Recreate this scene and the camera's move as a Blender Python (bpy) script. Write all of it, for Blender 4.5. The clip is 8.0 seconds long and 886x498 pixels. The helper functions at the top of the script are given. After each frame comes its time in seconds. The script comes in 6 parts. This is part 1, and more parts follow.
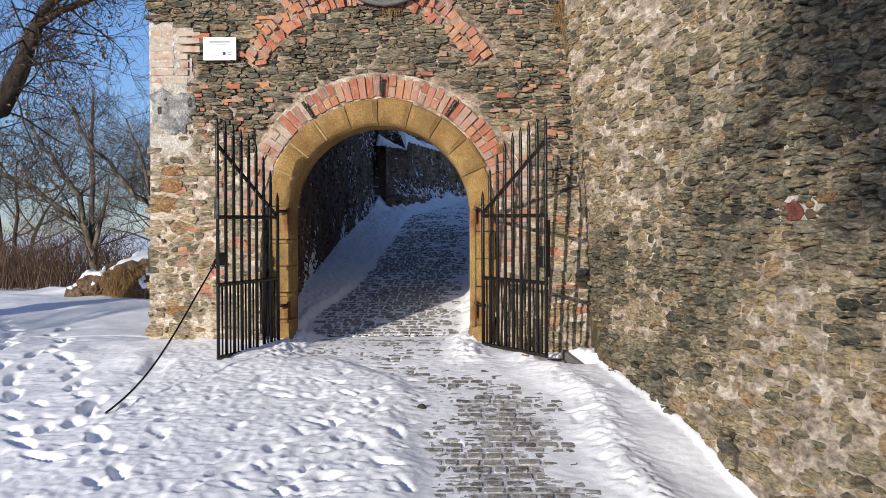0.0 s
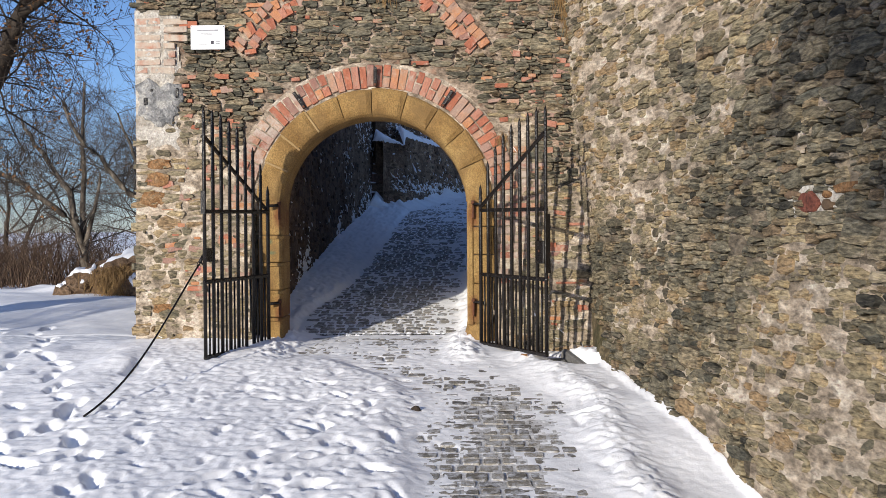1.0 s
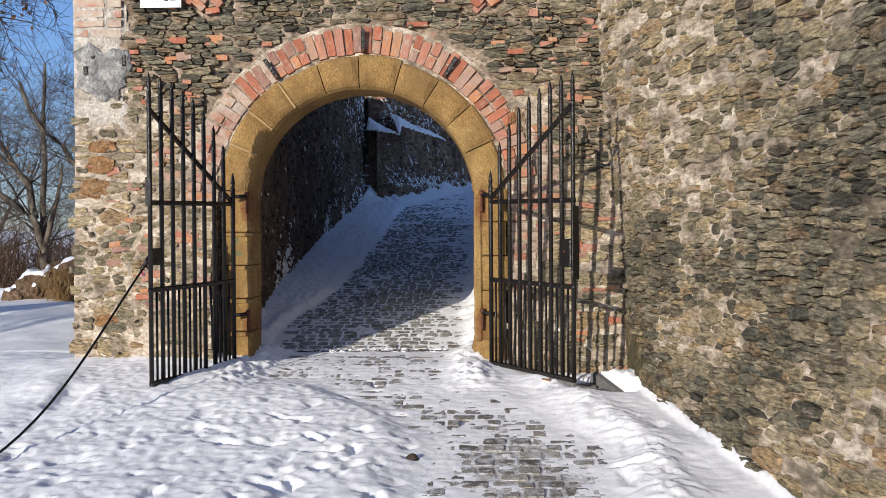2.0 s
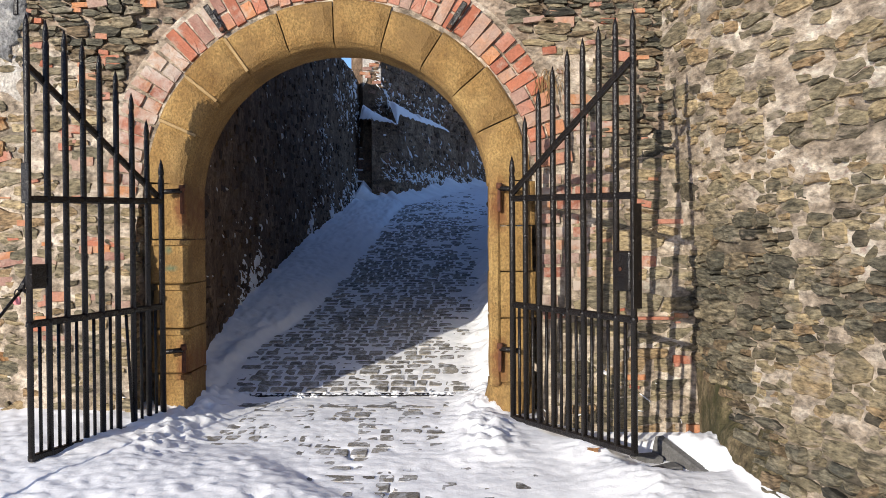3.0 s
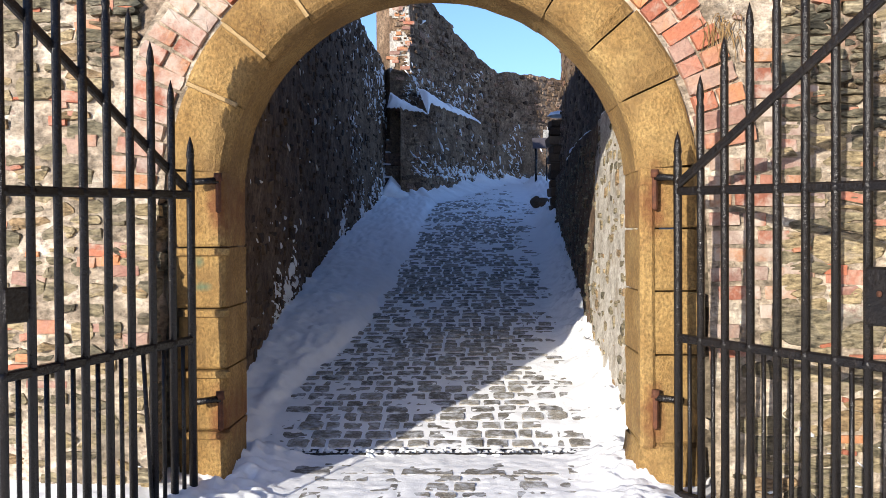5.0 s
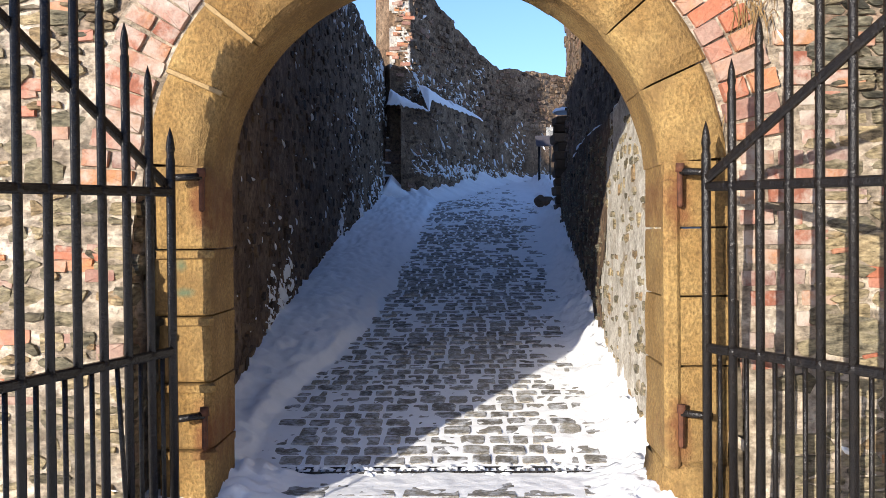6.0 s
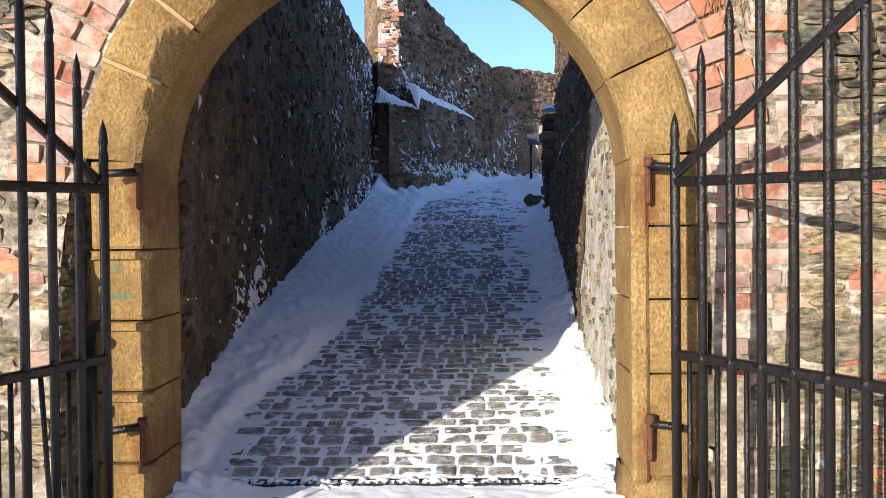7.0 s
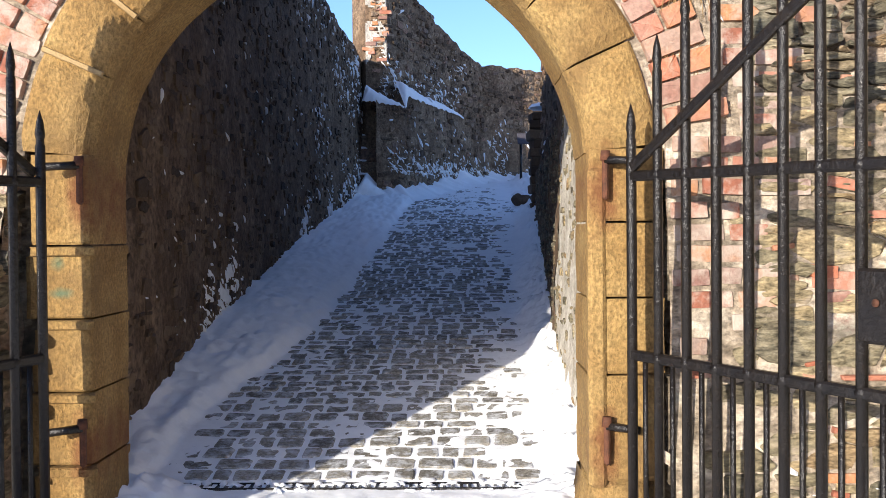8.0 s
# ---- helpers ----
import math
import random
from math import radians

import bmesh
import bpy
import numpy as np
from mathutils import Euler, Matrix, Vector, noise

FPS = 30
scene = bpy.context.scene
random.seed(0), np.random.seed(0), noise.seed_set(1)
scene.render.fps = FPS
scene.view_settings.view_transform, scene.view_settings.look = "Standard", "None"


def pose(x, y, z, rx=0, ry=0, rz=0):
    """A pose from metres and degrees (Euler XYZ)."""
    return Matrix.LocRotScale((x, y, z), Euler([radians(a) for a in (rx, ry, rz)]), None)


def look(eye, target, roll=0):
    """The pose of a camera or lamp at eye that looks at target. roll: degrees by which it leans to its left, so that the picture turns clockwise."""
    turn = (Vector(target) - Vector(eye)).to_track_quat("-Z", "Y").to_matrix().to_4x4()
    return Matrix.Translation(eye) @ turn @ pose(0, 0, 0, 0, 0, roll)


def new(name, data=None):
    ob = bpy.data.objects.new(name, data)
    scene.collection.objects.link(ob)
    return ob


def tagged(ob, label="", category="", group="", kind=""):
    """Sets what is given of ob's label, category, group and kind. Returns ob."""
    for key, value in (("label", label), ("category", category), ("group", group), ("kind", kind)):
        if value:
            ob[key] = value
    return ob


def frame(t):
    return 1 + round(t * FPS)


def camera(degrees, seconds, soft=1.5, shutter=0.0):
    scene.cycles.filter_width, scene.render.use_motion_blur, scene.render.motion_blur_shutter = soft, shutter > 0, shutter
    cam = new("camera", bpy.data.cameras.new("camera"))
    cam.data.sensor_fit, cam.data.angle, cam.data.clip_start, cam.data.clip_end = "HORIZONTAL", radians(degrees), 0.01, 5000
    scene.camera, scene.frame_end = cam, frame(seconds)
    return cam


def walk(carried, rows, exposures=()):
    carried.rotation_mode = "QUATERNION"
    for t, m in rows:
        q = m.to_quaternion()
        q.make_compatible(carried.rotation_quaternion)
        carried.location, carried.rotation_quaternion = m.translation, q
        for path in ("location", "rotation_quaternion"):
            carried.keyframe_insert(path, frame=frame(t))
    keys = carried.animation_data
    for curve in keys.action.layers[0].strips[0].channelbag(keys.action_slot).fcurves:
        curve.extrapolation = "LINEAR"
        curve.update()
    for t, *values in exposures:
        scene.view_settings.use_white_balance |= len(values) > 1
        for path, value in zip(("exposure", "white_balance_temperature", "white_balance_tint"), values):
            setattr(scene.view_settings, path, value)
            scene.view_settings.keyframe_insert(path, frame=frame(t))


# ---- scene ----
import collections

cam = camera(47.8, 8.0, 0.8)
PATH = [
    (0, (0.896, 1.516, 1.353), (0.85, 3.516, 1.337), -0.3),
    (0.5, (0.905, 1.519, 1.329), (0.859, 3.518, 1.312), -0.4),
    (1, (0.928, 1.865, 1.326), (0.881, 3.864, 1.306), -0.4),
    (2.3, (0.824, 4.244, 1.329), (0.785, 6.243, 1.303), -0.4),
    (2.5, (0.821, 4.737, 1.341), (0.777, 6.736, 1.314), -0.4),
    (3, (0.792, 5.662, 1.391), (0.747, 7.661, 1.363), -0.4),
    (3.5, (0.663, 6.275, 1.433), (0.62, 8.274, 1.404), -0.4),
    (4, (0.46, 6.76, 1.434), (0.416, 8.76, 1.405), -0.4),
    (4.5, (0.279, 7.087, 1.443), (0.236, 9.086, 1.414), -0.4),
    (5, (0.167, 7.273, 1.427), (0.125, 9.273, 1.397), -0.4),
    (6.5, (0.14, 7.805, 1.429), (0.096, 9.804, 1.399), -0.6),
    (7, (0.315, 7.901, 1.423), (0.27, 9.901, 1.393), -0.6),
    (7.5, (0.443, 7.987, 1.414), (0.397, 9.986, 1.386), -0.5),
    (8, (0.49, 8.027, 1.403), (0.446, 10.026, 1.375), -0.5),
]
walk(cam, [(t, look(eye, target, roll)) for t, eye, target, roll in PATH],
     [(0.0, 0.22), (1.0, 0.22), (2.5, 0.27), (3.5, 0.68), (4.5, 0.86), (6.5, 0.96), (8.0, 1.06)])

# ---- light ----
SUN_WAY = Vector((0.575, 1.0, -0.275)).normalized()
world = bpy.data.worlds.new("sky_world")
scene.world = world
world.use_nodes = True
wn, wl = world.node_tree.nodes, world.node_tree.links
sky = wn.new("ShaderNodeTexSky")
sky.sky_type, sky.sun_disc = "NISHITA", False
sky.sun_elevation = math.asin(-SUN_WAY.z)
sky.sun_rotation = math.atan2(-SUN_WAY.x, -SUN_WAY.y)
sky.altitude, sky.air_density, sky.dust_density, sky.ozone_density = 1250, 0.97, 1.65, 4.4
tint = wn.new("ShaderNodeVectorMath")
tint.operation = "MULTIPLY"
tint.inputs[1].default_value = (1.04, 0.93, 0.965)
wl.new(sky.outputs["Color"], tint.inputs[0])
wl.new(tint.outputs["Vector"], wn["Background"].inputs["Color"])
wn["Background"].inputs["Strength"].default_value = 0.152
sun_data = bpy.data.lights.new("sun", "SUN")
sun_data.energy, sun_data.angle, sun_data.color = 4.05, radians(0.5), (1.0, 0.93, 0.815)
sun = new("sun", sun_data)
sun.matrix_world = Matrix.Translation((-6, -12, 9)) @ SUN_WAY.to_track_quat("-Z", "Y").to_matrix().to_4x4()


# ---- materials ----
def rgb(c):
    return (c[0], c[1], c[2], 1.0)


def material(name, stops, scale=6.0, detail=8.0, rough=0.85, bump=0.3, bump_scale=60.0, pick="noise", stain=None,
             stain_scale=2.5, stain_range=(0.55, 0.7), metallic=0.0, stretch=(1, 1, 1), fine=0.2, depth=0.01, spec=0.3, slate=0.0):
    """A procedural surface: a ramp picked by noise or by piece, fine grain, stains and relief in world size."""
    m = bpy.data.materials.new(name)
    m.use_nodes = True
    n, l = m.node_tree.nodes, m.node_tree.links
    b = n["Principled BSDF"]
    b.inputs["Roughness"].default_value, b.inputs["Metallic"].default_value = rough, metallic
    b.inputs["Specular IOR Level"].default_value = spec
    geo = n.new("ShaderNodeNewGeometry")
    mp = n.new("ShaderNodeMapping")
    mp.inputs["Scale"].default_value = stretch
    l.new(geo.outputs["Position"], mp.inputs["Vector"])
    big = n.new("ShaderNodeTexNoise")
    big.inputs["Scale"].default_value, big.inputs["Detail"].default_value = scale, detail
    big.inputs["Roughness"].default_value = 0.6
    l.new(mp.outputs["Vector"], big.inputs["Vector"])
    small = n.new("ShaderNodeTexNoise")
    small.inputs["Scale"].default_value, small.inputs["Detail"].default_value = bump_scale, 6.0
    small.inputs["Roughness"].default_value = 0.65
    l.new(mp.outputs["Vector"], small.inputs["Vector"])
    ramp = n.new("ShaderNodeValToRGB")
    el = ramp.color_ramp.elements
    while len(el) < len(stops):
        el.new(0.5)
    for e, (p, c) in zip(el, stops):
        e.position, e.color = p, rgb(c)
    if pick == "noise":
        l.new(big.outputs["Fac"], ramp.inputs["Fac"])
    else:
        src = n.new("ShaderNodeObjectInfo").outputs["Random"] if pick == "object" else geo.outputs["Random Per Island"]
        mix = n.new("ShaderNodeMath")
        mix.operation = "MULTIPLY_ADD"
        l.new(big.outputs["Fac"], mix.inputs[0])
        mix.inputs[1].default_value = 0.36
        sub = n.new("ShaderNodeMath")
        sub.operation = "SUBTRACT"
        l.new(src, sub.inputs[0])
        sub.inputs[1].default_value = 0.18
        l.new(sub.outputs[0], mix.inputs[2])
        l.new(mix.outputs[0], ramp.inputs["Fac"])
    col = ramp.outputs["Color"]
    grain = n.new("ShaderNodeMix")
    grain.data_type, grain.blend_type = "RGBA", "OVERLAY"
    grain.inputs["Factor"].default_value = fine
    l.new(col, grain.inputs[6])
    sharp = n.new("ShaderNodeMapRange")
    sharp.inputs["From Min"].default_value, sharp.inputs["From Max"].default_value = 0.32, 0.68
    l.new(small.outputs["Fac"], sharp.inputs["Value"])
    l.new(sharp.outputs["Result"], grain.inputs[7])
    col = grain.outputs[2]
    if slate:
        sp = n.new("ShaderNodeMapping")
        sp.inputs["Scale"].default_value = (7, 7, 42)
        sp.inputs["Rotation"].default_value = (0.0, radians(4), 0.0)
        l.new(geo.outputs["Position"], sp.inputs["Vector"])
        sl = n.new("ShaderNodeTexNoise")
        sl.inputs["Scale"].default_value, sl.inputs["Detail"].default_value = 1.0, 8.0
        sl.inputs["Roughness"].default_value, sl.inputs["Distortion"].default_value = 0.72, 0.6
        l.new(sp.outputs["Vector"], sl.inputs["Vector"])
        sv = n.new("ShaderNodeMapRange")
        sv.inputs["From Min"].default_value, sv.inputs["From Max"].default_value = 0.36, 0.66
        sv.inputs["To Min"].default_value, sv.inputs["To Max"].default_value = 1.0 - slate, 1.0 + 0.55 * slate
        l.new(sl.outputs["Fac"], sv.inputs["Value"])
        sx = n.new("ShaderNodeVectorMath")
        sx.operation = "SCALE"
        l.new(col, sx.inputs[0])
        l.new(sv.outputs["Result"], sx.inputs["Scale"])
        col = sx.outputs["Vector"]
    if stain:
        sn = n.new("ShaderNodeTexNoise")
        sn.inputs["Scale"].default_value, sn.inputs["Detail"].default_value = stain_scale, 9.0
        sn.inputs["Roughness"].default_value = 0.68
        l.new(mp.outputs["Vector"], sn.inputs["Vector"])
        sr = n.new("ShaderNodeMapRange")
        sr.inputs["From Min"].default_value, sr.inputs["From Max"].default_value = stain_range
        l.new(sn.outputs["Fac"], sr.inputs["Value"])
        sm = n.new("ShaderNodeMix")
        sm.data_type = "RGBA"
        l.new(sr.outputs["Result"], sm.inputs["Factor"])
        l.new(col, sm.inputs[6])
        sm.inputs[7].default_value = rgb(stain)
        col = sm.outputs[2]
    l.new(col, b.inputs["Base Color"])
    both = n.new("ShaderNodeMath")
    both.operation = "MULTIPLY_ADD"
    l.new(big.outputs["Fac"], both.inputs[0])
    both.inputs[1].default_value = 0.8
    l.new(small.outputs["Fac"], both.inputs[2])
    bp = n.new("ShaderNodeBump")
    bp.inputs["Strength"].default_value, bp.inputs["Distance"].default_value = bump, depth
    l.new(both.outputs[0], bp.inputs["Height"])
    l.new(bp.outputs["Normal"], b.inputs["Normal"])
    return m


RUBBLE = [(0.0, (0.046, 0.043, 0.033)), (0.14, (0.125, 0.112, 0.078)), (0.28, (0.195, 0.172, 0.118)), (0.40, (0.080, 0.078, 0.060)),
          (0.54, (0.235, 0.192, 0.120)), (0.68, (0.152, 0.138, 0.100)), (0.80, (0.28, 0.232, 0.15)), (0.91, (0.195, 0.145, 0.086)), (1.0, (0.20, 0.142, 0.085))]
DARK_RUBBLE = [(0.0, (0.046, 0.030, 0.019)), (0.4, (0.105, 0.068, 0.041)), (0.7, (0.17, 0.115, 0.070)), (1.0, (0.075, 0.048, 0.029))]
BRICK = [(0.0, (0.27, 0.095, 0.058)), (0.2, (0.38, 0.135, 0.075)), (0.4, (0.35, 0.175, 0.125)), (0.6, (0.44, 0.195, 0.085)), (0.8, (0.33, 0.225, 0.175)), (1.0, (0.25, 0.125, 0.095))]
SAND = [(0.25, (0.180, 0.098, 0.030)), (0.5, (0.285, 0.172, 0.060)), (0.75, (0.370, 0.245, 0.094))]
LIME = (0.36, 0.295, 0.22)
PALE = [(p, (min(0.42, 1.28 * r + 0.02), min(0.36, 1.22 * g + 0.014), min(0.28, 1.08 * b + 0.01))) for p, (r, g, b) in RUBBLE]
ROCK = dict(scale=10, bump=1.0, bump_scale=42, depth=0.02, fine=0.75, stretch=(0.6, 0.35, 1.5), slate=0.65)
mat_stone = material("rubble_stone", RUBBLE, pick="object", stain=LIME, stain_scale=9, stain_range=(0.58, 0.70), **ROCK)
mat_stone_field = material("rubble_stone_field", RUBBLE, pick="island", stain=LIME, stain_scale=9, stain_range=(0.58, 0.70), **ROCK)
mat_pale = material("lime_smeared_stone", PALE, pick="object", stain=(0.38, 0.31, 0.23), stain_scale=9, stain_range=(0.55, 0.68), **dict(ROCK, slate=0.25))
mat_pale_field = material("lime_smeared_stone_field", PALE, pick="island", stain=(0.38, 0.31, 0.23), stain_scale=9, stain_range=(0.55, 0.68), **dict(ROCK, slate=0.25))
mat_brown = material("brown_ironstone", [(0.3, (0.13, 0.060, 0.024)), (0.5, (0.24, 0.125, 0.052)), (0.7, (0.30, 0.20, 0.11))], scale=14, bump=1.0, bump_scale=50, depth=0.02, fine=0.6)
# also colours the sunlit stretch of the right passage wall
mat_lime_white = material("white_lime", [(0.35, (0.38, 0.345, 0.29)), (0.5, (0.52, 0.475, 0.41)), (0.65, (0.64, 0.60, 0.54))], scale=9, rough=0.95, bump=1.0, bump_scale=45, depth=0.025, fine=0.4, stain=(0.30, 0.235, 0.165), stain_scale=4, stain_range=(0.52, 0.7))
mat_red = material("dark_red_stone", [(0.3, (0.10, 0.030, 0.020)), (0.7, (0.22, 0.075, 0.05))], scale=12, bump=1.0, bump_scale=45, depth=0.02, fine=0.5)
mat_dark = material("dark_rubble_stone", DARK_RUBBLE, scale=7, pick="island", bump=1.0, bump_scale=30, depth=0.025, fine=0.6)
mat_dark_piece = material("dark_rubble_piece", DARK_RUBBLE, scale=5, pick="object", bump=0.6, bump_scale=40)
mat_mortar = material("lime_mortar", [(0.35, (0.075, 0.060, 0.043)), (0.5, (0.16, 0.129, 0.092)), (0.66, (0.30, 0.245, 0.178))], scale=7, rough=0.95, bump=1.0, bump_scale=32, depth=0.03, fine=0.6, stretch=(0.8, 0.4, 1.2),
                      stain=(0.065, 0.062, 0.048), stain_scale=2.4, stain_range=(0.50, 0.72))
mat_mortar_mid = material("pinkish_lime_mortar", [(0.35, (0.14, 0.104, 0.075)), (0.5, (0.275, 0.211, 0.154)), (0.64, (0.42, 0.334, 0.255))], scale=7, rough=0.95, bump=1.0, bump_scale=32, depth=0.03, fine=0.6, stretch=(0.8, 0.4, 1.2),
                          stain=(0.30, 0.15, 0.09), stain_scale=3.2, stain_range=(0.56, 0.72))
mat_mortar_pale = material("pale_lime_mortar", [(0.35, (0.19, 0.150, 0.108)), (0.5, (0.39, 0.315, 0.235)), (0.64, (0.58, 0.50, 0.40))], scale=7, rough=0.95, bump=1.0, bump_scale=32, depth=0.03, fine=0.6, stretch=(0.8, 0.4, 1.2),
                           stain=(0.12, 0.105, 0.08), stain_scale=3.0, stain_range=(0.52, 0.72))
# also painted as shade over the far stretch of the right passage wall
mat_render = material("old_render_and_shade", [(0.3, (0.085, 0.052, 0.030)), (0.5, (0.155, 0.100, 0.060)), (0.72, (0.25, 0.170, 0.108))], scale=3.4, rough=0.95, bump=1.0, bump_scale=22, depth=0.04, fine=0.6,
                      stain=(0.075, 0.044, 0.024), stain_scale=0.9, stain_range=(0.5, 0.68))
mat_far_render = material("brown_old_render", [(0.3, (0.10, 0.063, 0.038)), (0.5, (0.20, 0.13, 0.080)), (0.72, (0.34, 0.245, 0.16))], scale=2.6, rough=0.95, bump=1.0, bump_scale=22, depth=0.04, fine=0.6,
                          stain=(0.10, 0.064, 0.038), stain_scale=1.1, stain_range=(0.5, 0.7))
FAR_RUBBLE = [(0.0, (0.07, 0.044, 0.028)), (0.35, (0.15, 0.098, 0.060)), (0.65, (0.27, 0.19, 0.125)), (0.85, (0.18, 0.13, 0.096)), (1.0, (0.30, 0.17, 0.11))]
mat_far_stone = material("brown_rubble_stone", FAR_RUBBLE, scale=7, pick="object", bump=1.0, bump_scale=30, depth=0.025, fine=0.6)
mat_far_field = material("brown_rubble_field", FAR_RUBBLE, scale=7, pick="island", bump=1.0, bump_scale=30, depth=0.025, fine=0.6)
mat_brick = material("brick", BRICK, scale=14, pick="object", stain=(0.40, 0.31, 0.24), stain_scale=9, stain_range=(0.53, 0.70), bump=0.5, bump_scale=70)
mat_brick_field = material("brick_field", BRICK, scale=14, pick="island", stain=(0.40, 0.31, 0.24), stain_scale=9, stain_range=(0.53, 0.70), bump=0.5, bump_scale=70)
mat_brick_limed = material("limed_brick", [(p, (0.85 * r, 0.9 * g, 0.95 * b)) for p, (r, g, b) in BRICK], scale=14, pick="object", stain=(0.43, 0.36, 0.30), stain_scale=8, stain_range=(0.43, 0.62), bump=0.7, bump_scale=60)
mat_brick_white = material("whitewashed_brick", BRICK, scale=14, pick="object", stain=(0.46, 0.39, 0.31), stain_scale=6, stain_range=(0.34, 0.56), bump=0.6, bump_scale=60)
mat_sand = material("ochre_sandstone", SAND, scale=4.5, bump=1.0, bump_scale=85, depth=0.014, stain=(0.19, 0.115, 0.045), stain_scale=3.2, stain_range=(0.48, 0.70), fine=0.45, stretch=(1, 1, 0.8))
mat_plaster = material("grey_plaster_patch", [(0.35, (0.15, 0.15, 0.148)), (0.5, (0.30, 0.295, 0.285)), (0.65, (0.48, 0.46, 0.42))], scale=11, bump=1.0, bump_scale=55, depth=0.03, fine=0.5)
mat_iron = material("black_painted_iron", [(0.3, (0.007, 0.006, 0.006)), (0.7, (0.014, 0.011, 0.009))], scale=20, rough=0.25, bump=0.8, bump_scale=48, depth=0.007, spec=0.34,
                    stain=(0.06, 0.03, 0.018), stain_scale=14, stain_range=(0.66, 0.78))
mat_rust = material("rusted_iron", [(0.3, (0.045, 0.020, 0.012)), (0.7, (0.13, 0.048, 0.024))], scale=30, rough=0.8, bump=0.6, bump_scale=150, depth=0.004)


def rust_runs(m, spots, tone=(0.16, 0.055, 0.022, 1)):
    """Rust or paint on the stone at these places: x, z, width and height."""
    n, l = m.node_tree.nodes, m.node_tree.links
    b = n["Principled BSDF"]
    geo = n.new("ShaderNodeNewGeometry")
    wob = n.new("ShaderNodeTexNoise")
    wob.inputs["Scale"].default_value, wob.inputs["Detail"].default_value = 16, 5
    l.new(geo.outputs["Position"], wob.inputs["Vector"])
    col = b.inputs["Base Color"].links[0].from_socket
    for x, z, w, h in spots:
        off = n.new("ShaderNodeMapping")
        off.vector_type = "POINT"
        off.inputs["Location"].default_value = (-x / w, 0, -z / h)
        off.inputs["Scale"].default_value = (1 / w, 0.0, 1 / h)
        l.new(geo.outputs["Position"], off.inputs["Vector"])
        ln = n.new("ShaderNodeVectorMath")
        ln.operation = "LENGTH"
        l.new(off.outputs["Vector"], ln.inputs[0])
        add = n.new("ShaderNodeMath")
        add.operation = "MULTIPLY_ADD"
        l.new(wob.outputs["Fac"], add.inputs[0])
        add.inputs[1].default_value = 1.4
        l.new(ln.outputs["Value"], add.inputs[2])
        fac = n.new("ShaderNodeMapRange")
        fac.inputs["From Min"].default_value, fac.inputs["From Max"].default_value = 1.75, 0.95
        fac.inputs["To Max"].default_value = 0.8
        l.new(add.outputs[0], fac.inputs["Value"])
        mix = n.new("ShaderNodeMix")
        mix.data_type = "RGBA"
        l.new(fac.outputs["Result"], mix.inputs["Factor"])
        l.new(col, mix.inputs[6])
        mix.inputs[7].default_value = tone
        col = mix.outputs[2]
    l.new(col, b.inputs["Base Color"])


rust_runs(mat_sand, [(-0.915, 1.54, 0.06, 0.20), (-0.915, 0.62, 0.06, 0.16), (0.99, 1.55, 0.08, 0.20), (0.99, 0.62, 0.06, 0.16)])
rust_runs(mat_sand, [(-1.0, 1.31, 0.030, 0.035), (-0.99, 1.20, 0.05, 0.022)], (0.10, 0.16, 0.10, 1))
SETT = dict(scale=12, rough=0.75, bump=0.8, bump_scale=70, depth=0.008, fine=0.5, stain=(0.60, 0.61, 0.63), stain_scale=18, stain_range=(0.46, 0.66), spec=0.15)
mat_sett = material("wet_granite_sett", [(0.0, (0.14, 0.128, 0.108)), (0.5, (0.235, 0.215, 0.180)), (1.0, (0.335, 0.308, 0.262))], pick="object", **SETT)
mat_sett_field = material("wet_granite_setts", [(0.0, (0.14, 0.128, 0.108)), (0.5, (0.235, 0.215, 0.180)), (1.0, (0.335, 0.308, 0.262))], pick="island", **SETT)
mat_foot = material("tan_foot_render", [(0.3, (0.07, 0.052, 0.028)), (0.5, (0.155, 0.120, 0.068)), (0.7, (0.27, 0.21, 0.125))], scale=6, rough=0.95, bump=1.0, bump_scale=30, depth=0.03, fine=0.6, stretch=(1, 1, 1.2),
                    stain=(0.060, 0.058, 0.024), stain_scale=2.6, stain_range=(0.5, 0.66))
mat_kerb = material("grey_granite", [(0.3, (0.085, 0.082, 0.078)), (0.7, (0.16, 0.155, 0.148))], scale=40, bump=0.4, bump_scale=120, depth=0.004)
mat_snow = material("snow", [(0.3, (0.87, 0.874, 0.882)), (0.6, (0.94, 0.942, 0.944))], scale=7, rough=0.7, bump=0.30, bump_scale=32, depth=0.013, fine=0.06, spec=0.25,
                    stain=(0.80, 0.785, 0.76), stain_scale=4.0, stain_range=(0.60, 0.90))
mat_slush = material("dirty_slush", [(0.35, (0.36, 0.35, 0.33)), (0.5, (0.56, 0.55, 0.535)), (0.65, (0.76, 0.757, 0.75))], scale=9, rough=0.55, bump=0.6, bump_scale=45, depth=0.012, fine=0.4)
mat_snow_lump = material("snow_lump", [(0.3, (0.84, 0.85, 0.87)), (0.6, (0.90, 0.905, 0.91))], scale=9, rough=0.7, bump=0.5, bump_scale=60, depth=0.01, fine=0.05)
mat_bark = material("bark", [(0.3, (0.022, 0.016, 0.011)), (0.6, (0.05, 0.037, 0.026)), (0.8, (0.09, 0.072, 0.055))], scale=10, bump=0.8, bump_scale=50, stretch=(1, 1, 0.35))
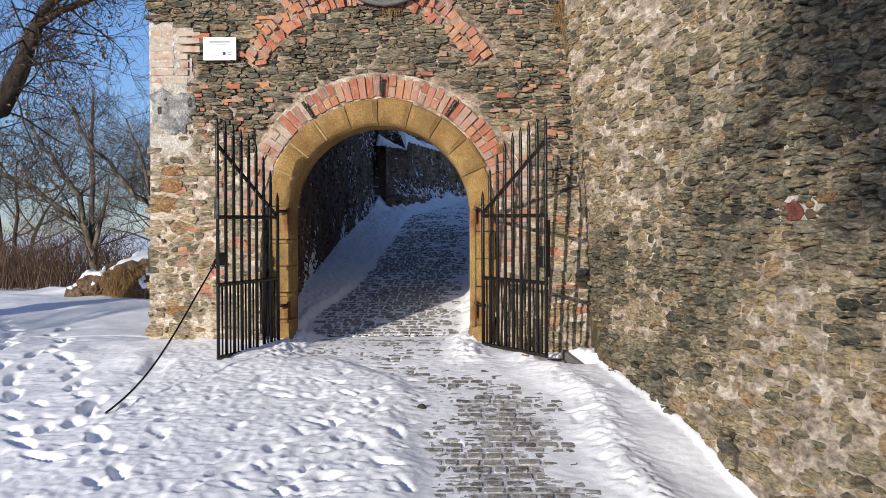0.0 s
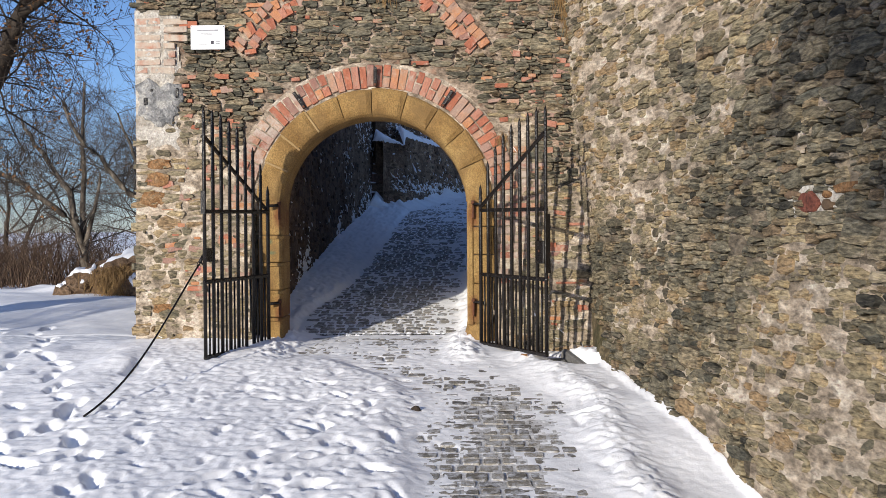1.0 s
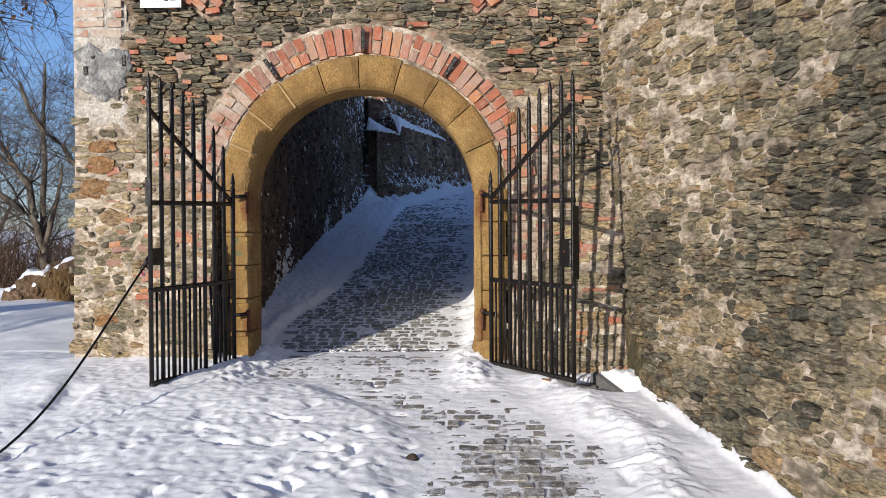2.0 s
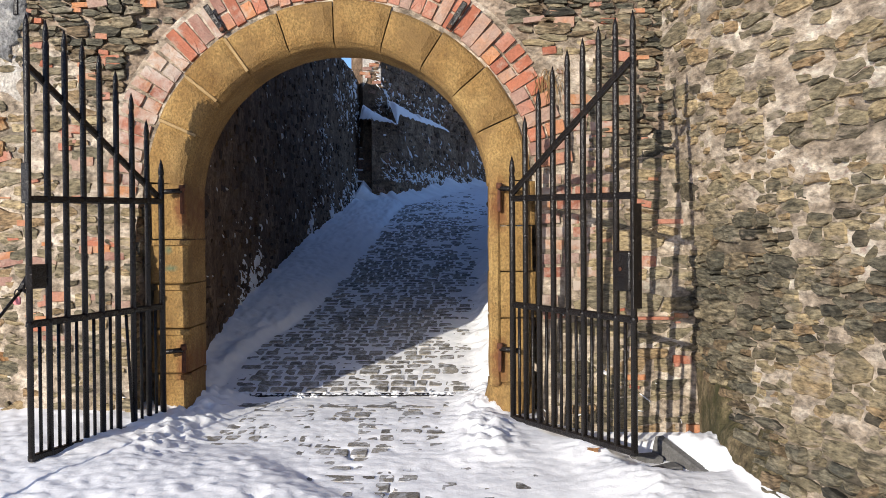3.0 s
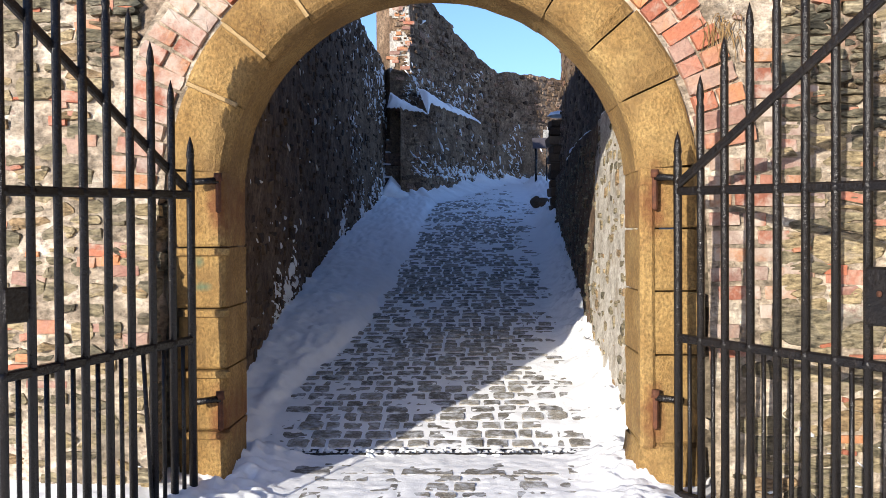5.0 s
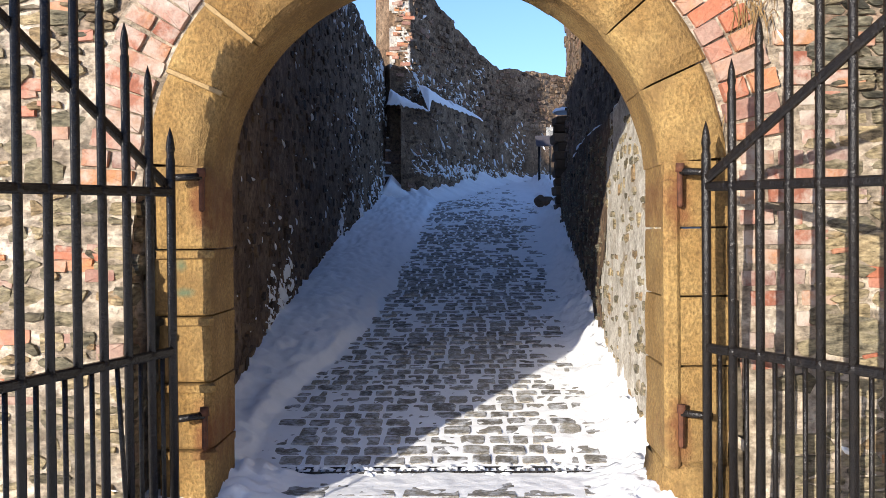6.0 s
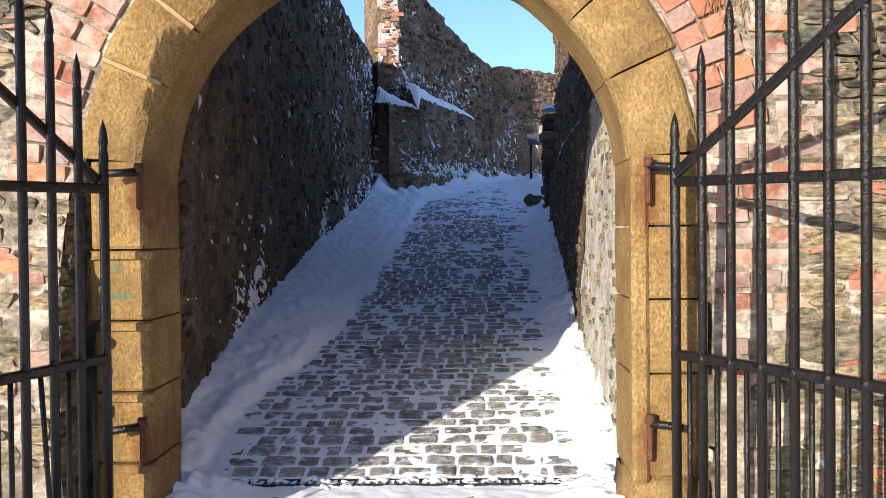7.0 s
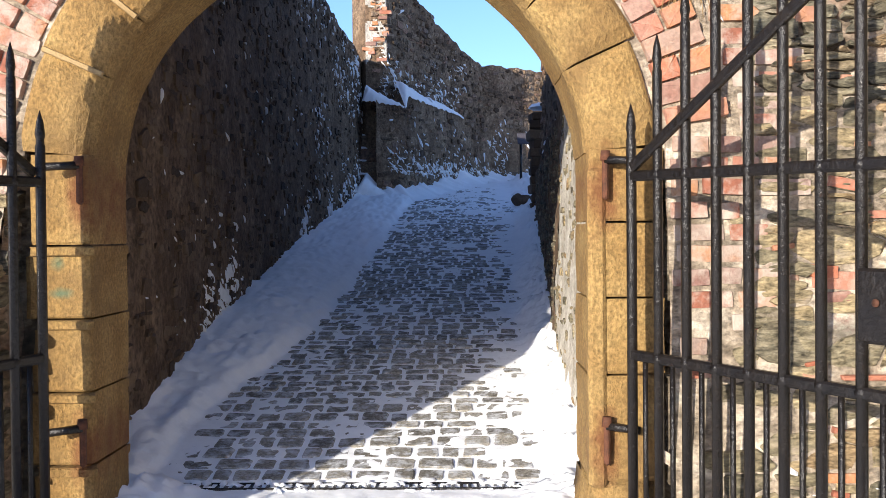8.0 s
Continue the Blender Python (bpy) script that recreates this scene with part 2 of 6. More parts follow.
mat_pale_bark = material("grey_bark", [(0.35, (0.03, 0.023, 0.017)), (0.5, (0.09, 0.072, 0.054)), (0.65, (0.19, 0.16, 0.125))], scale=9, bump=0.8, bump_scale=50, stretch=(1, 1, 0.5))
mat_scrub = material("scrub_stem", [(0.0, (0.055, 0.032, 0.020)), (0.6, (0.12, 0.075, 0.046)), (1.0, (0.22, 0.15, 0.095))], pick="island", scale=5, bump=0.2)
mat_twig = material("twig", [(0.3, (0.045, 0.037, 0.031)), (0.7, (0.10, 0.083, 0.070))], scale=5, bump=0.2)
mat_leaf = material("dry_leaf", [(0.0, (0.20, 0.09, 0.035)), (0.6, (0.33, 0.17, 0.07)), (1.0, (0.14, 0.07, 0.035))], pick="island", scale=8, bump=0.2)
mat_grass = material("dry_grass", [(0.0, (0.16, 0.092, 0.036)), (0.6, (0.30, 0.19, 0.080)), (1.0, (0.12, 0.065, 0.03))], pick="island", scale=8, bump=0.1)
mat_white = material("white_sheet_metal", [(0.3, (0.78, 0.78, 0.77)), (0.7, (0.82, 0.82, 0.81))], scale=5, rough=0.4, bump=0.05, fine=0.03)
mat_print = material("grey_print", [(0.3, (0.26, 0.26, 0.28)), (0.7, (0.33, 0.33, 0.34))], scale=20, bump=0.0)
mat_emblem = material("dark_print", [(0.3, (0.06, 0.055, 0.065)), (0.7, (0.09, 0.08, 0.09))], scale=20, bump=0.0)
mat_lock = material("red_painted_brass", [(0.3, (0.62, 0.20, 0.22)), (0.7, (0.70, 0.28, 0.28))], scale=20, bump=0.1)


# ---- mesh helpers ----
def raw(name, verts, faces, mat, parent=None, smooth=False, label=""):
    me = bpy.data.meshes.new(name)
    me.from_pydata(verts, [], faces)
    me.materials.append(mat)
    if smooth:
        me.polygons.foreach_set("use_smooth", [True] * len(me.polygons))
    me.update()
    ob = new(name, me)
    if parent:
        ob.parent = parent
    if label:
        ob["label"] = label
    return ob


def part(name, bm, mat, parent=None, label="", smooth=False):
    me = bpy.data.meshes.new(name)
    bmesh.ops.recalc_face_normals(bm, faces=bm.faces)
    bm.to_mesh(me)
    bm.free()
    me.materials.append(mat)
    if smooth:
        me.polygons.foreach_set("use_smooth", [True] * len(me.polygons))
    ob = new(name, me)
    if parent:
        ob.parent = parent
    if label:
        ob["label"] = label
    return ob


def thing(name, at=(0, 0, 0), rz=0.0, **tags):
    ob = new(name)
    ob.matrix_world = pose(*at, 0, 0, rz)
    ob.empty_display_size = 0.1
    return tagged(ob, **tags)


def noise3(x, y, z=0.0, s=1.0):
    return noise.noise((x * s, y * s, z * s))


def fract(x, y, z=0.0, s=1.0, o=3):
    v, a, t = 0.0, 1.0, 0.0
    for _ in range(o):
        v += a * noise.noise((x * s, y * s, z * s))
        t += a
        a *= 0.5
        s *= 2.1
    return v / t


def box_bm(sx, sy, sz, bevel=0.004, m=None, jitter=0.0, rnd=random):
    bm = bmesh.new()
    bmesh.ops.create_cube(bm, size=1.0)
    for v in bm.verts:
        v.co = Vector((v.co.x * sx, v.co.y * sy, v.co.z * sz))
        if jitter:
            v.co += Vector([rnd.uniform(-jitter, jitter) for _ in range(3)])
    if bevel:
        bmesh.ops.bevel(bm, geom=bm.edges[:], offset=bevel, segments=1, affect="EDGES")
    if m is not None:
        bm.transform(m)
    return bm


def tube_into(verts, faces, pts, radii, sides):
    """A tapered tube along pts, appended to verts and faces."""
    base = len(verts)
    for i, (p, r) in enumerate(zip(pts, radii)):
        a = Vector(pts[min(i + 1, len(pts) - 1)]) - Vector(pts[max(i - 1, 0)])
        a = a.normalized() if a.length > 1e-9 else Vector((0, 0, 1))
        e = a.orthogonal().normalized()
        g = a.cross(e)
        for k in range(sides):
            w = 2 * math.pi * k / sides
            verts.append(tuple(Vector(p) + r * (math.cos(w) * e + math.sin(w) * g)))
    for i in range(len(pts) - 1):
        for k in range(sides):
            q = base + i * sides
            faces.append((q + k, q + (k + 1) % sides, q + sides + (k + 1) % sides, q + sides + k))
    faces.append(tuple(base + k for k in reversed(range(sides))))
    faces.append(tuple(base + (len(pts) - 1) * sides + k for k in range(sides)))


def tube(name, pts, radii, mat, parent=None, sides=10, label="", smooth=True):
    v, f = [], []
    tube_into(v, f, pts, radii, sides)
    return raw(name, v, f, mat, parent, smooth, label)


# ---- rubble masonry ----
def stone_template(rnd, cut=(0.05, 0.42), rough=0.07, front=0.88, tilt=0.7):
    """An angular rubble stone, 1 wide and 1 high, its face towards -y, 1 proud."""
    ring = []
    for sx, sz, swap in ((1, 1, 0), (-1, 1, 1), (-1, -1, 0), (1, -1, 1)):
        a, b = rnd.uniform(*cut) * rnd.choice((0.5, 1.0, 1.0)), rnd.uniform(*cut)
        pair = [(sx * 0.5, sz * (0.5 - b)), (sx * (0.5 - a), sz * 0.5)]
        ring += pair[::-1] if swap else pair
        mid = [(0, sz * 0.5), (sx * 0.5, 0)] if not swap else [(sx * 0.5, 0), (0, sz * 0.5)]
        ring.append(mid[0] if not swap else (sx * 0.5, 0))
    ring = [(x * (1 + rnd.uniform(-2 * rough, rough)), z * (1 + rnd.uniform(-2 * rough, rough))) for x, z in ring]
    n = len(ring)
    ta, tb = rnd.uniform(-tilt, tilt), rnd.uniform(-tilt, tilt)
    verts, faces = [], []
    for scale, d in ((1.0, 1.5), (0.98, -0.45), (front, -1.0)):
        for x, z in ring:
            k = scale * rnd.uniform(0.97, 1.02) if d < -0.5 else scale
            verts.append((x * k, d + (0.0 if d > 0 else ta * x + tb * z + rnd.uniform(-0.14, 0.14)), z * k))
    verts.append((rnd.uniform(-0.15, 0.15), -1.0 + rnd.uniform(-0.25, 0.12), rnd.uniform(-0.15, 0.15)))
    for a in range(2):
        for k in range(n):
            q = a * n
            faces.append((q + k, q + (k + 1) % n, q + n + (k + 1) % n, q + n + k))
    for k in range(n):
        faces.append((2 * n + k, 2 * n + (k + 1) % n, 3 * n))
    return verts, faces


STONES = [stone_template(random.Random(100 + i)) for i in range(40)]
BRICKS = [stone_template(random.Random(300 + i), (0.02, 0.07), 0.012, 0.94, 0.25) for i in range(12)]


def template_mesh(name, pair, mat):
    me = bpy.data.meshes.new(name)
    me.from_pydata(pair[0], [], pair[1])
    me.materials.append(mat)
    return me


def clip(poly, nx, ny, d):
    """The part of a convex outline where nx u + ny v <= d."""
    out = []
    for (ax, ay), (bx, by) in zip(poly, poly[1:] + poly[:1]):
        fa, fb = nx * ax + ny * ay - d, nx * bx + ny * by - d
        if fa <= 0:
            out.append((ax, ay))
        if (fa < 0 < fb) or (fb < 0 < fa):
            k = fa / (fa - fb)
            out.append((ax + k * (bx - ax), ay + k * (by - ay)))
    return out


def cleave(rnd, sites, joint, flat=1.85):
    """Angular outlines that fill the wall: each stone keeps the ground nearest to it, less the joint."""
    bins = collections.defaultdict(list)
    for i, (u, v, w, h) in enumerate(sites):
        bins[int(u / 0.3), int(v / 0.2)].append(i)
    out = []
    for i, (u, v, w, h) in enumerate(sites):
        gu, gv = 0.64 * w, 0.68 * h
        poly = [(u - gu, v - gv), (u + gu, v - gv), (u + gu, v + gv), (u - gu, v + gv)]
        own = (0.5 * flat * h) ** 2
        for bu in range(int(u / 0.3) - 2, int(u / 0.3) + 3):
            for bv in range(int(v / 0.2) - 2, int(v / 0.2) + 3):
                for j in bins.get((bu, bv), ()):
                    if j == i or len(poly) < 3:
                        continue
                    x, y, w2, h2 = sites[j]
                    if abs(x - u) > 0.75 * (w + w2) or abs(y - v) > 0.75 * (h + h2):
                        continue
                    nx, ny = 2 * (x - u), 2 * flat * flat * (y - v)
                    d = x * x - u * u + flat * flat * (y * y - v * v) + own - (0.5 * flat * h2) ** 2
                    poly = clip(poly, nx, ny, d)
        if len(poly) < 3:
            out.append(None)
            continue
        cu, cv = sum(p[0] for p in poly) / len(poly), sum(p[1] for p in poly) / len(poly)
        ring = []
        for (ax, ay), (bx, by) in zip(poly, poly[1:] + poly[:1]):
            ln = math.hypot(bx - ax, by - ay)
            if ln < 0.012:
                continue
            for f in ((rnd.uniform(0.02, 0.10), rnd.uniform(0.4, 0.6), 1 - rnd.uniform(0.02, 0.10)) if ln > 0.09 else (0.08, 0.92) if ln > 0.035 else (0.5,)):
                o = rnd.uniform(-0.08, 0.03) * min(ln, 0.12)
                ring.append((ax + (bx - ax) * f - (by - ay) / ln * o, ay + (by - ay) * f + (bx - ax) / ln * o))
        if len(ring) < 3:
            out.append(None)
            continue
        gap = 0.5 * joint * rnd.uniform(0.3, 1.9)
        shape = []
        for a, b in ring:
            r = math.hypot(a - cu, b - cv)
            k = max(0.3, (r - gap * 1.3) / r) if r > 0 else 1
            shape.append(((a - cu) * k, (b - cv) * k))
        out.append((cu, cv, shape))
    return out


def slab(rnd, shape, proud):
    """A rubble stone with this outline, its broken face towards -y, its rim sunk in the mortar."""
    n = len(shape)
    size = max(max(abs(x), abs(z)) for x, z in shape)
    ta, tb = rnd.uniform(-0.5, 0.5) * proud / size, rnd.uniform(-0.9, 0.5) * proud / size
    verts, faces = [], []
    for k, d in ((1.0, 0.06), (1.0, -0.15 * proud), (0.95, -proud), (0.5, -proud * 1.1)):
        for x, z in shape:
            j = k if d > 0 else k * rnd.uniform(0.97, 1.03)
            verts.append((x * j, d if d > 0 else d + (ta * x + tb * z) * (0.3 if k == 1.0 else 1.0) + proud * rnd.uniform(-0.16, 0.16), z * j))
    for r in range(3):
        for k in range(n):
            q = r * n
            faces.append((q + k, q + (k + 1) % n, q + n + (k + 1) % n, q + n + k))
    faces.append(tuple(range(3 * n, 4 * n)))
    return verts, faces


def pack(rnd, u0, u1, v0, v1, inside, hs=(0.04, 0.10), ws=(0.09, 0.30), joint=0.010, lost=0.0, flat=1.85):
    """Uncoursed rubble: a wall split unevenly into flat stones: rows of u, v, width, height, turn and outline."""
    out, sites, todo = [], [], [(u0, u1, v0, v1)]
    seed = rnd.uniform(0, 100)
    while todo:
        a, b, c, d = todo.pop()
        w, h = b - a, d - c
        wide, high = rnd.uniform(*ws), hs[0] + (hs[1] - hs[0]) * rnd.random() ** 1.6
        if w > wide or h > high:
            f = rnd.uniform(0.32, 0.68)
            if h / high > 0.75 * w / wide and h > hs[0] * 1.5:
                todo += [(a, b, c, c + h * f), (a, b, c + h * f, d)]
                continue
            if w > ws[0] * 1.3:
                todo += [(a, a + w * f, c, d), (a + w * f, b, c, d)]
                continue
        cu, cv = (a + b) / 2 + rnd.uniform(-0.2, 0.2) * w, (c + d) / 2 + rnd.uniform(-0.22, 0.22) * h
        cu += 0.03 * noise.noise((cu * 2.3, cv * 2.3, seed))
        cv += 0.06 * noise.noise((cu * 1.1, cv * 1.9, seed + 9))
        sites.append((cu, cv, w, h))
    for (u, v, w, h), cell in zip(sites, cleave(rnd, sites, joint, flat)):
        if cell and w > 0.02 and h > 0.014 and rnd.random() >= lost and inside(u, v, w - joint, h - joint):
            out.append((cell[0], cell[1], w - joint, h - joint, rnd.gauss(0, 5), cell[2]))
    return out


def chips(rnd, count, u0, u1, v0, v1, inside, size=(0.03, 0.09)):
    """Small stones wedged between the large ones."""
    out = []
    for _ in range(count):
        u, v, w = rnd.uniform(u0, u1), rnd.uniform(v0, v1), rnd.uniform(*size)
        h = w * rnd.uniform(0.35, 0.8)
        if inside(u, v, w, h):
            out.append((u, v, w, h, rnd.gauss(0, 28)))
    return out


def masonry(host, stones, place, rnd, near, proud=(0.006, 0.024), kit=STONES, mat=None, mat_field=None, name="stone", limit=300):
    """Lays stones on host: the ones nearest to the plan point near are parts of their own, the rest one field."""
    meshes = [template_mesh(name, k, mat) for k in kit]
    rows = []
    for u, v, w, h, turn, *shape in stones:
        if shape:
            rows.append((place(u, v), slab(rnd, shape[0], rnd.uniform(*proud)), None))
        else:
            k = rnd.randrange(len(kit))
            rows.append((place(u, v) @ Euler((0, radians(turn), 0)).to_matrix().to_4x4() @ Matrix.Diagonal((w, rnd.uniform(*proud), h, 1)), kit[k], k))
    rows.sort(key=lambda r: (r[0].translation - Vector(near)).length)
    for m, pair, k in rows[:limit]:
        ob = new(name, template_mesh(name, pair, mat) if k is None else meshes[k])
        ob.parent = host
        ob.matrix_basis = m
    verts, faces = [], []
    for m, pair, k in rows[limit:]:
        b = len(verts)
        verts += [tuple(m @ Vector(c)) for c in pair[0]]
        faces += [tuple(b + i for i in f) for f in pair[1]]
    if verts:
        f = raw(name + "_field", verts, faces, mat_field, host)
        f["kind"] = "stuff"


def sheet(name, us, vs, at, mat, parent=None, keep=None, label="", smooth=True):
    """A grid over us and vs, at(u, v) its places; keep(u, v) leaves cells out."""
    nv = len(vs)
    verts = [tuple(at(u, v)) for u in us for v in vs]
    faces = []
    for i in range(len(us) - 1):
        for j in range(nv - 1):
            if keep is None or keep((us[i] + us[i + 1]) / 2, (vs[j] + vs[j + 1]) / 2):
                faces.append((i * nv + j, (i + 1) * nv + j, (i + 1) * nv + j + 1, i * nv + j + 1))
    return raw(name, verts, faces, mat, parent, smooth, label)


def span(a, b, step):
    n = max(2, int(round(abs(b - a) / step)) + 1)
    return [a + (b - a) * i / (n - 1) for i in range(n)]


def solid(name, outline, y0, y1, mat, hole=None):
    """A wall slab between y0 and y1 with its outline in x, z; hole: an opening that runs down to the outline's foot."""
    bm = bmesh.new()
    lo = [bm.verts.new((x, y0, z)) for x, z in outline]
    f = bm.faces.new(lo)
    ext = bmesh.ops.extrude_face_region(bm, geom=[f])
    bmesh.ops.translate(bm, verts=[v for v in ext["geom"] if isinstance(v, bmesh.types.BMVert)], vec=(0, y1 - y0, 0))
    return part(name, bm, mat)


# ---- the lie of the land ----
def smooth(a, b, x):
    t = min(1.0, max(0.0, (x - a) / (b - a)))
    return t * t * (3 - 2 * t)


def road_z(y):
    """Height of the paving along the climbing road."""
    if y < 11.5:
        return 0.30 - 0.10 * (11.5 - y) if y > -4 else -1.25
    if y < 12.25:
        return 0.30 + 0.04 * (y - 11.5)
    return 0.33 + 0.15 * (min(y, 25.5) - 12.25) + 0.03 * max(0.0, min(y, 40) - 25.5)


ARCH_X, ARCH_Z, R_IN, R_OUT = 0.025, 1.62, 0.91, 1.18
WALL_Y, BACK_Y = 11.69, 12.06


def right_wall(u, v):
    """Face of the long flank wall: u runs from the gate corner towards the viewer, v is the height."""
    y = WALL_Y + 0.05 - u
    k = smooth(0.0, 3.0, u)
    x = 2.10 + 0.172 * u + (1 - k) * (-0.065 * (v - 0.6)) + k * 0.085 * (v - 0.9)
    x -= (0.10 + 0.10 * smooth(3.4, 1.0, u)) * smooth(0.75, 0.0, v - road_z(y)) * smooth(0.1, 1.2, u)
    x += 0.035 * fract(y, v, 3.0, 0.9, 2)
    return Vector((x, y, v))


# ---- ground: one sheet of snow over the paving ----
def track(y):
    """Middle and half width of the trodden paving before the gate."""
    c = 0.55 + 0.59 * smooth(10.9, 9.4, y) + 0.16 * smooth(9.0, 5.5, y)
    h = 0.60 - 0.22 * smooth(10.8, 9.4, y) + 0.14 * smooth(8.5, 6.0, y)
    return c, h


def snow_depth(x, y):
    """Depth of the snow above the paving's tops; below nothing the setts show."""
    rough = fract(x, y, 0.5, 3.2, 4)
    fine = fract(x, y, 7.7, 17.0, 2)
    if y < 12.25:
        c, h = track(y)
        d = abs(x - c) - h + 0.16 * noise3(x, y, 2.0, 2.3)
        t = -0.0050 + 0.006 * fract(x, y, 3.0, 1.1, 2) + 0.007 * rough + 0.008 * fine + 0.010 * smooth(9.5, 10.7, y) + 0.006 * smooth(-0.25, 0.0, d) + 0.050 * smooth(0.0, 0.42, d)
        if x > c:
            w = x - (c + h + 0.34 + 0.08 * noise3(0, y, 4.0, 1.2))
            t += 0.034 * math.exp(-(w / 0.16) ** 2) * smooth(11.7, 10.6, y) * (1 + 0.8 * fine + 0.7 * rough)
            t += (0.010 * fract(x, y, 4.4, 2.2, 3) + 0.034 * fract(x, 0.7 * y, 3.4, 1.5, 2) * smooth(0.0, 0.3, w) - 0.010 * smooth(1.5, 1.62, x - 0.14 * max(0.0, 10.5 - y))) * smooth(11.5, 10.8, y)
            t += (0.022 + 0.03 * fine + 0.03 * rough) * smooth(0.0, 0.10, x - 1.87 - 0.5 * (10.9 - y)) * smooth(11.3, 10.9, y) * smooth(9.6, 10.6, y)
            t += 0.03 * smooth(0.0, 0.03, x - (1.86 + 0.172 * (WALL_Y - y))) * smooth(11.0, 10.4, y)
        else:
            t += 0.03 * smooth(0.6, 2.6, c - x) + 0.012 * rough * smooth(0.0, 0.5, d)
        gate = smooth(10.5, 11.1, y) * smooth(1.15, 0.8, abs(x - 0.03))
        t = t * (1 - gate) + gate * (0.003 + 0.008 * rough + 0.009 * fine + 0.075 * smooth(0.60, 0.95, abs(x - 0.03)) * (1 + 0.9 * fine + 0.9 * rough))
        return t
    across = x - 0.042 * max(0.0, y - 14.2)
    left = 0.70 + 0.20 * smooth(15.0, 12.8, y) + 0.06 * noise3(0, y, 1.0, 1.0) - 0.04 * smooth(14, 20, y) - 0.07 * smooth(13.2, 15.0, y) * smooth(21, 18, y)
    t = -0.0040 * smooth(24, 14, y) + 0.008 * rough + 0.009 * fine + 0.006 * smooth(0.45, 0.85, abs(across + 0.05)) + 0.006 * fract(x, y, 3.0, 1.1, 2)
    t += 0.065 * smooth(-left + 0.05, -left - 0.45, across + 0.06 * rough) * (1 + 0.12 * rough)
    t += 0.055 * smooth(-left + 0.03, -left - 0.08, across + 0.10 * rough) * (1 + 0.4 * fine)
    t += 0.13 * smooth(0.78, 1.15, across + 0.16 * rough) * (1 + 1.1 * fine + 0.5 * rough)
    t += 0.045 * (fract(across, 0.16 * y, 7.0, 4.2, 3) + 0.6 * fract(x, y, 4.0, 6.0, 2)) * smooth(-left, -left - 0.15, across)
    return t + 0.005 * smooth(21.5, 24.5, y)


def dip(x, y):
    """The gutter along the foot of the flank wall."""
    if not -0.6 < y < 11.7:
        return 0.0
    behind_leaf = 0.11 * smooth(1.15, 1.55, x) * smooth(10.95, 11.3, y)
    by_kerb = 0.10 * smooth(1.30, 1.85, x) * smooth(10.45, 10.70, y) * smooth(11.5, 11.0, y) * smooth(0.06, 0.0, x - 1.87 - 0.5 * (10.9 - y))
    return by_kerb + behind_leaf + 0.17 * smooth(9.0, 7.2, y) * smooth(1.4, 2.6, x) * smooth(-0.6, 1.0, y)


def land(x, y):
    """Height of the ground under the snow, out to the hills."""
    z = road_z(y)
    flat = 0.24 if y > 11.5 else 0.24 - 0.11 * (11.5 - max(y, -4))
    out = smooth(-1.35, -2.2, x) if y > 11.7 else smooth(-1.0, -4.0, x)
    z = z * (1 - out) + flat * out
    z += (0.22 * smooth(12.0, 16.0, y) * smooth(30, 22, y) + 0.10 * math.exp(-((y - 17.6) / 0.7) ** 2) * (0.6 + 1.2 * fract(x, y, 2.0, 1.3, 2))) * smooth(-1.9, -2.9, x)
    z -= 0.9 * smooth(16.5, 26, y) * smooth(-3.0, -6.0, x) * 0.2
    r = math.hypot(x + 1.0, y - 8.0)
    drop = smooth(20, 150, r) * (smooth(-2.0, -12.0, x) if y > 6 else 1.0)
    z -= 26 * drop
    z += (26 + 40 * (0.5 + fract(x, y, 0, 0.0007, 3))) * smooth(700, 2600, r)
    return z


gx = [-3500, -2200, -1200, -600, -300, -150, -80, -45, -28, -20, -15, -12, -10] + span(-9, -6.2, 0.4) + span(-6, -4.05, 0.05) + span(-4.0, -2.02, 0.026) + span(-2.0, 0.79, 0.019) + span(0.8, 2.65, 0.026) + [3, 3.5, 4.2, 5, 7, 10, 20, 60, 200, 600, 1500, 3500]
gy = [-3500, -1500, -500, -200, -80, -40, -25, -16, -10, -7, -5, -4] + span(-3.5, -0.7, 0.25) + span(-0.5, 4.45, 0.06) + span(4.5, 6.98, 0.026) + span(7.0, 12.3, 0.021) + span(12.33, 18.0, 0.03) + span(18.1, 27.0, 0.09) + [28, 29.5, 31, 34, 38, 45, 60, 80, 120, 200, 400, 800, 1500, 2500, 3600]
GX, GY = np.array(gx), np.array(gy)
HZ = np.zeros((len(gx), len(gy)))
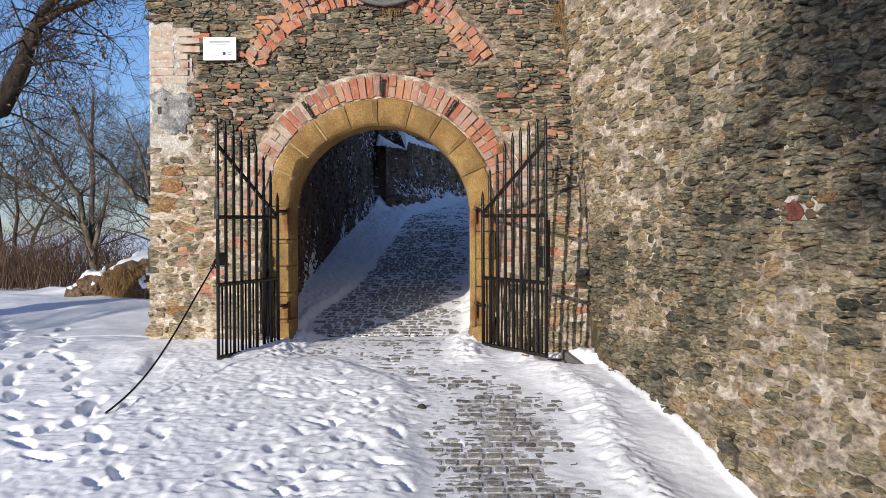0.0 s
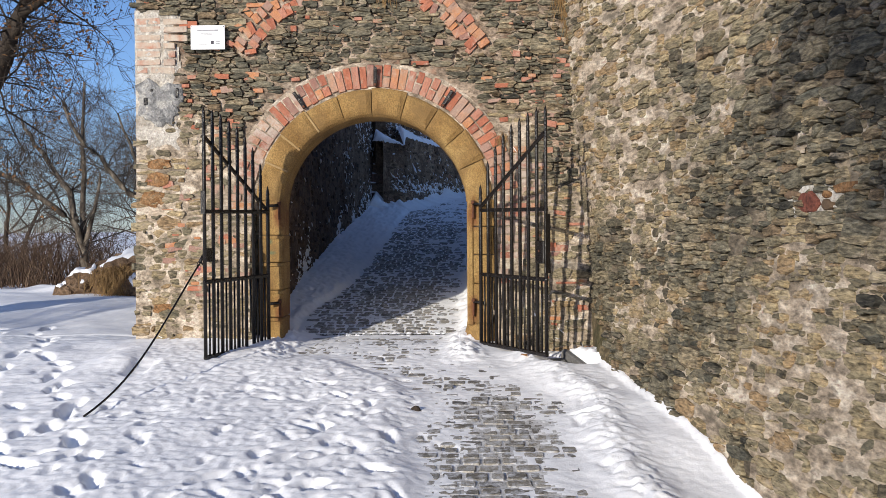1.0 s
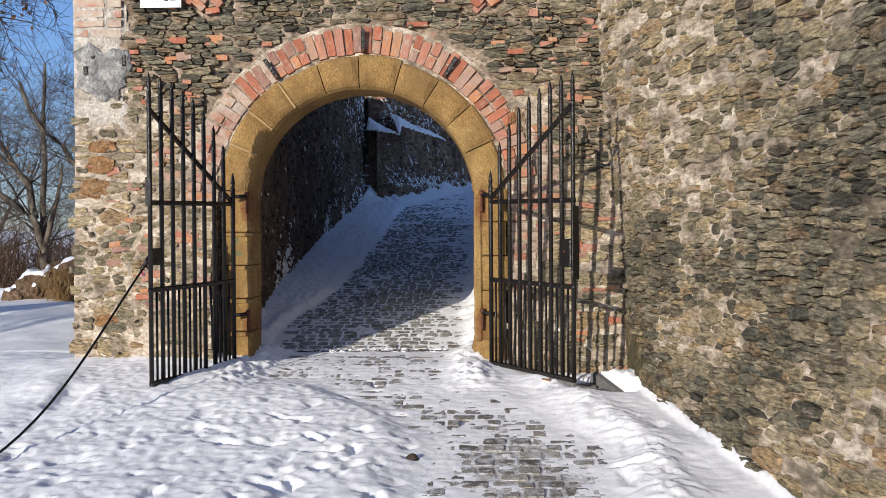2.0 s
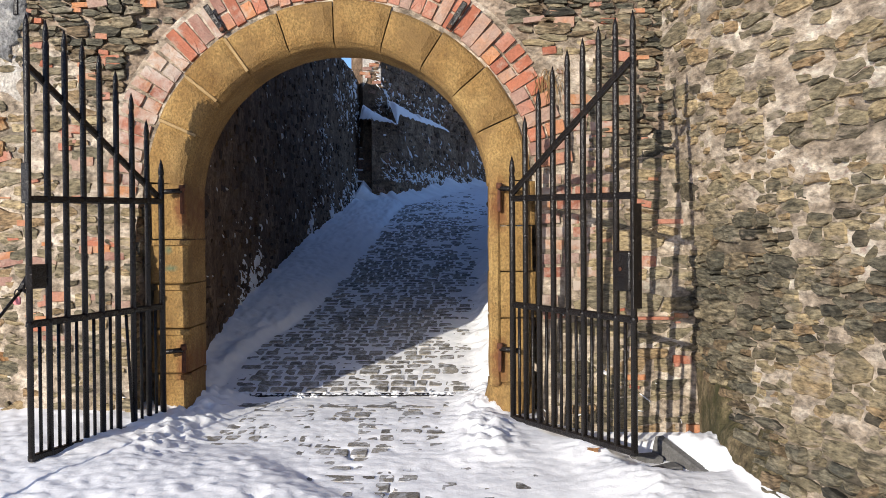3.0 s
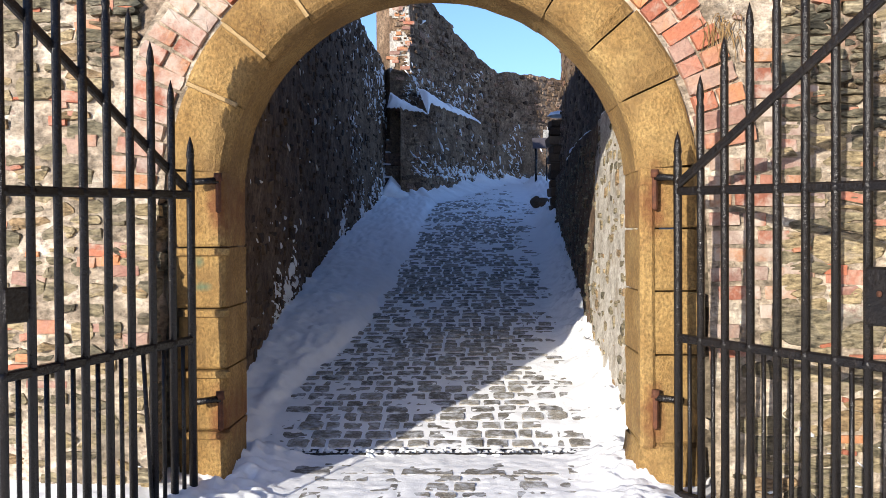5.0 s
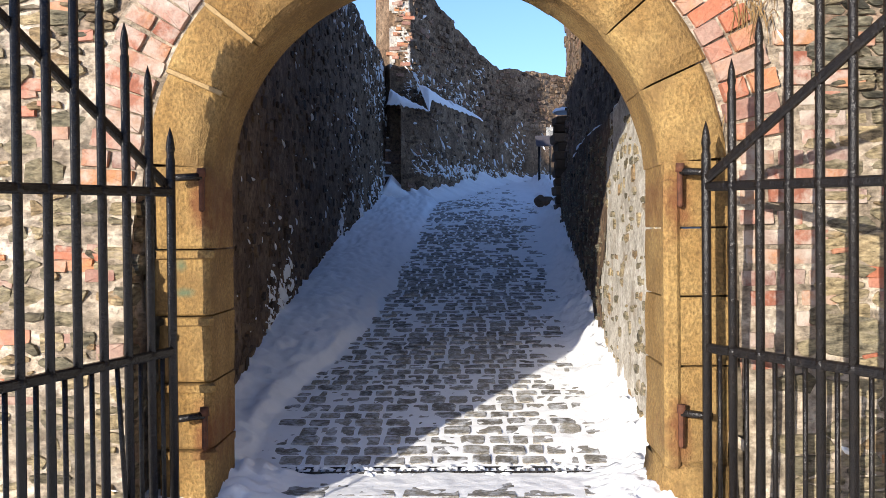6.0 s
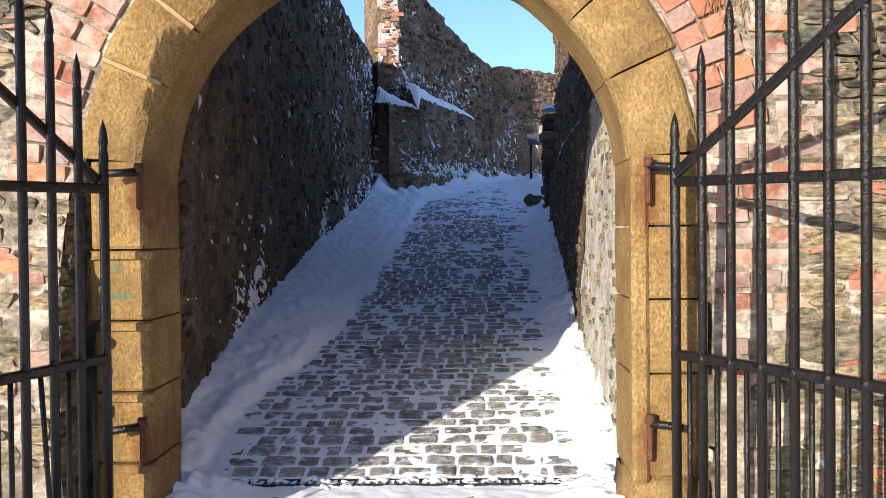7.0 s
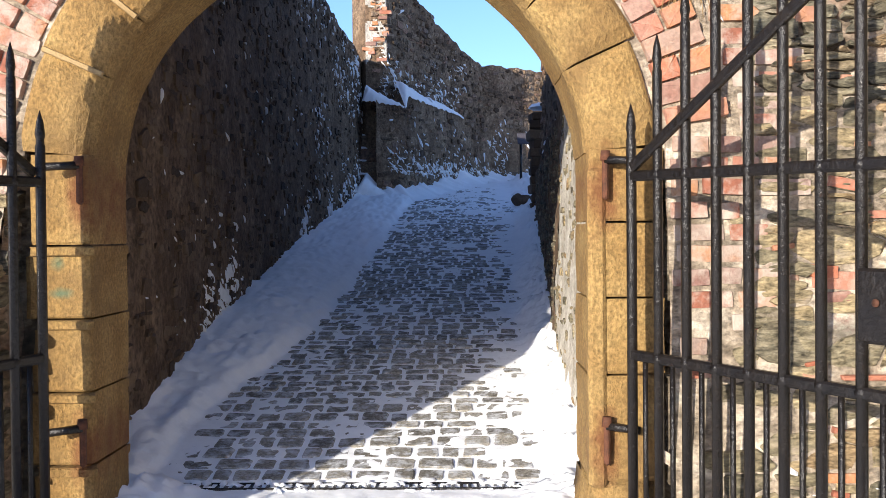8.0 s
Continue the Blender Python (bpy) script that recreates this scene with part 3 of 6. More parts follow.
for i, x in enumerate(gx):
    for j, y in enumerate(gy):
        z = land(x, y)
        if -6.1 < x < 2.7 and -0.6 < y < 27.1:
            if y < 12.25 or -1.6 < x < 1.6:
                z += snow_depth(x, y) - dip(x, y)
            elif x < -1.6:
                z += 0.10
        else:
            z += 0.07
        if x < 0.4 and -3 < y < 24 and not (x > -1.8 and y > 12):
            lump = smooth(0.4, -0.6, x) * smooth(-3.0, 0.5, y)
            z += lump * ((0.018 + 0.024 * smooth(-1.2, -2.6, x)) * fract(x, y, 1.0, 1.3, 2) + 0.010 * fract(x, y, 5.0, 3.0, 2) + 0.0025 * fract(x, y, 9.0, 12.0, 2))
        if -4.5 < x < 2.6 and 4.5 < y < 12.2:
            deep = smooth(0.015, 0.05, snow_depth(x, y))
            z += 0.009 * (0.25 - abs(fract(x, y, 2.0, 9.0, 2))) * deep
            trod = deep * smooth(-2.6, -1.6, x) * smooth(0.9, 0.3, x)
            z += trod * (0.012 * (0.2 - abs(fract(x, y, 6.0, 13.0, 2))) + 0.010 * fract(x, y, 8.0, 19.0, 2))
        if -3.0 < x < -1.0 and 9.5 < y < 12.0:
            z += 0.05 * math.exp(-((x + 2.12) / 0.22) ** 2 - ((y - 10.5) / 0.34) ** 2) - 0.06 * math.exp(-((x + 1.86) / 0.10) ** 4 - ((y - 10.3) / 0.24) ** 4)
        HZ[i, j] = z
prints = random.Random(7)


def footprint(x, y, turn, long=0.30, wide=0.11, deep=0.045):
    deep *= 1 - (0.6 if deep < 0.04 else 0.15) * smooth(8.8, 10.4, y)
    i0, i1 = np.searchsorted(GX, x - 0.35), np.searchsorted(GX, x + 0.35)
    j0, j1 = np.searchsorted(GY, y - 0.35), np.searchsorted(GY, y + 0.35)
    X, Y = np.meshgrid(GX[i0:i1] - x, GY[j0:j1] - y, indexing="ij")
    c, s = math.cos(turn), math.sin(turn)
    a, b = (X * c + Y * s) / (long / 2), (-X * s + Y * c) / (wide / 2)
    q = a * a + b * b
    HZ[i0:i1, j0:j1] += -deep * np.exp(-q ** 2 * 0.7) + deep * 0.11 * np.exp(-((np.sqrt(q) - 1.4) / 0.26) ** 2) * (1 + 0.8 * np.sin(5 * np.arctan2(b, a) + x * 40))


for n_trail, (xa, ya, xb, yb, count, wide) in enumerate([(-0.2, 10.9, -0.3, 0.5, 120, 0.7), (0.2, 11.0, 0.1, 0.5, 90, 0.5), (-1.0, 10.4, -1.6, 1.0, 80, 0.8),
                                                         (-5.2, 13.0, -2.2, 2.0, 60, 0.4), (-4.7, 13.5, -1.75, 7.6, 22, 0.16), (-3.9, 13.0, -1.25, 7.4, 22, 0.16), (-3.0, 10.5, -1.5, 2.0, 40, 0.9), (1.9, 10.2, 1.75, 6.0, 10, 0.2), (-4.5, 9.0, -3.0, 2.0, 60, 0.8)]):
    for k in range(count):
        f = (k + prints.random()) / count
        away = math.atan2(yb - ya, xb - xa) + prints.gauss(0, 0.30 if n_trail in (4, 5) else 0.8)
        footprint(xa + (xb - xa) * f + prints.gauss(0, wide * 0.5), ya + (yb - ya) * f, away, prints.uniform(0.08, 0.26) + (0.07 if n_trail in (4, 5) else 0.0), prints.uniform(0.05, 0.10) + (0.02 if n_trail in (4, 5) else 0.0), prints.uniform(0.010, 0.036) + (0.036 if n_trail in (4, 5) else 0.0))
for k in range(1300):
    x, y = prints.uniform(-4.6, 0.55), prints.uniform(4.5, 11.2)
    if noise3(x, y, 3.0, 0.7) > -0.15 + 0.45 * smooth(-1.6, -2.4, x):
        footprint(x, y, prints.gauss(1.75, 0.8), prints.uniform(0.05, 0.15), prints.uniform(0.03, 0.06), prints.uniform(0.005, 0.016))
nv = len(gy)
gv = [(x, y, float(HZ[i, j])) for i, x in enumerate(gx) for j, y in enumerate(gy)]
gf = [(i * nv + j, (i + 1) * nv + j, (i + 1) * nv + j + 1, i * nv + j + 1) for i in range(len(gx) - 1) for j in range(nv - 1)]
ground = tagged(raw("ground", gv, gf, mat_snow, None, True), "trampled white snow with footprints over the road and fields", "ground", kind="structure")


ground.data.materials.append(mat_slush)
for i, x in enumerate(gx[:-1]):
    for j, y in enumerate(gy[:-1]):
        if 0.0 < x < 1.7 and -0.5 < y < 10.9:
            if snow_depth(x, y) < -0.001 + 0.005 * noise3(x, y, 2.0, 3.0) - 0.004 * smooth(9.4, 10.6, y):
                ground.data.polygons[i * (nv - 1) + j].material_index = 1


def snow_z(x, y):
    i, j = int(np.searchsorted(GX, x)), int(np.searchsorted(GY, y))
    return float(HZ[min(i, len(gx) - 1), min(j, len(gy) - 1)])


# ---- gate wall ----
def arch_line(r, n, x0=ARCH_X, z0=ARCH_Z):
    return [(x0 + r * math.cos(math.pi * k / n), z0 + r * math.sin(math.pi * k / n)) for k in range(n + 1)]


GATE_TOP = 5.4
left_edge = [(-2.33 + 0.03 * math.sin(7 * z) + 0.05 * smooth(0.9, 0.1, z) * -1, z) for z in span(-0.4, GATE_TOP, 0.2)]
outline = left_edge + [(2.9, GATE_TOP), (2.9, -0.4), (ARCH_X + 1.15, -0.4)] + arch_line(1.15, 24) + [(ARCH_X - 1.15, 1.42), (-1.215, 1.34), (-1.225, 0.8), (-1.21, -0.4)]
wall_gate = tagged(solid("wall_gate", outline, WALL_Y + 0.06, BACK_Y, mat_mortar), "gate wall of grey-green rubble stone with red brick repairs", "wall", kind="structure")


def gate_free(x, z, pad=0.0):
    """True on the wall's face, outside the arch and its rings."""
    dx = x - ARCH_X
    if z > (1.75 if x > 0 else ARCH_Z):
        return math.hypot(dx, z - ARCH_Z) > R_OUT - 0.02 + pad
    if x < 0 and z < 1.62:
        return x < -1.165 + 0.02 * noise3(z, 2, 0, 9.0)
    if x > 0 and z < 1.75:
        return x > 1.205 + 0.012 * noise3(z, 7, 0, 9.0)
    return abs(dx) > 1.08 + pad


def batter(x, z):
    """How far the foot of the wall stands out beside the jamb."""
    return 0.235 * smooth(1.95, 0.95, z) * smooth(-1.10, -1.14, x) * (1 - 0.75 * smooth(-1.5, -2.25, x)) + 0.135 * min(1.8, max(0.0, 2.15 - z)) * smooth(1.18, 1.21, x)


def gate_face(x, z):
    return Vector((x, WALL_Y - batter(x, z) + 0.007 * fract(x, 0, z, 7.0, 3) + 0.007 * fract(x, 5, z, 22.0, 2) + 0.012 * noise3(x, 3, z, 1.3), z))


def lime_edge(x, z):
    return 2.25 + 0.25 * math.sin(2.1 * x + 0.6) + 0.7 * noise3(x, 8, z, 1.4) + (0.40 if x < -0.8 else 0.0 if x < 0 else -0.15 + 0.25 * smooth(1.0, 1.3, x)) - z


def limed(x, z):
    """Where the wall was pointed over with pale lime."""
    return lime_edge(x, z) > 0


def eroded(a, b, c):
    """How far the mortar has washed out of the joints, in metres."""
    return 0.034 * smooth(-0.12, 0.32, fract(a, b, c, 2.6, 3))


grid_x, grid_z = span(-2.33, 2.2, 0.022), span(0.1, 5.38, 0.022)
tagged(sheet("mortar", grid_x, grid_z, lambda x, z: gate_face(x, z) + Vector((0, eroded(x, 2.0, z), 0)), mat_mortar_mid, wall_gate, lambda x, z: gate_free(x, z)), "rough beige lime mortar between the stones")
tagged(sheet("mortar", grid_x, grid_z, lambda x, z: gate_face(x, z) + Vector((0, 0.010 - 0.014 * smooth(-0.12, 0.06, lime_edge(x, z)), 0)), mat_mortar_pale, wall_gate, lambda x, z: gate_free(x, z) and lime_edge(x, z) > -0.14), "rough pale lime mortar between the stones")
sheet("recess_back", span(-1.24, -1.06, 0.03), span(0.0, 1.66, 0.05), lambda x, z: Vector((x, WALL_Y + 0.03 + 0.01 * noise3(x, 1, z, 6.0), z)), mat_mortar, wall_gate)


def reveal(y, z):
    return Vector((-1.17 + 0.02 * noise3(z, 2, 0, 9.0) + 0.014 * fract(y, z, 4.0, 9.0, 2), y, z))


sheet("reveal", span(0.0, 1.0, 0.1), span(0.05, 1.9, 0.03), lambda f, z: reveal(WALL_Y - batter(-1.5, z) + 0.02 + f * (0.05 + batter(-1.5, z)), z), mat_mortar_mid, wall_gate)
R = random.Random(11)


def in_ring(x, z):
    return z > ARCH_Z - 0.05 and math.hypot(x - ARCH_X, z - ARCH_Z) < R_OUT + 0.26


def in_upper_ring(x, z):
    r = math.hypot(x + 0.1, z - 2.55)
    a = math.degrees(math.atan2(x + 0.1, z - 2.55))
    return 1.22 < r < 1.50 and -62 < a < 62


def gate_stone(x, z, w, h):
    if x - w / 2 < -2.36 or x + w / 2 > 2.17 or in_ring(x, z) or in_ring(x - w / 2, z - h / 2) or in_ring(x + w / 2, z - h / 2):
        return False
    if z < ARCH_Z + 0.1 and abs(x - ARCH_X) - w / 2 < (1.14 if x < 0 else 1.19):
        return False
    if x < 0 and z - h / 2 < 1.62 and x + w / 2 > -1.15:
        return False
    if in_upper_ring(x, z) or (-2.36 < x - w / 2 and x < -1.86 and 2.98 < z < 3.56) or (-2.36 < x < -1.86 and 2.48 < z < 2.88):
        return False
    if 1.15 < x - w / 2 < 1.42 and 0.9 < z < 2.3:
        return False
    if x < -1.86 and 2.2 < z < 3.0 and noise3(x, 2, z, 5.0) < 0.12:
        return False
    return z > 0.14


def gate_place(x, z):
    return Matrix.Translation(gate_face(x, z))


dense = pack(R, -2.34, 2.16, 0.16, 4.35, gate_stone, (0.030, 0.125), (0.09, 0.46), 0.010, 0.0, 2.9)
dense += chips(R, 260, -2.3, 2.12, 0.2, 4.3, gate_stone)
loose = pack(R, -2.34, 2.16, 0.16, 3.4, gate_stone, (0.055, 0.20), (0.10, 0.40), 0.024, 0.14, 1.7)
loose = [q for q in loose if q[0] < 0] + pack(R, 1.15, 2.16, 0.16, 3.2, gate_stone, (0.05, 0.19), (0.14, 0.50), 0.012, 0.03, 2.3)
loose += chips(R, 260, -2.3, 2.12, 0.2, 3.3, gate_stone)
upper = pack(R, -2.34, 2.3, 4.35, 5.34, lambda x, z, w, h: x > -2.3, (0.04, 0.13), (0.12, 0.45), 0.010, 0.0, 2.7)
dense = [q for q in dense if not limed(q[0], q[1])]
loose = [q for q in loose if limed(q[0], q[1])]
bricks_loose = [q for q in dense if R.random() < 0.055 and 0.03 < q[3] < 0.09 and q[2] < 0.26] + [q for q in loose if R.random() < (0.035 if q[0] < 0 else 0.04) and 0.06 < q[2] < 0.24 and q[3] < 0.13]
masonry(wall_gate, [q for q in dense if q not in bricks_loose] + upper, gate_place, R, (0, WALL_Y, 2.2), (0.006, 0.030), STONES, mat_stone, mat_stone_field, limit=300)
masonry(wall_gate, [q for q in loose if q not in bricks_loose], gate_place, R, (0, WALL_Y, 1.4), (0.006, 0.026), STONES, mat_pale, mat_pale_field, limit=300)

def reveal_place(y, z):
    m = Euler((0, 0, radians(90))).to_matrix().to_4x4()
    m.translation = reveal(y, z)
    return m


masonry(wall_gate, [(y, z, w, h, t) for z in span(0.3, 1.55, 0.115) for y, z, w, h, t in [(WALL_Y - batter(-1.5, z) + R.uniform(0.03, 0.10), z + R.uniform(-0.02, 0.02), R.uniform(0.10, 0.2), R.uniform(0.05, 0.10), R.gauss(0, 5))]],
        reveal_place, R, (-1.2, WALL_Y, 1.0), (0.01, 0.03), STONES, mat_stone, mat_stone_field, limit=30)
chip_spots = chips(R, 280, -2.25, 2.1, 0.5, 4.1, lambda x, z, w, h: gate_stone(x, z, w, h) and (z > 1.5 or x > 0) and (noise3(x, 4, z, 1.6) > (0.05 if x > 0 else 0.0)), (0.03, 0.10))
chip_spots += chips(R, 45, -2.0, -1.15, 0.9, 3.1, gate_stone, (0.04, 0.13)) + chips(R, 20, 0.9, 1.9, 2.3, 3.0, gate_stone, (0.04, 0.15))
# brick repairs: loose bricks, the quoin patch, the courses beside the jamb
bricks = [(x, z, min(w, 0.22), min(h, 0.075), 0.3 * t) for x, z, w, h, t, *_ in bricks_loose if x - w / 2 > -2.3]
quoin = []
for k in range(7):
    x = -2.33
    while x < -1.92:
        w = R.choice((0.14, 0.27))
        quoin.append((x + w / 2, 3.01 + 0.08 * k + R.uniform(-0.004, 0.004), w - 0.012 - R.uniform(0, 0.02), 0.066 - R.uniform(0, 0.012), R.uniform(-2.5, 2.5)))
        x += w
courses = []
for k in range(17):
    z = 0.93 + 0.079 * k
    edge = ARCH_X + 1.185 if z < 1.75 else ARCH_X + math.sqrt(max(0.0, (R_OUT + 0.27) ** 2 - (z - ARCH_Z) ** 2))
    wide = edge + (0.05 if z < 0.95 else 0.30 if z < 1.35 else 0.26 + 0.10 * math.sin(9 * z))
    x = edge + R.uniform(0.0, 0.03)
    while x < wide:
        w = R.choice((0.11, 0.15, 0.20))
        if R.random() < 0.9:
            courses.append((x + w / 2, z + R.uniform(-0.005, 0.005), w - 0.014, 0.060, R.gauss(0, 1.5)))
        x += w
chip_spots = [(x, z, w * 1.2, min(0.07, h * 0.85), 0.25 * turn) for x, z, w, h, turn in chip_spots if x - w > -2.3]
masonry(wall_gate, chip_spots, gate_place, R, (0, WALL_Y, 2), (0.012, 0.026), BRICKS, mat_brick, mat_brick_field, "brick_bit", 260)
for x, z, w, h in ((-2.12, 1.93, 0.27, 0.15), (-2.16, 1.74, 0.26, 0.17), (-2.10, 2.08, 0.25, 0.11), (-2.0, 0.66, 0.34, 0.12), (1.72, 3.22, 0.30, 0.20), (1.62, 1.02, 0.27, 0.2), (1.78, 2.62, 0.24, 0.16)):
    ob = new("stone", template_mesh("stone", slab(R, [(0.5 * w * math.cos(a) * R.uniform(0.85, 1.15) * (1.15 if k % 2 else 0.95), 0.5 * h * math.sin(a) * R.uniform(0.85, 1.15)) for k, a in enumerate((0.45, 0.75, 1.6, 2.3, 2.65, 3.6, 3.95, 4.8, 5.45, 5.8))], 0.020), mat_brown if x < -1.9 else mat_stone))
    ob.parent = wall_gate
    ob.matrix_basis = gate_place(x, z)
def white_edge(x, z):
    return min(-1.90 + 0.16 * noise3(x, 1, z, 3.5) + 0.10 * noise3(x, 6, z, 9.0) - x, z - 2.28 - 0.25 * noise3(x, 3, z, 4.0))


sheet("whitewash", span(-2.33, -1.74, 0.018), span(2.12, 3.60, 0.02), lambda x, z: gate_face(x, z) + Vector((0, 0.014 - 0.026 * smooth(-0.05, 0.05, white_edge(x, z)) - 0.005 * fract(x, 2, z, 9.0, 2), 0)), mat_lime_white, wall_gate,
      lambda x, z: white_edge(x, z) > -0.06, "crumbling whitewashed lime plaster on the corner")
masonry(wall_gate, quoin, gate_place, R, (-2, WALL_Y, 3), (0.012, 0.022), BRICKS, mat_brick_white, mat_brick_white, "brick", 60)
masonry(wall_gate, courses, gate_place, R, (1.3, WALL_Y, 1.5), (0.008, 0.022), BRICKS, mat_brick_limed, mat_brick_limed, "brick", 120)
masonry(wall_gate, bricks, gate_place, R, (0, WALL_Y, 2), (0.012, 0.028), BRICKS, mat_brick, mat_brick_field, "brick", 260)


def radial(x0, z0, angle, r):
    """Frame on the wall's face at an angle from the crown, x across, z outwards."""
    a = radians(angle)
    x, z = x0 + r * math.sin(a), z0 + r * math.cos(a)
    return Matrix.Translation(gate_face(x, z)) @ Euler((0, a, 0)).to_matrix().to_4x4()


ring_bricks, old_bricks = [], []
ang = -88.0
while ang < 82:
    step = R.uniform(3.1, 3.9)
    if ang > 60 or ang < -66:
        step *= 1.05
    w = radians(step) * (R_OUT + 0.11) - 0.007
    if R.random() < 0.62:
        ring_bricks.append((ang, R_OUT + 0.125 + R.uniform(-0.01, 0.012), w, 0.215 + R.uniform(-0.02, 0.02)))
    else:
        ring_bricks.append((ang, R_OUT + 0.07, w, 0.10))
        ring_bricks.append((ang, R_OUT + 0.19, w, 0.115))
    ang += step
ang = -60.0
while ang < 60:
    step = R.uniform(2.6, 3.6)
    for r, h in ((1.27, 0.12), (1.39, 0.115), (1.49, 0.09)):
        if R.random() < (0.93 if r < 1.45 else 0.6 if ang < 0 else 0.3):
            old_bricks.append((ang + R.uniform(-0.9, 0.9), r + R.uniform(-0.02, 0.02), radians(step) * 1.36 - 0.006, h))
    ang += step
brick_kit = [template_mesh("brick", k, mat_brick) for k in BRICKS]
limed_kit = [template_mesh("brick", k, mat_brick_limed) for k in BRICKS]
gate_arch = thing("gate_arch", (ARCH_X, WALL_Y, 0), label="round arch of ochre sandstone blocks under a red brick ring", category="arch", kind="structure")
gate_base = Matrix.Translation((-ARCH_X, -WALL_Y, 0))
for a, r, w, h in ring_bricks:
    ob = new("brick", R.choice(limed_kit if a < -44 + 14 * math.sin(9 * r + a) else brick_kit))
    ob.parent = gate_arch
    ob.matrix_basis = gate_base @ radial(ARCH_X, ARCH_Z, a, r) @ pose(0, 0, 0, 0, R.uniform(-1.5, 1.5)) @ Matrix.Diagonal((w, R.uniform(0.018, 0.034), h, 1))
sheet("mortar_bed", span(-90, 86, 4), span(R_OUT - 0.03, R_OUT + 0.265, 0.06), lambda a, r: Vector((r * math.sin(radians(a)), -0.009 + 0.006 * noise3(a * 0.3, r * 9, 0), ARCH_Z + r * math.cos(radians(a)))), mat_mortar_pale, gate_arch)
old_arch = thing("old_brick_arch", (-0.1, WALL_Y, 2.55), label="broken relieving arch of worn red bricks in the wall", category="brick arch", kind="structure")
for a, r, w, h in old_bricks:
    ob = new("brick", R.choice(brick_kit))
    ob.parent = old_arch
    ob.matrix_basis = Matrix.Translation((0.1, -WALL_Y, -2.55)) @ radial(-0.1, 2.55, a, r) @ pose(0, 0, 0, 0, R.gauss(0, 13)) @ Matrix.Diagonal((w * R.uniform(0.75, 1.2), R.uniform(0.015, 0.04), h * R.uniform(0.75, 1.15), 1))


# ---- sandstone arch ----
def voussoir(a0, a1, r0, r1, y0, y1, seed):
    """A wedge block with a drafted, worn face and a chamfered inner edge."""
    rnd = random.Random(seed)
    gap = 0.0038
    n = 7
    bm = bmesh.new()
    prof = [(r0 + 0.052, y0 - 0.002), (r0 + 0.030, y0 + 0.014), (r0 + 0.008, y0 + 0.048), (r0, y0 + 0.07), (r0 + 0.004, (y0 + y1) / 2), (r0, y1), (r1, y1), (r1, y0 + 0.01), (r1 - 0.014, y0 - 0.004)]
    prof += [(r1 - 0.035, y0 - 0.012), ((r0 + r1) / 2 + 0.03, y0 - 0.018), (r0 + 0.075, y0 - 0.013)]
    rings = []
    for k in range(n):
        f = k / (n - 1)
        a = radians(a0 + (a1 - a0) * f)
        edge = min(f, 1 - f)
        ring = []
        for r, y in prof:
            if y < y0 and edge < 0.1:
                y = y0 - 0.002
            if edge == 0:
                y = y + 0.006 if y < y1 else y
            g = gap if y < y0 + 0.03 else 0.0003
            a_ = a + (g / r if f == 0 else -g / r if f == 1 else 0)
            wob = 0.006 * noise.noise((r * 9 + seed, a * 9, y * 9))
            ring.append(bm.verts.new((ARCH_X + (r + wob) * math.sin(a_), y + wob, ARCH_Z + (r + wob) * math.cos(a_))))
        rings.append(ring)
    m = len(prof)
    for k in range(n - 1):
        for j in range(m):
            bm.faces.new((rings[k][j], rings[k][(j + 1) % m], rings[k + 1][(j + 1) % m], rings[k + 1][j]))
    bm.faces.new(rings[0][::-1])
    bm.faces.new(rings[-1])
    bm.transform(gate_base)
    return bm


mat_band = material("smooth_ochre_sandstone", [(0.3, (0.27, 0.175, 0.075)), (0.7, (0.36, 0.25, 0.12))], scale=6, bump=0.5, bump_scale=80, depth=0.008, stain=(0.24, 0.15, 0.06), stain_scale=5, stain_range=(0.5, 0.7))


def band(a, r0, r1, y0, seed):
    """A narrow raised fillet over a joint of the arch."""
    bm = bmesh.new()
    rings = []
    for k in range(7):
        r = r0 + (r1 - r0) * k / 6
        w = 0.011 + 0.004 * noise.noise((k * 0.9, seed, 2.0))
        p = 0.015 + 0.004 * noise.noise((k * 1.3, seed, 7.0))
        ring = []
        for o, d in ((-w, 0.004), (-w * 0.7, -p), (w * 0.7, -p), (w, 0.004)):
            ang = radians(a) + o / r
            ring.append(bm.verts.new((ARCH_X + r * math.sin(ang), y0 + d, ARCH_Z + r * math.cos(ang))))
        rings.append(ring)
    for k in range(6):
        for j in range(3):
            bm.faces.new((rings[k][j], rings[k][j + 1], rings[k + 1][j + 1], rings[k + 1][j]))
    bm.faces.new(rings[0])
    bm.faces.new(rings[-1][::-1])
    bm.transform(gate_base)
    return bm


JOINTS = (-85, -66, -51, -35, -18, -1, 16.5, 33, 49, 65.5, 85)
FACE_Y = WALL_Y - 0.035
for k in range(len(JOINTS) - 1):
    part("voussoir", voussoir(JOINTS[k], JOINTS[k + 1], R_IN, R_OUT + 0.012 * ((k * 7) % 3 - 1), FACE_Y, BACK_Y, k), mat_sand, gate_arch)
for k, a in enumerate(JOINTS[1:4]):
    part("joint_fillet", band(a, R_IN + 0.02, R_OUT - 0.01, FACE_Y, k), mat_band, gate_arch)


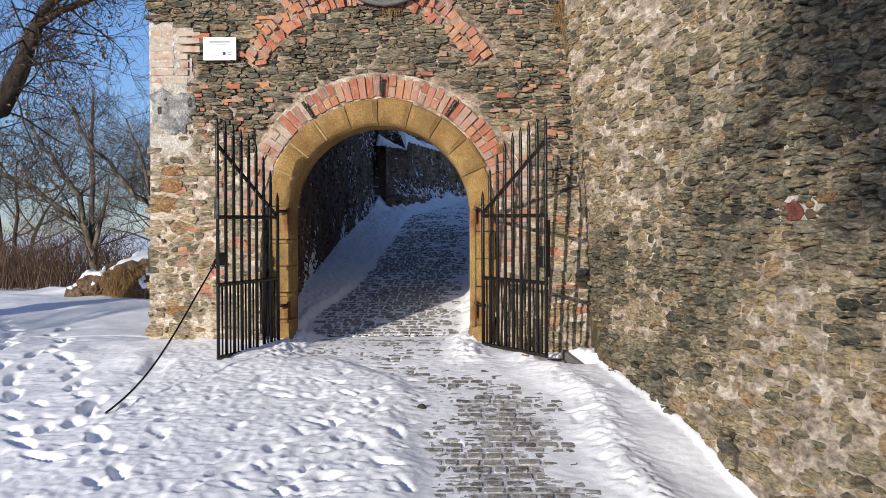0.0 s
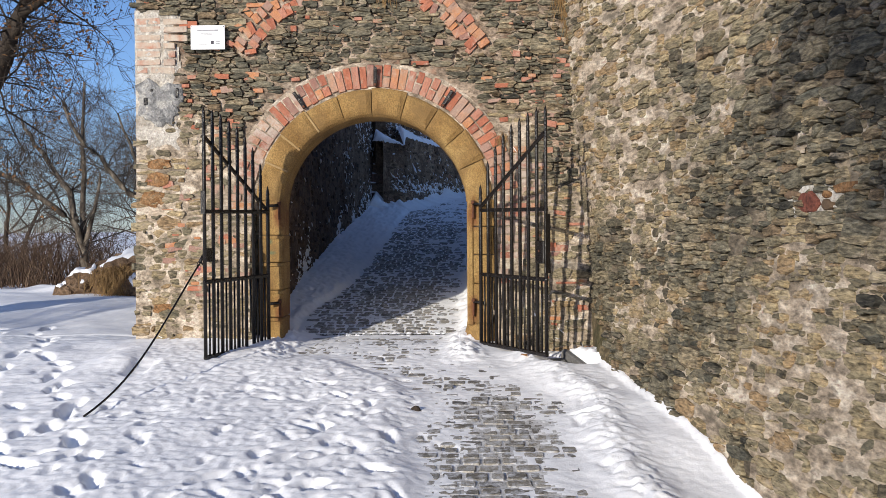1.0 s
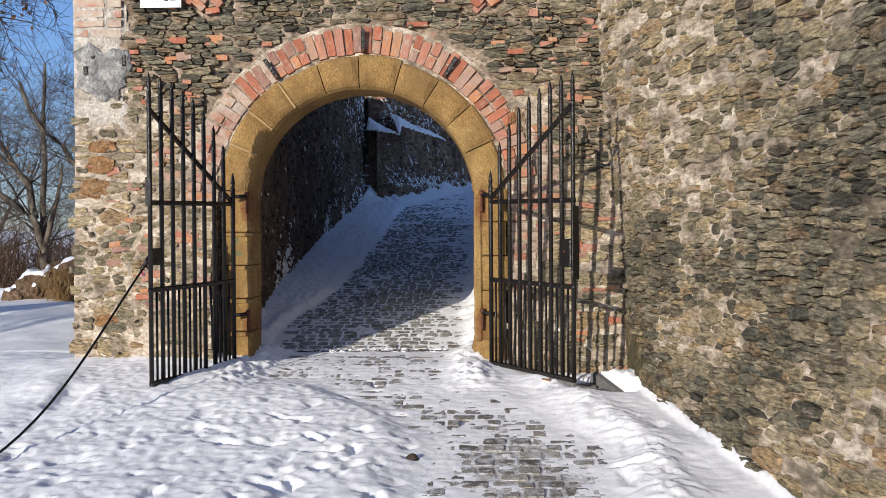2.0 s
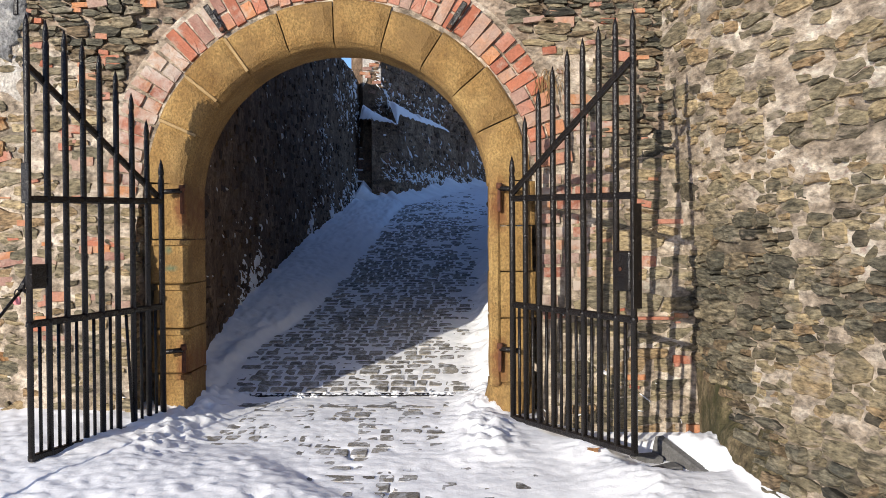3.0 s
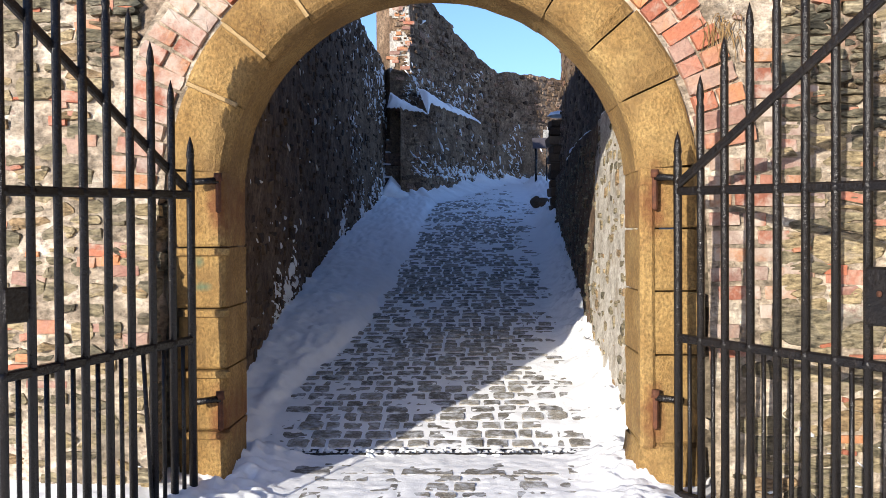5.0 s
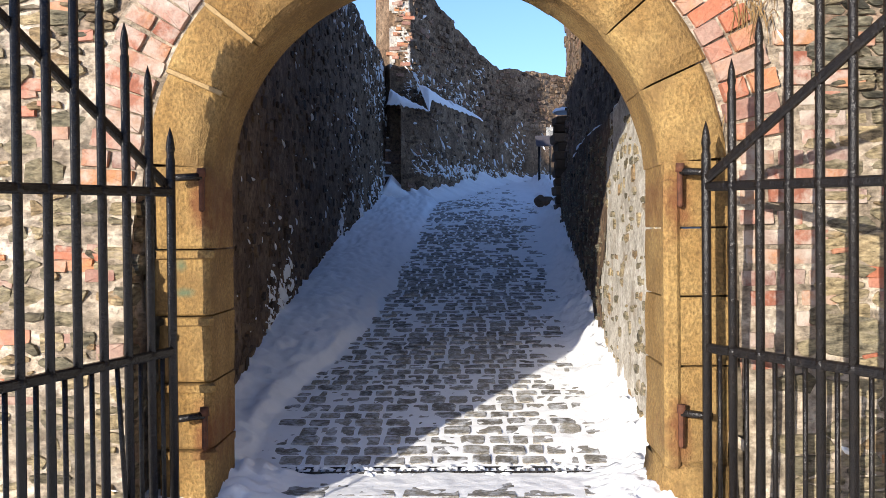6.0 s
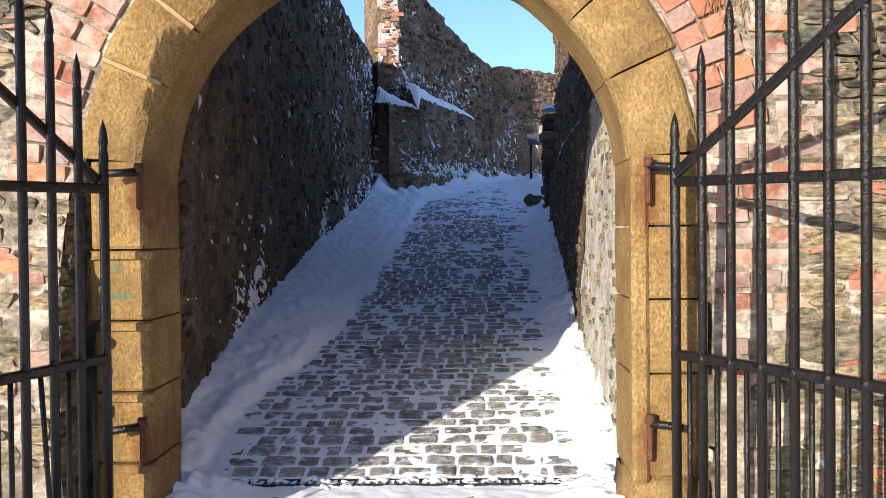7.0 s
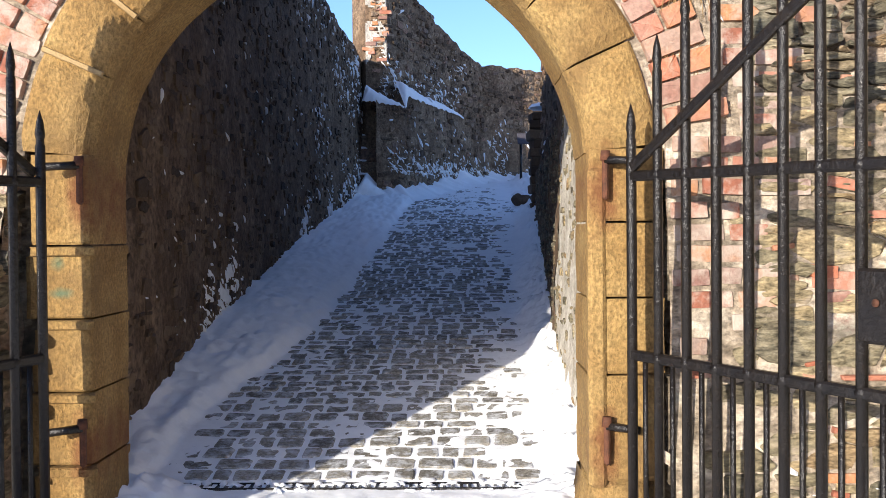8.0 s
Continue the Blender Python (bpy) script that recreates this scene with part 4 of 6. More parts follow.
def jamb_block(x_in, x_out, z0, z1, seed, chamfer=0.02, band=False):
    """A squared jamb stone; x_in is the side of the passage."""
    rnd, side = random.Random(seed), (1 if x_in > x_out else -1)
    bm = bmesh.new()
    h = z1 - z0
    prof = [(x_out, FACE_Y + 0.01), (x_out + side * 0.02, FACE_Y), (x_in - side * chamfer, FACE_Y), (x_in - side * 0.004, FACE_Y + 0.014), (x_in, FACE_Y + 0.04), (x_in, BACK_Y), (x_out, BACK_Y)]
    levels = [0.004, 0.014, h * 0.3, h * 0.65, h - 0.014, h - 0.004]
    push = [0.006, 0.0, 0.0, 0.0, 0.0, 0.006]
    if band:
        levels = [0.004, 0.012, h * 0.35, h * 0.7, h - 0.04, h - 0.034, h - 0.008, h - 0.003]
        push = [0.006, 0.0, 0.002, 0.0, 0.0, -0.020, -0.022, -0.012]
    rings = []
    for z, p in zip(levels, push):
        ring = []
        for x, y in prof:
            wob = 0.007 * noise.noise((x * 6 + seed, y * 6, (z0 + z) * 7))
            yy = y + p + wob if y < BACK_Y - 0.1 else y
            deep = y > FACE_Y + 0.03
            ring.append(bm.verts.new((x + (0.0 if deep and p < 0 else side * (-p * (0.5 if p > 0 else 1.2))) + wob, yy - (p if deep and p < 0 else 0.0), z0 + z)))
        rings.append(ring)
    m = len(prof)
    for k in range(len(rings) - 1):
        for j in range(m):
            bm.faces.new((rings[k][j], rings[k][(j + 1) % m], rings[k + 1][(j + 1) % m], rings[k + 1][j]))
    bm.faces.new(rings[0])
    bm.faces.new(rings[-1][::-1])
    bm.transform(gate_base)
    return bm


zs = (0.18, 0.565, 0.835, 1.105, 1.375, 1.714)
for k in range(5):
    part("jamb_block", jamb_block(-0.885, -1.10 - 0.02 * (k % 2), zs[k], zs[k + 1], 40 + k, band=k in (0, 1, 2, 3)), mat_sand, gate_arch)
zs = (0.50, 0.89, 1.17, 1.445, 1.714)
for k in range(4):
    part("jamb_block", jamb_block(0.935, 1.19 + 0.02 * (k % 2), zs[k], zs[k + 1], 60 + k), mat_sand, gate_arch)


bm = box_bm(0.066, 0.07, 1.16, 0.014)
for q in bm.verts:
    q.co += Vector((0.966 - ARCH_X, FACE_Y + 0.018 - WALL_Y, 1.06))
part("jamb_margin", bm, mat_sand, gate_arch, "smooth ochre margin along the jamb's edge")


def guard_stone(x_in, x_out, z1, out, seed):
    """A worn wheel guard at the foot of a jamb."""
    bm = bmesh.new()
    side = 1 if x_in > x_out else -1
    rings = []
    for f in (0.0, 0.3, 0.6, 0.85, 1.0):
        z = 0.12 + (z1 - 0.12) * f
        o = out * (1 - f) ** 1.3
        c = 0.05 + 0.10 * (1 - f)
        prof = [(x_out, FACE_Y - o * 0.4), (x_in - side * c, FACE_Y - o * 0.9), (x_in + side * o * 0.6, FACE_Y + c - o * 0.4), (x_in + side * o, FACE_Y + 0.2), (x_in + side * o * 0.6, BACK_Y), (x_out, BACK_Y)]
        rings.append([bm.verts.new((x + 0.01 * noise.noise((x * 5, z * 8, seed)), y + 0.01 * noise.noise((y * 5, z * 8, seed)), z)) for x, y in prof])
    for k in range(4):
        for j in range(6):
            bm.faces.new((rings[k][j], rings[k][(j + 1) % 6], rings[k + 1][(j + 1) % 6], rings[k + 1][j]))
    bm.faces.new(rings[0])
    bm.faces.new(rings[-1][::-1])
    bmesh.ops.bevel(bm, geom=bm.edges[:], offset=0.012, segments=2, affect="EDGES")
    bm.transform(gate_base)
    return bm


part("guard_stone", guard_stone(0.935, 1.20, 0.50, 0.14, 3), mat_sand, gate_arch, "bulging ochre guard stone at the foot of the jamb", True)


# ---- flank wall on the right ----
def flank_relief(u, v):
    p = right_wall(u, v)
    return p + Vector((-0.009 * fract(p.y, p.z, 2.0, 7.0, 3) - 0.008 * fract(p.y, p.z, 6.0, 20.0, 2), 0, 0))


wall_flank = tagged(sheet("wall_flank", span(0.0, 13.2, 0.05), span(-0.9, 3.9, 0.04), lambda u, v: flank_relief(u, v) + Vector((1.4 * eroded(u, 6.0, v), 0, 0)), mat_mortar), "long flank wall of grey-brown rubble stone in beige mortar", "wall", kind="structure")


def flank_place(u, v):
    p = right_wall(u, v)
    du, dv = right_wall(u + 0.05, v) - p, right_wall(u, v + 0.05) - p
    ex = du.normalized()
    ez = (dv - ex * dv.dot(ex)).normalized()
    ey = ez.cross(ex)
    m = Matrix((ex, ey, ez)).transposed().to_4x4()
    m.translation = flank_relief(u, v)
    return m


R = random.Random(23)
def flank_stone(u, v, w, h):
    return v > road_z(11.6 - u) - 0.05 + 0.36 * smooth(2.0, 0.8, u) and u - w / 2 > 0.0


flank = pack(R, 0.03, 9.6, -0.5, 3.85, flank_stone, (0.030, 0.19), (0.09, 0.55), 0.010, 0.03, 2.5)
flank += chips(R, 500, 0.1, 8.0, -0.2, 3.6, flank_stone, (0.04, 0.13))
flank += pack(R, 9.6, 13.1, -0.7, 3.85, lambda u, v, w, h: True, (0.09, 0.2), (0.2, 0.5), 0.02)


def flank_lime(u, v):
    return 1.0 * smooth(2.6, 1.2, u) * smooth(1.35, 1.75, v) + 0.32 * smooth(2.8, 1.2, u) * smooth(0.45, 0.75, v) * smooth(1.75, 1.35, v) + 0.35 * smooth(4.6, 2.4, u) * smooth(1.0, 1.7, v) + 0.8 * smooth(2.4, 3.8, u) * smooth(1.7, 1.0, v) + 0.8 * noise3(u, v, 2.0, 1.1) + 0.5 * noise3(u, v, 6.0, 4.0) - 0.42


def flank_limed(u, v):
    return flank_lime(u, v) > 0


masonry(wall_flank, [q for q in flank if not flank_limed(q[0], q[1])], flank_place, R, (2.4, 9.4, 1.0), (0.010, 0.042), STONES, mat_stone, mat_stone_field, limit=300)
masonry(wall_flank, [q for q in flank if flank_limed(q[0], q[1]) and R.random() < 0.97 - 0.32 * smooth(0.0, 0.55, flank_lime(q[0], q[1]))], flank_place, R, (2.4, 9.4, 1.0), (0.005, 0.030), STONES, mat_pale, mat_pale_field, limit=300)
sheet("mortar", span(0.0, 9.6, 0.03), span(-0.5, 3.88, 0.03), lambda u, v: flank_relief(u, v) + Vector((0.012 - 0.016 * smooth(-0.14, 0.06, flank_lime(u, v)), 0, 0)), mat_mortar_pale, wall_flank, lambda u, v: flank_lime(u, v) > -0.16, "pale lime mortar smeared over the stones")
def foot_line(u, v):
    """How far a point lies below the ragged upper edge of the foot render."""
    return road_z(11.7 - u) + 0.04 + 0.34 * smooth(2.0, 0.6, u) + 0.20 * noise3(u, v, 4.0, 3.0) + 0.08 * noise3(u, v, 7.0, 9.0) - v


sheet("foot_render", span(0.0, 9.6, 0.025), span(-0.5, 1.6, 0.025), lambda u, v: flank_relief(u, v) + Vector((0.022 - 0.042 * smooth(-0.06, 0.10, foot_line(u, v)), 0, 0)), mat_foot, wall_flank,
      lambda u, v: foot_line(u, v) > -0.08, "tan earthy render at the foot of the wall")
v, f = [], []
q = flank_place(4.25, 1.515)
ring = []
for k in range(28):
    a = 2 * math.pi * k / 28
    ring.append((0.36 * math.cos(a) * R.uniform(0.6, 1.1), 0.11 * math.sin(a) * R.uniform(0.55, 1.15)))
v += [tuple(q @ Vector((0, -0.03, 0)))] + [tuple(q @ Vector((x * 0.85, -0.028 + R.uniform(-0.004, 0.004), z * 0.85))) for x, z in ring] + [tuple(q @ Vector((x, 0.02, z))) for x, z in ring]
f += [(0, 1 + k, 1 + (k + 1) % 28) for k in range(28)] + [(1 + k, 29 + k, 29 + (k + 1) % 28, 1 + (k + 1) % 28) for k in range(28)]
lime = tagged(raw("lime_patch", v, f, mat_lime_white), "patch of fresh white lime round a red stone", "lime patch")
for du, dv, w, h, m in ((0.0, 0.0, 0.24, 0.125, mat_red), (-0.18, 0.05, 0.18, 0.048, mat_dark_piece), (-0.25, -0.012, 0.20, 0.05, mat_stone), (0.19, -0.02, 0.10, 0.062, mat_dark_piece), (0.18, 0.036, 0.085, 0.042, mat_brown), (0.11, 0.068, 0.13, 0.038, mat_stone), (0.38, 0.064, 0.27, 0.055, mat_brown)):
    me = template_mesh("stone", STONES[int(40 * abs(du)) + 3], m)
    ob = new("stone", me)
    ob.parent = lime
    ob.matrix_basis = flank_place(4.23 + du, 1.515 + dv) @ Matrix.Translation((0, -0.022, 0)) @ Matrix.Diagonal((w, 0.024, h, 1))
bm = box_bm(3.0, 14.0, 4.3, 0.0, pose(5.3, 5.0, 1.7, 0, 0, 9.8))
flank_body = tagged(part("wall_flank_core", bm, mat_mortar), "solid core of the flank wall", "wall", kind="structure")

# ---- walls of the climbing passage behind the gate ----
def left_face(u, v):
    return Vector((-1.03 - 0.08 * smooth(23.0, 17.0, u) - 0.12 * math.sin(math.pi * min(1.0, max(0.0, (u - 11.4) / 12.0))) - 0.02 * (v - 1.2) + 0.05 * fract(u, v, 1.0, 0.8, 3) + 0.018 * fract(u, v, 6.0, 5.0, 2), u, v))


def left_top(u):
    return 4.55 - 0.042 * max(0.0, u - 14.0) + 0.05 * noise3(u, 0, 0, 1.7) + 0.03 * noise3(u, 3, 0, 6.0) - 0.12 * smooth(22.6, 24.1, u)


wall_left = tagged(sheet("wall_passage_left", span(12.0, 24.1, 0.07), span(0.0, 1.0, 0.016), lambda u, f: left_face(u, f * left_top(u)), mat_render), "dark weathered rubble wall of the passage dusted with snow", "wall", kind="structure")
sheet("wall_crown", span(12.0, 24.1, 0.3), span(0.0, 1.0, 0.2), lambda u, f: left_face(u, left_top(u)) * (1 - f) + Vector((-2.3, u, left_top(u) - 0.1)) * f, mat_render, wall_left)
sheet("outer_face", span(12.0, 24.1, 0.4), span(-0.3, 1.0, 0.1), lambda u, f: Vector((-2.3, u, (left_top(u) - 0.1) * max(f, 0) + min(f, 0))), mat_mortar, wall_left)
sheet("end_face", span(0, 1, 0.2), span(0, 1, 0.1), lambda s, f: Vector((-2.3 + s * 1.25, 24.1, f * (left_top(24.1) - 0.1 * (1 - s)))), mat_render, wall_left)


def left_place(u, v):
    m = Euler((0, 0, radians(90))).to_matrix().to_4x4()
    m.translation = left_face(u, v)
    return m


R = random.Random(31)
ls = pack(R, 12.1, 24.0, 0.4, 4.4, lambda u, v, w, h: road_z(u) < v < left_top(u) - 0.05, (0.07, 0.16), (0.12, 0.34), 0.03)
ls = [s for s in ls if R.random() < 0.45]
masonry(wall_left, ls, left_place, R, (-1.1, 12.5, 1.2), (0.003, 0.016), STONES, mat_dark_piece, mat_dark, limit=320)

FAR = [Vector(p) for p in ((-0.81, 22.85), (-0.40, 23.15), (0.45, 25.3), (1.0, 26.3), (2.0, 27.3), (3.4, 28.4))]


def along(line, s):
    """Point and facing at s metres along a plan line."""
    for a, b in zip(line, line[1:]):
        d = (b - a).length
        if s <= d or b is line[-1]:
            w = (b - a) / d
            return a + w * s, Vector((w.y, -w.x))
        s -= d


def far_low(s, v):
    p, n = along(FAR, s)
    o = 0.03 * fract(s, v, 9.0, 1.2, 3)
    return Vector((p.x + n.x * o, p.y + n.y * o, v))


UP = [Vector(p) for p in ((-1.0, 23.30), (-0.68, 23.36), (0.25, 25.5), (0.85, 26.6), (1.9, 27.7), (3.4, 28.9))]


def far_high(s, v):
    p, n = along(UP, s)
    o = 0.045 * fract(s, v, 4.0, 1.4, 3)
    return Vector((p.x + n.x * o, p.y + n.y * o, v))


def ledge_z(s):
    if s < 0.51:
        return 3.44 - 0.20 * s
    return 3.34 + 0.20 * smooth(0.51, 0.60, s) - 0.048 * (s - 0.51) - 0.8 * smooth(3.2, 4.4, s)


def far_top(s):
    z = 5.62 - 0.29 * s if s < 3.75 else 4.53 + 0.04 * (s - 3.75)
    return z + 0.05 * noise3(s, 1, 0, 2.6) + 0.05 * noise3(s, 4, 0, 6.0)


LONG = sum((b - a).length for a, b in zip(FAR, FAR[1:]))
TALL = sum((b - a).length for a, b in zip(UP, UP[1:]))
wall_far = tagged(sheet("wall_passage_far", span(0, LONG, 0.06), span(0, 1, 0.02), lambda s, f: far_low(s, 1.3 + f * (ledge_z(s) - 1.3)), mat_far_render), "terrace wall of weathered rubble at the bend of the passage", "wall", kind="structure")
sheet("ledge", span(0, LONG, 0.06), span(0, 1, 0.25), lambda s, f: far_low(s, ledge_z(s)) * (1 - f) + (far_high(min(s + 0.05, TALL), ledge_z(s) + 0.10) + Vector((-0.1, 0.1, 0))) * f, mat_far_render, wall_far)
sheet("end_face", span(0, 1, 0.1), span(0, 1, 0.05), lambda q, f: far_low(0.0, 1.3 + f * (ledge_z(0.0) - 1.3)) + Vector((0.0, 0.7 * q, 0)), mat_far_render, wall_far)
wall_upper = tagged(sheet("wall_upper", span(0, TALL, 0.06), span(0, 1, 0.02), lambda s, f: far_high(s, 2.6 + f * (far_top(s) - 2.6)), mat_far_render), "ruined upper wall of brown rubble against the sky", "wall", kind="structure")
sheet("wall_crown", span(0, TALL, 0.1), span(0, 1, 0.5), lambda s, f: far_high(s, far_top(s)) + Vector((-0.25, 0.45, -0.03)) * f, mat_far_render, wall_upper)
sheet("back_face", span(0, TALL, 0.2), span(0, 1, 0.2), lambda s, f: far_high(s, 1.5 + f * (far_top(s) - 1.53)) + Vector((-0.25, 0.45, 0)), mat_far_render, wall_upper)
sheet("end_face", span(0, 1, 0.1), span(0, 1, 0.05), lambda q, f: far_high(0.0, 1.5 + f * (far_top(0.0) - 1.5)) + Vector((-0.25, 0.45, 0)) * q, mat_far_render, wall_upper)


def far_place(fn, line):
    def at(s, v):
        p, n = along(line, s)
        m = Euler((0, 0, math.atan2(n.x, -n.y))).to_matrix().to_4x4()
        m.translation = fn(s, v)
        return m
    return at


R = random.Random(37)
fs = [s for s in pack(R, 0.1, LONG - 0.2, 1.8, 3.9, lambda s, v, w, h: v < ledge_z(s) - 0.06, (0.08, 0.16), (0.14, 0.34), 0.03) if R.random() < 0.5]
masonry(wall_far, fs, far_place(far_low, FAR), R, (-0.4, 23, 2.5), (0.006, 0.03), STONES, mat_far_stone, mat_far_field, limit=60)
fs = [s for s in pack(R, 0.1, LONG - 0.2, 3.3, 5.6, lambda s, v, w, h: ledge_z(s) - 0.3 < v < far_top(s) - 0.05, (0.07, 0.15), (0.12, 0.34), 0.03) if R.random() < 0.7]
masonry(wall_upper, fs, far_place(far_high, UP), R, (-0.4, 23, 4.5), (0.006, 0.035), STONES, mat_far_stone, mat_far_field, limit=60)


sheet("end_plaster", span(0.0, 0.34, 0.02), span(3.9, 5.6, 0.03), lambda s_, v: far_high(s_, v) + Vector((0, -0.016 - 0.02 * noise3(s_, 3, v, 5.0), 0)), mat_lime_white, wall_upper, lambda s_, v: v < far_top(s_) - 0.04 and noise3(s_, 1, v, 2.6) > -0.12)
ends = [(R.uniform(0.04, 0.34), z + R.uniform(-0.02, 0.02), R.uniform(0.08, 0.2), R.uniform(0.045, 0.065), R.gauss(0, 4)) for z in span(4.1, 5.5, 0.08) for _ in range(2) if R.random() < 0.6]
masonry(wall_upper, ends, far_place(far_high, UP), R, (-0.4, 23, 4.5), (0.02, 0.036), BRICKS, mat_brick, mat_brick_field, "brick", 40)


def right_low(u, v):
    x = 1.06 + 0.045 * max(0.0, u - 13.9) + 0.03 * fract(u, v, 2.0, 1.0, 3) + 0.014 * fract(u, v, 8.0, 5.0, 2)
    return Vector((x - 0.03 * (1.4 - v), u, v))


def coping(u):
    return 2.19 + 0.05 * smooth(14.6, 16.4, u) - 0.08 * smooth(17.0, 18.6, u) + 0.25 * smooth(14.1, 13.4, u) * (14.1 - u) + 0.03 * noise3(u, 2, 0, 1.6)


# pale up to the sun's shadow edge, brown beyond: light put into colour
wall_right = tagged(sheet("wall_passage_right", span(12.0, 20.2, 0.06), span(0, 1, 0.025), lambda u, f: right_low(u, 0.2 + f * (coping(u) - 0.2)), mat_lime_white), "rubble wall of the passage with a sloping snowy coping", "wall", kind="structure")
# brown overlay paints the shaded stretch, from about u 14.4
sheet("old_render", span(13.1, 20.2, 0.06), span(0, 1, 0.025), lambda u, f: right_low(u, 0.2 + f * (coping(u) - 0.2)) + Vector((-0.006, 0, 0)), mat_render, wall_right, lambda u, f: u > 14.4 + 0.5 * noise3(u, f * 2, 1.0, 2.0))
sheet("ledge", span(12.0, 20.2, 0.1), span(0, 1, 0.25), lambda u, f: right_low(u, coping(u)) + Vector((0.34 * f, 0, 0.05 * f)), mat_render, wall_right)
sheet("end_face", span(0, 1, 0.1), span(0, 1, 0.1), lambda q, f: right_low(20.2, 0.8 + f * (coping(20.2) - 0.8)) + Vector((2.2 * q, 0, 0)), mat_render, wall_right)


def high_top(u):
    return 5.2 - 0.0 * u if u < 15 else 5.2 - 0.16 * (u - 15)


wall_high = tagged(sheet("wall_high", span(12.0, 20.2, 0.07), span(0, 1, 0.025), lambda u, f: Vector((1.44 + 0.03 * fract(u, f * 3, 3.0, 1.0, 3), u, 1.6 + f * (high_top(u) - 1.6))), mat_far_render), "tall dark rubble wall standing behind the coping", "wall", kind="structure")
sheet("end_face", span(0, 1, 0.1), span(0, 1, 0.1), lambda q, f: Vector((1.44 + 2.0 * q, 20.2, 1.6 + f * (high_top(20.2) - 1.6))), mat_far_render, wall_high)
sheet("wall_crown", span(12.0, 20.2, 0.3), span(0, 1, 0.5), lambda u, f: Vector((1.44 + 2.0 * f, u, high_top(u))), mat_far_render, wall_high)


def side_place(fn):
    def at(u, v):
        m = Euler((0, 0, radians(-90))).to_matrix().to_4x4()
        m.translation = fn(u, v)
        return m
    return at


R = random.Random(41)
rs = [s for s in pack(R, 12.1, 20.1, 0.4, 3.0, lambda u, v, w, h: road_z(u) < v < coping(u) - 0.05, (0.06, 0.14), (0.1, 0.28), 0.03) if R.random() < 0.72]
# pale stones on the sunlit stretch, darker ones on the shaded stretch
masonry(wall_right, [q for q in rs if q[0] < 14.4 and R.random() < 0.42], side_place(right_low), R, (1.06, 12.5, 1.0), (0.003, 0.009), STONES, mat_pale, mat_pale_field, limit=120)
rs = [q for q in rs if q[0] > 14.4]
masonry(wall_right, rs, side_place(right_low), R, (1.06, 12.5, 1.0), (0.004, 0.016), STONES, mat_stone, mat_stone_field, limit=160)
rs = [s for s in pack(R, 12.2, 20.4, 2.2, 5.0, lambda u, v, w, h: coping(u) + 0.1 < v < high_top(u) - 0.08, (0.08, 0.16), (0.14, 0.34), 0.03) if R.random() < 0.6]
masonry(wall_high, rs, side_place(lambda u, v: Vector((1.44, u, v))), R, (1.4, 16, 3), (0.003, 0.014), STONES, mat_far_stone, mat_far_field, limit=60)


# ---- iron gate leaves ----
TIPS = (1.85, 2.07, 2.21, 2.32, 2.395, 2.436, 2.476, 2.504, 2.515)
LEAF = 1.03
RAIL_UP, RAIL_LOW, RAIL_FOOT = 1.60, 0.985, 0.325


def spear(name, x, z0, z1, r, parent):
    pts = [(x, 0, z0), (x, 0, z1 - 0.125), (x, 0, z1 - 0.118), (x, 0, z1 - 0.10), (x, 0, z1 - 0.085), (x, 0, z1 - 0.04), (x, 0, z1)]
    return tube(name, pts, (r, r, r * 0.82, r * 0.82, r * 1.02, r * 0.70, 0.001), mat_iron, parent, 10)


def rail(name, a, b, w, t, parent):
    a, b = Vector(a), Vector(b)
    d = (b - a).normalized()
    e = Vector((0, 1, 0))
    g = d.cross(e)
    bm = bmesh.new()
    prof = [(-1, -0.6), (-0.6, -1), (0.6, -1), (1, -0.6), (1, 0.6), (0.6, 1), (-0.6, 1), (-1, 0.6)]
    rings = [[bm.verts.new(p + e * (t / 2 * u) + g * (w / 2 * v)) for u, v in prof] for p in (a, b)]
    for k in range(8):
        bm.faces.new((rings[0][k], rings[0][(k + 1) % 8], rings[1][(k + 1) % 8], rings[1][k]))
    bm.faces.new(rings[0])
    bm.faces.new(rings[1][::-1])
    return part(name, bm, mat_iron, parent)


def gate_leaf(hinge, turn, sag, mirror, label, bent):
    """One leaf; its x runs from the hinge to the free end."""
    g = thing("gate_leaf", (hinge[0], hinge[1], 0), turn, label=label, category="gate", group="gate leaves")
    for k in range(9):
        x = LEAF * k / 8
        spear("bar", x, RAIL_FOOT - sag * k / 8, TIPS[k] - sag * k / 8, 0.0165 if k else 0.018, g)
    for k in range(8):
        x = LEAF * (k + 0.5) / 8
        a = (x + (bent if k == 2 else 0.0), 0, RAIL_FOOT - sag * (k + 0.5) / 8)
        tube("short_bar", [a, (x, 0, RAIL_LOW - sag * (k + 0.5) / 8)], (0.009, 0.009), mat_iron, g, 8)
    for z in (RAIL_UP, RAIL_LOW, RAIL_FOOT):
        rail("rail", (-0.01, 0, z), (LEAF + 0.01, 0, z - sag), 0.036, 0.030, g)
    rail("brace", (0.02, -0.012, RAIL_UP + 0.03), (LEAF, -0.012, 2.268 - sag), 0.036, 0.022, g)
    for k in range(1, 9):
        for z in (RAIL_UP, RAIL_LOW):
            bm = bmesh.new()
            bmesh.ops.create_icosphere(bm, subdivisions=1, radius=0.024, matrix=Matrix.Translation((LEAF * k / 8, 0, z - sag * k / 8)))
            part("weld", bm, mat_iron, g, smooth=True)
    return g


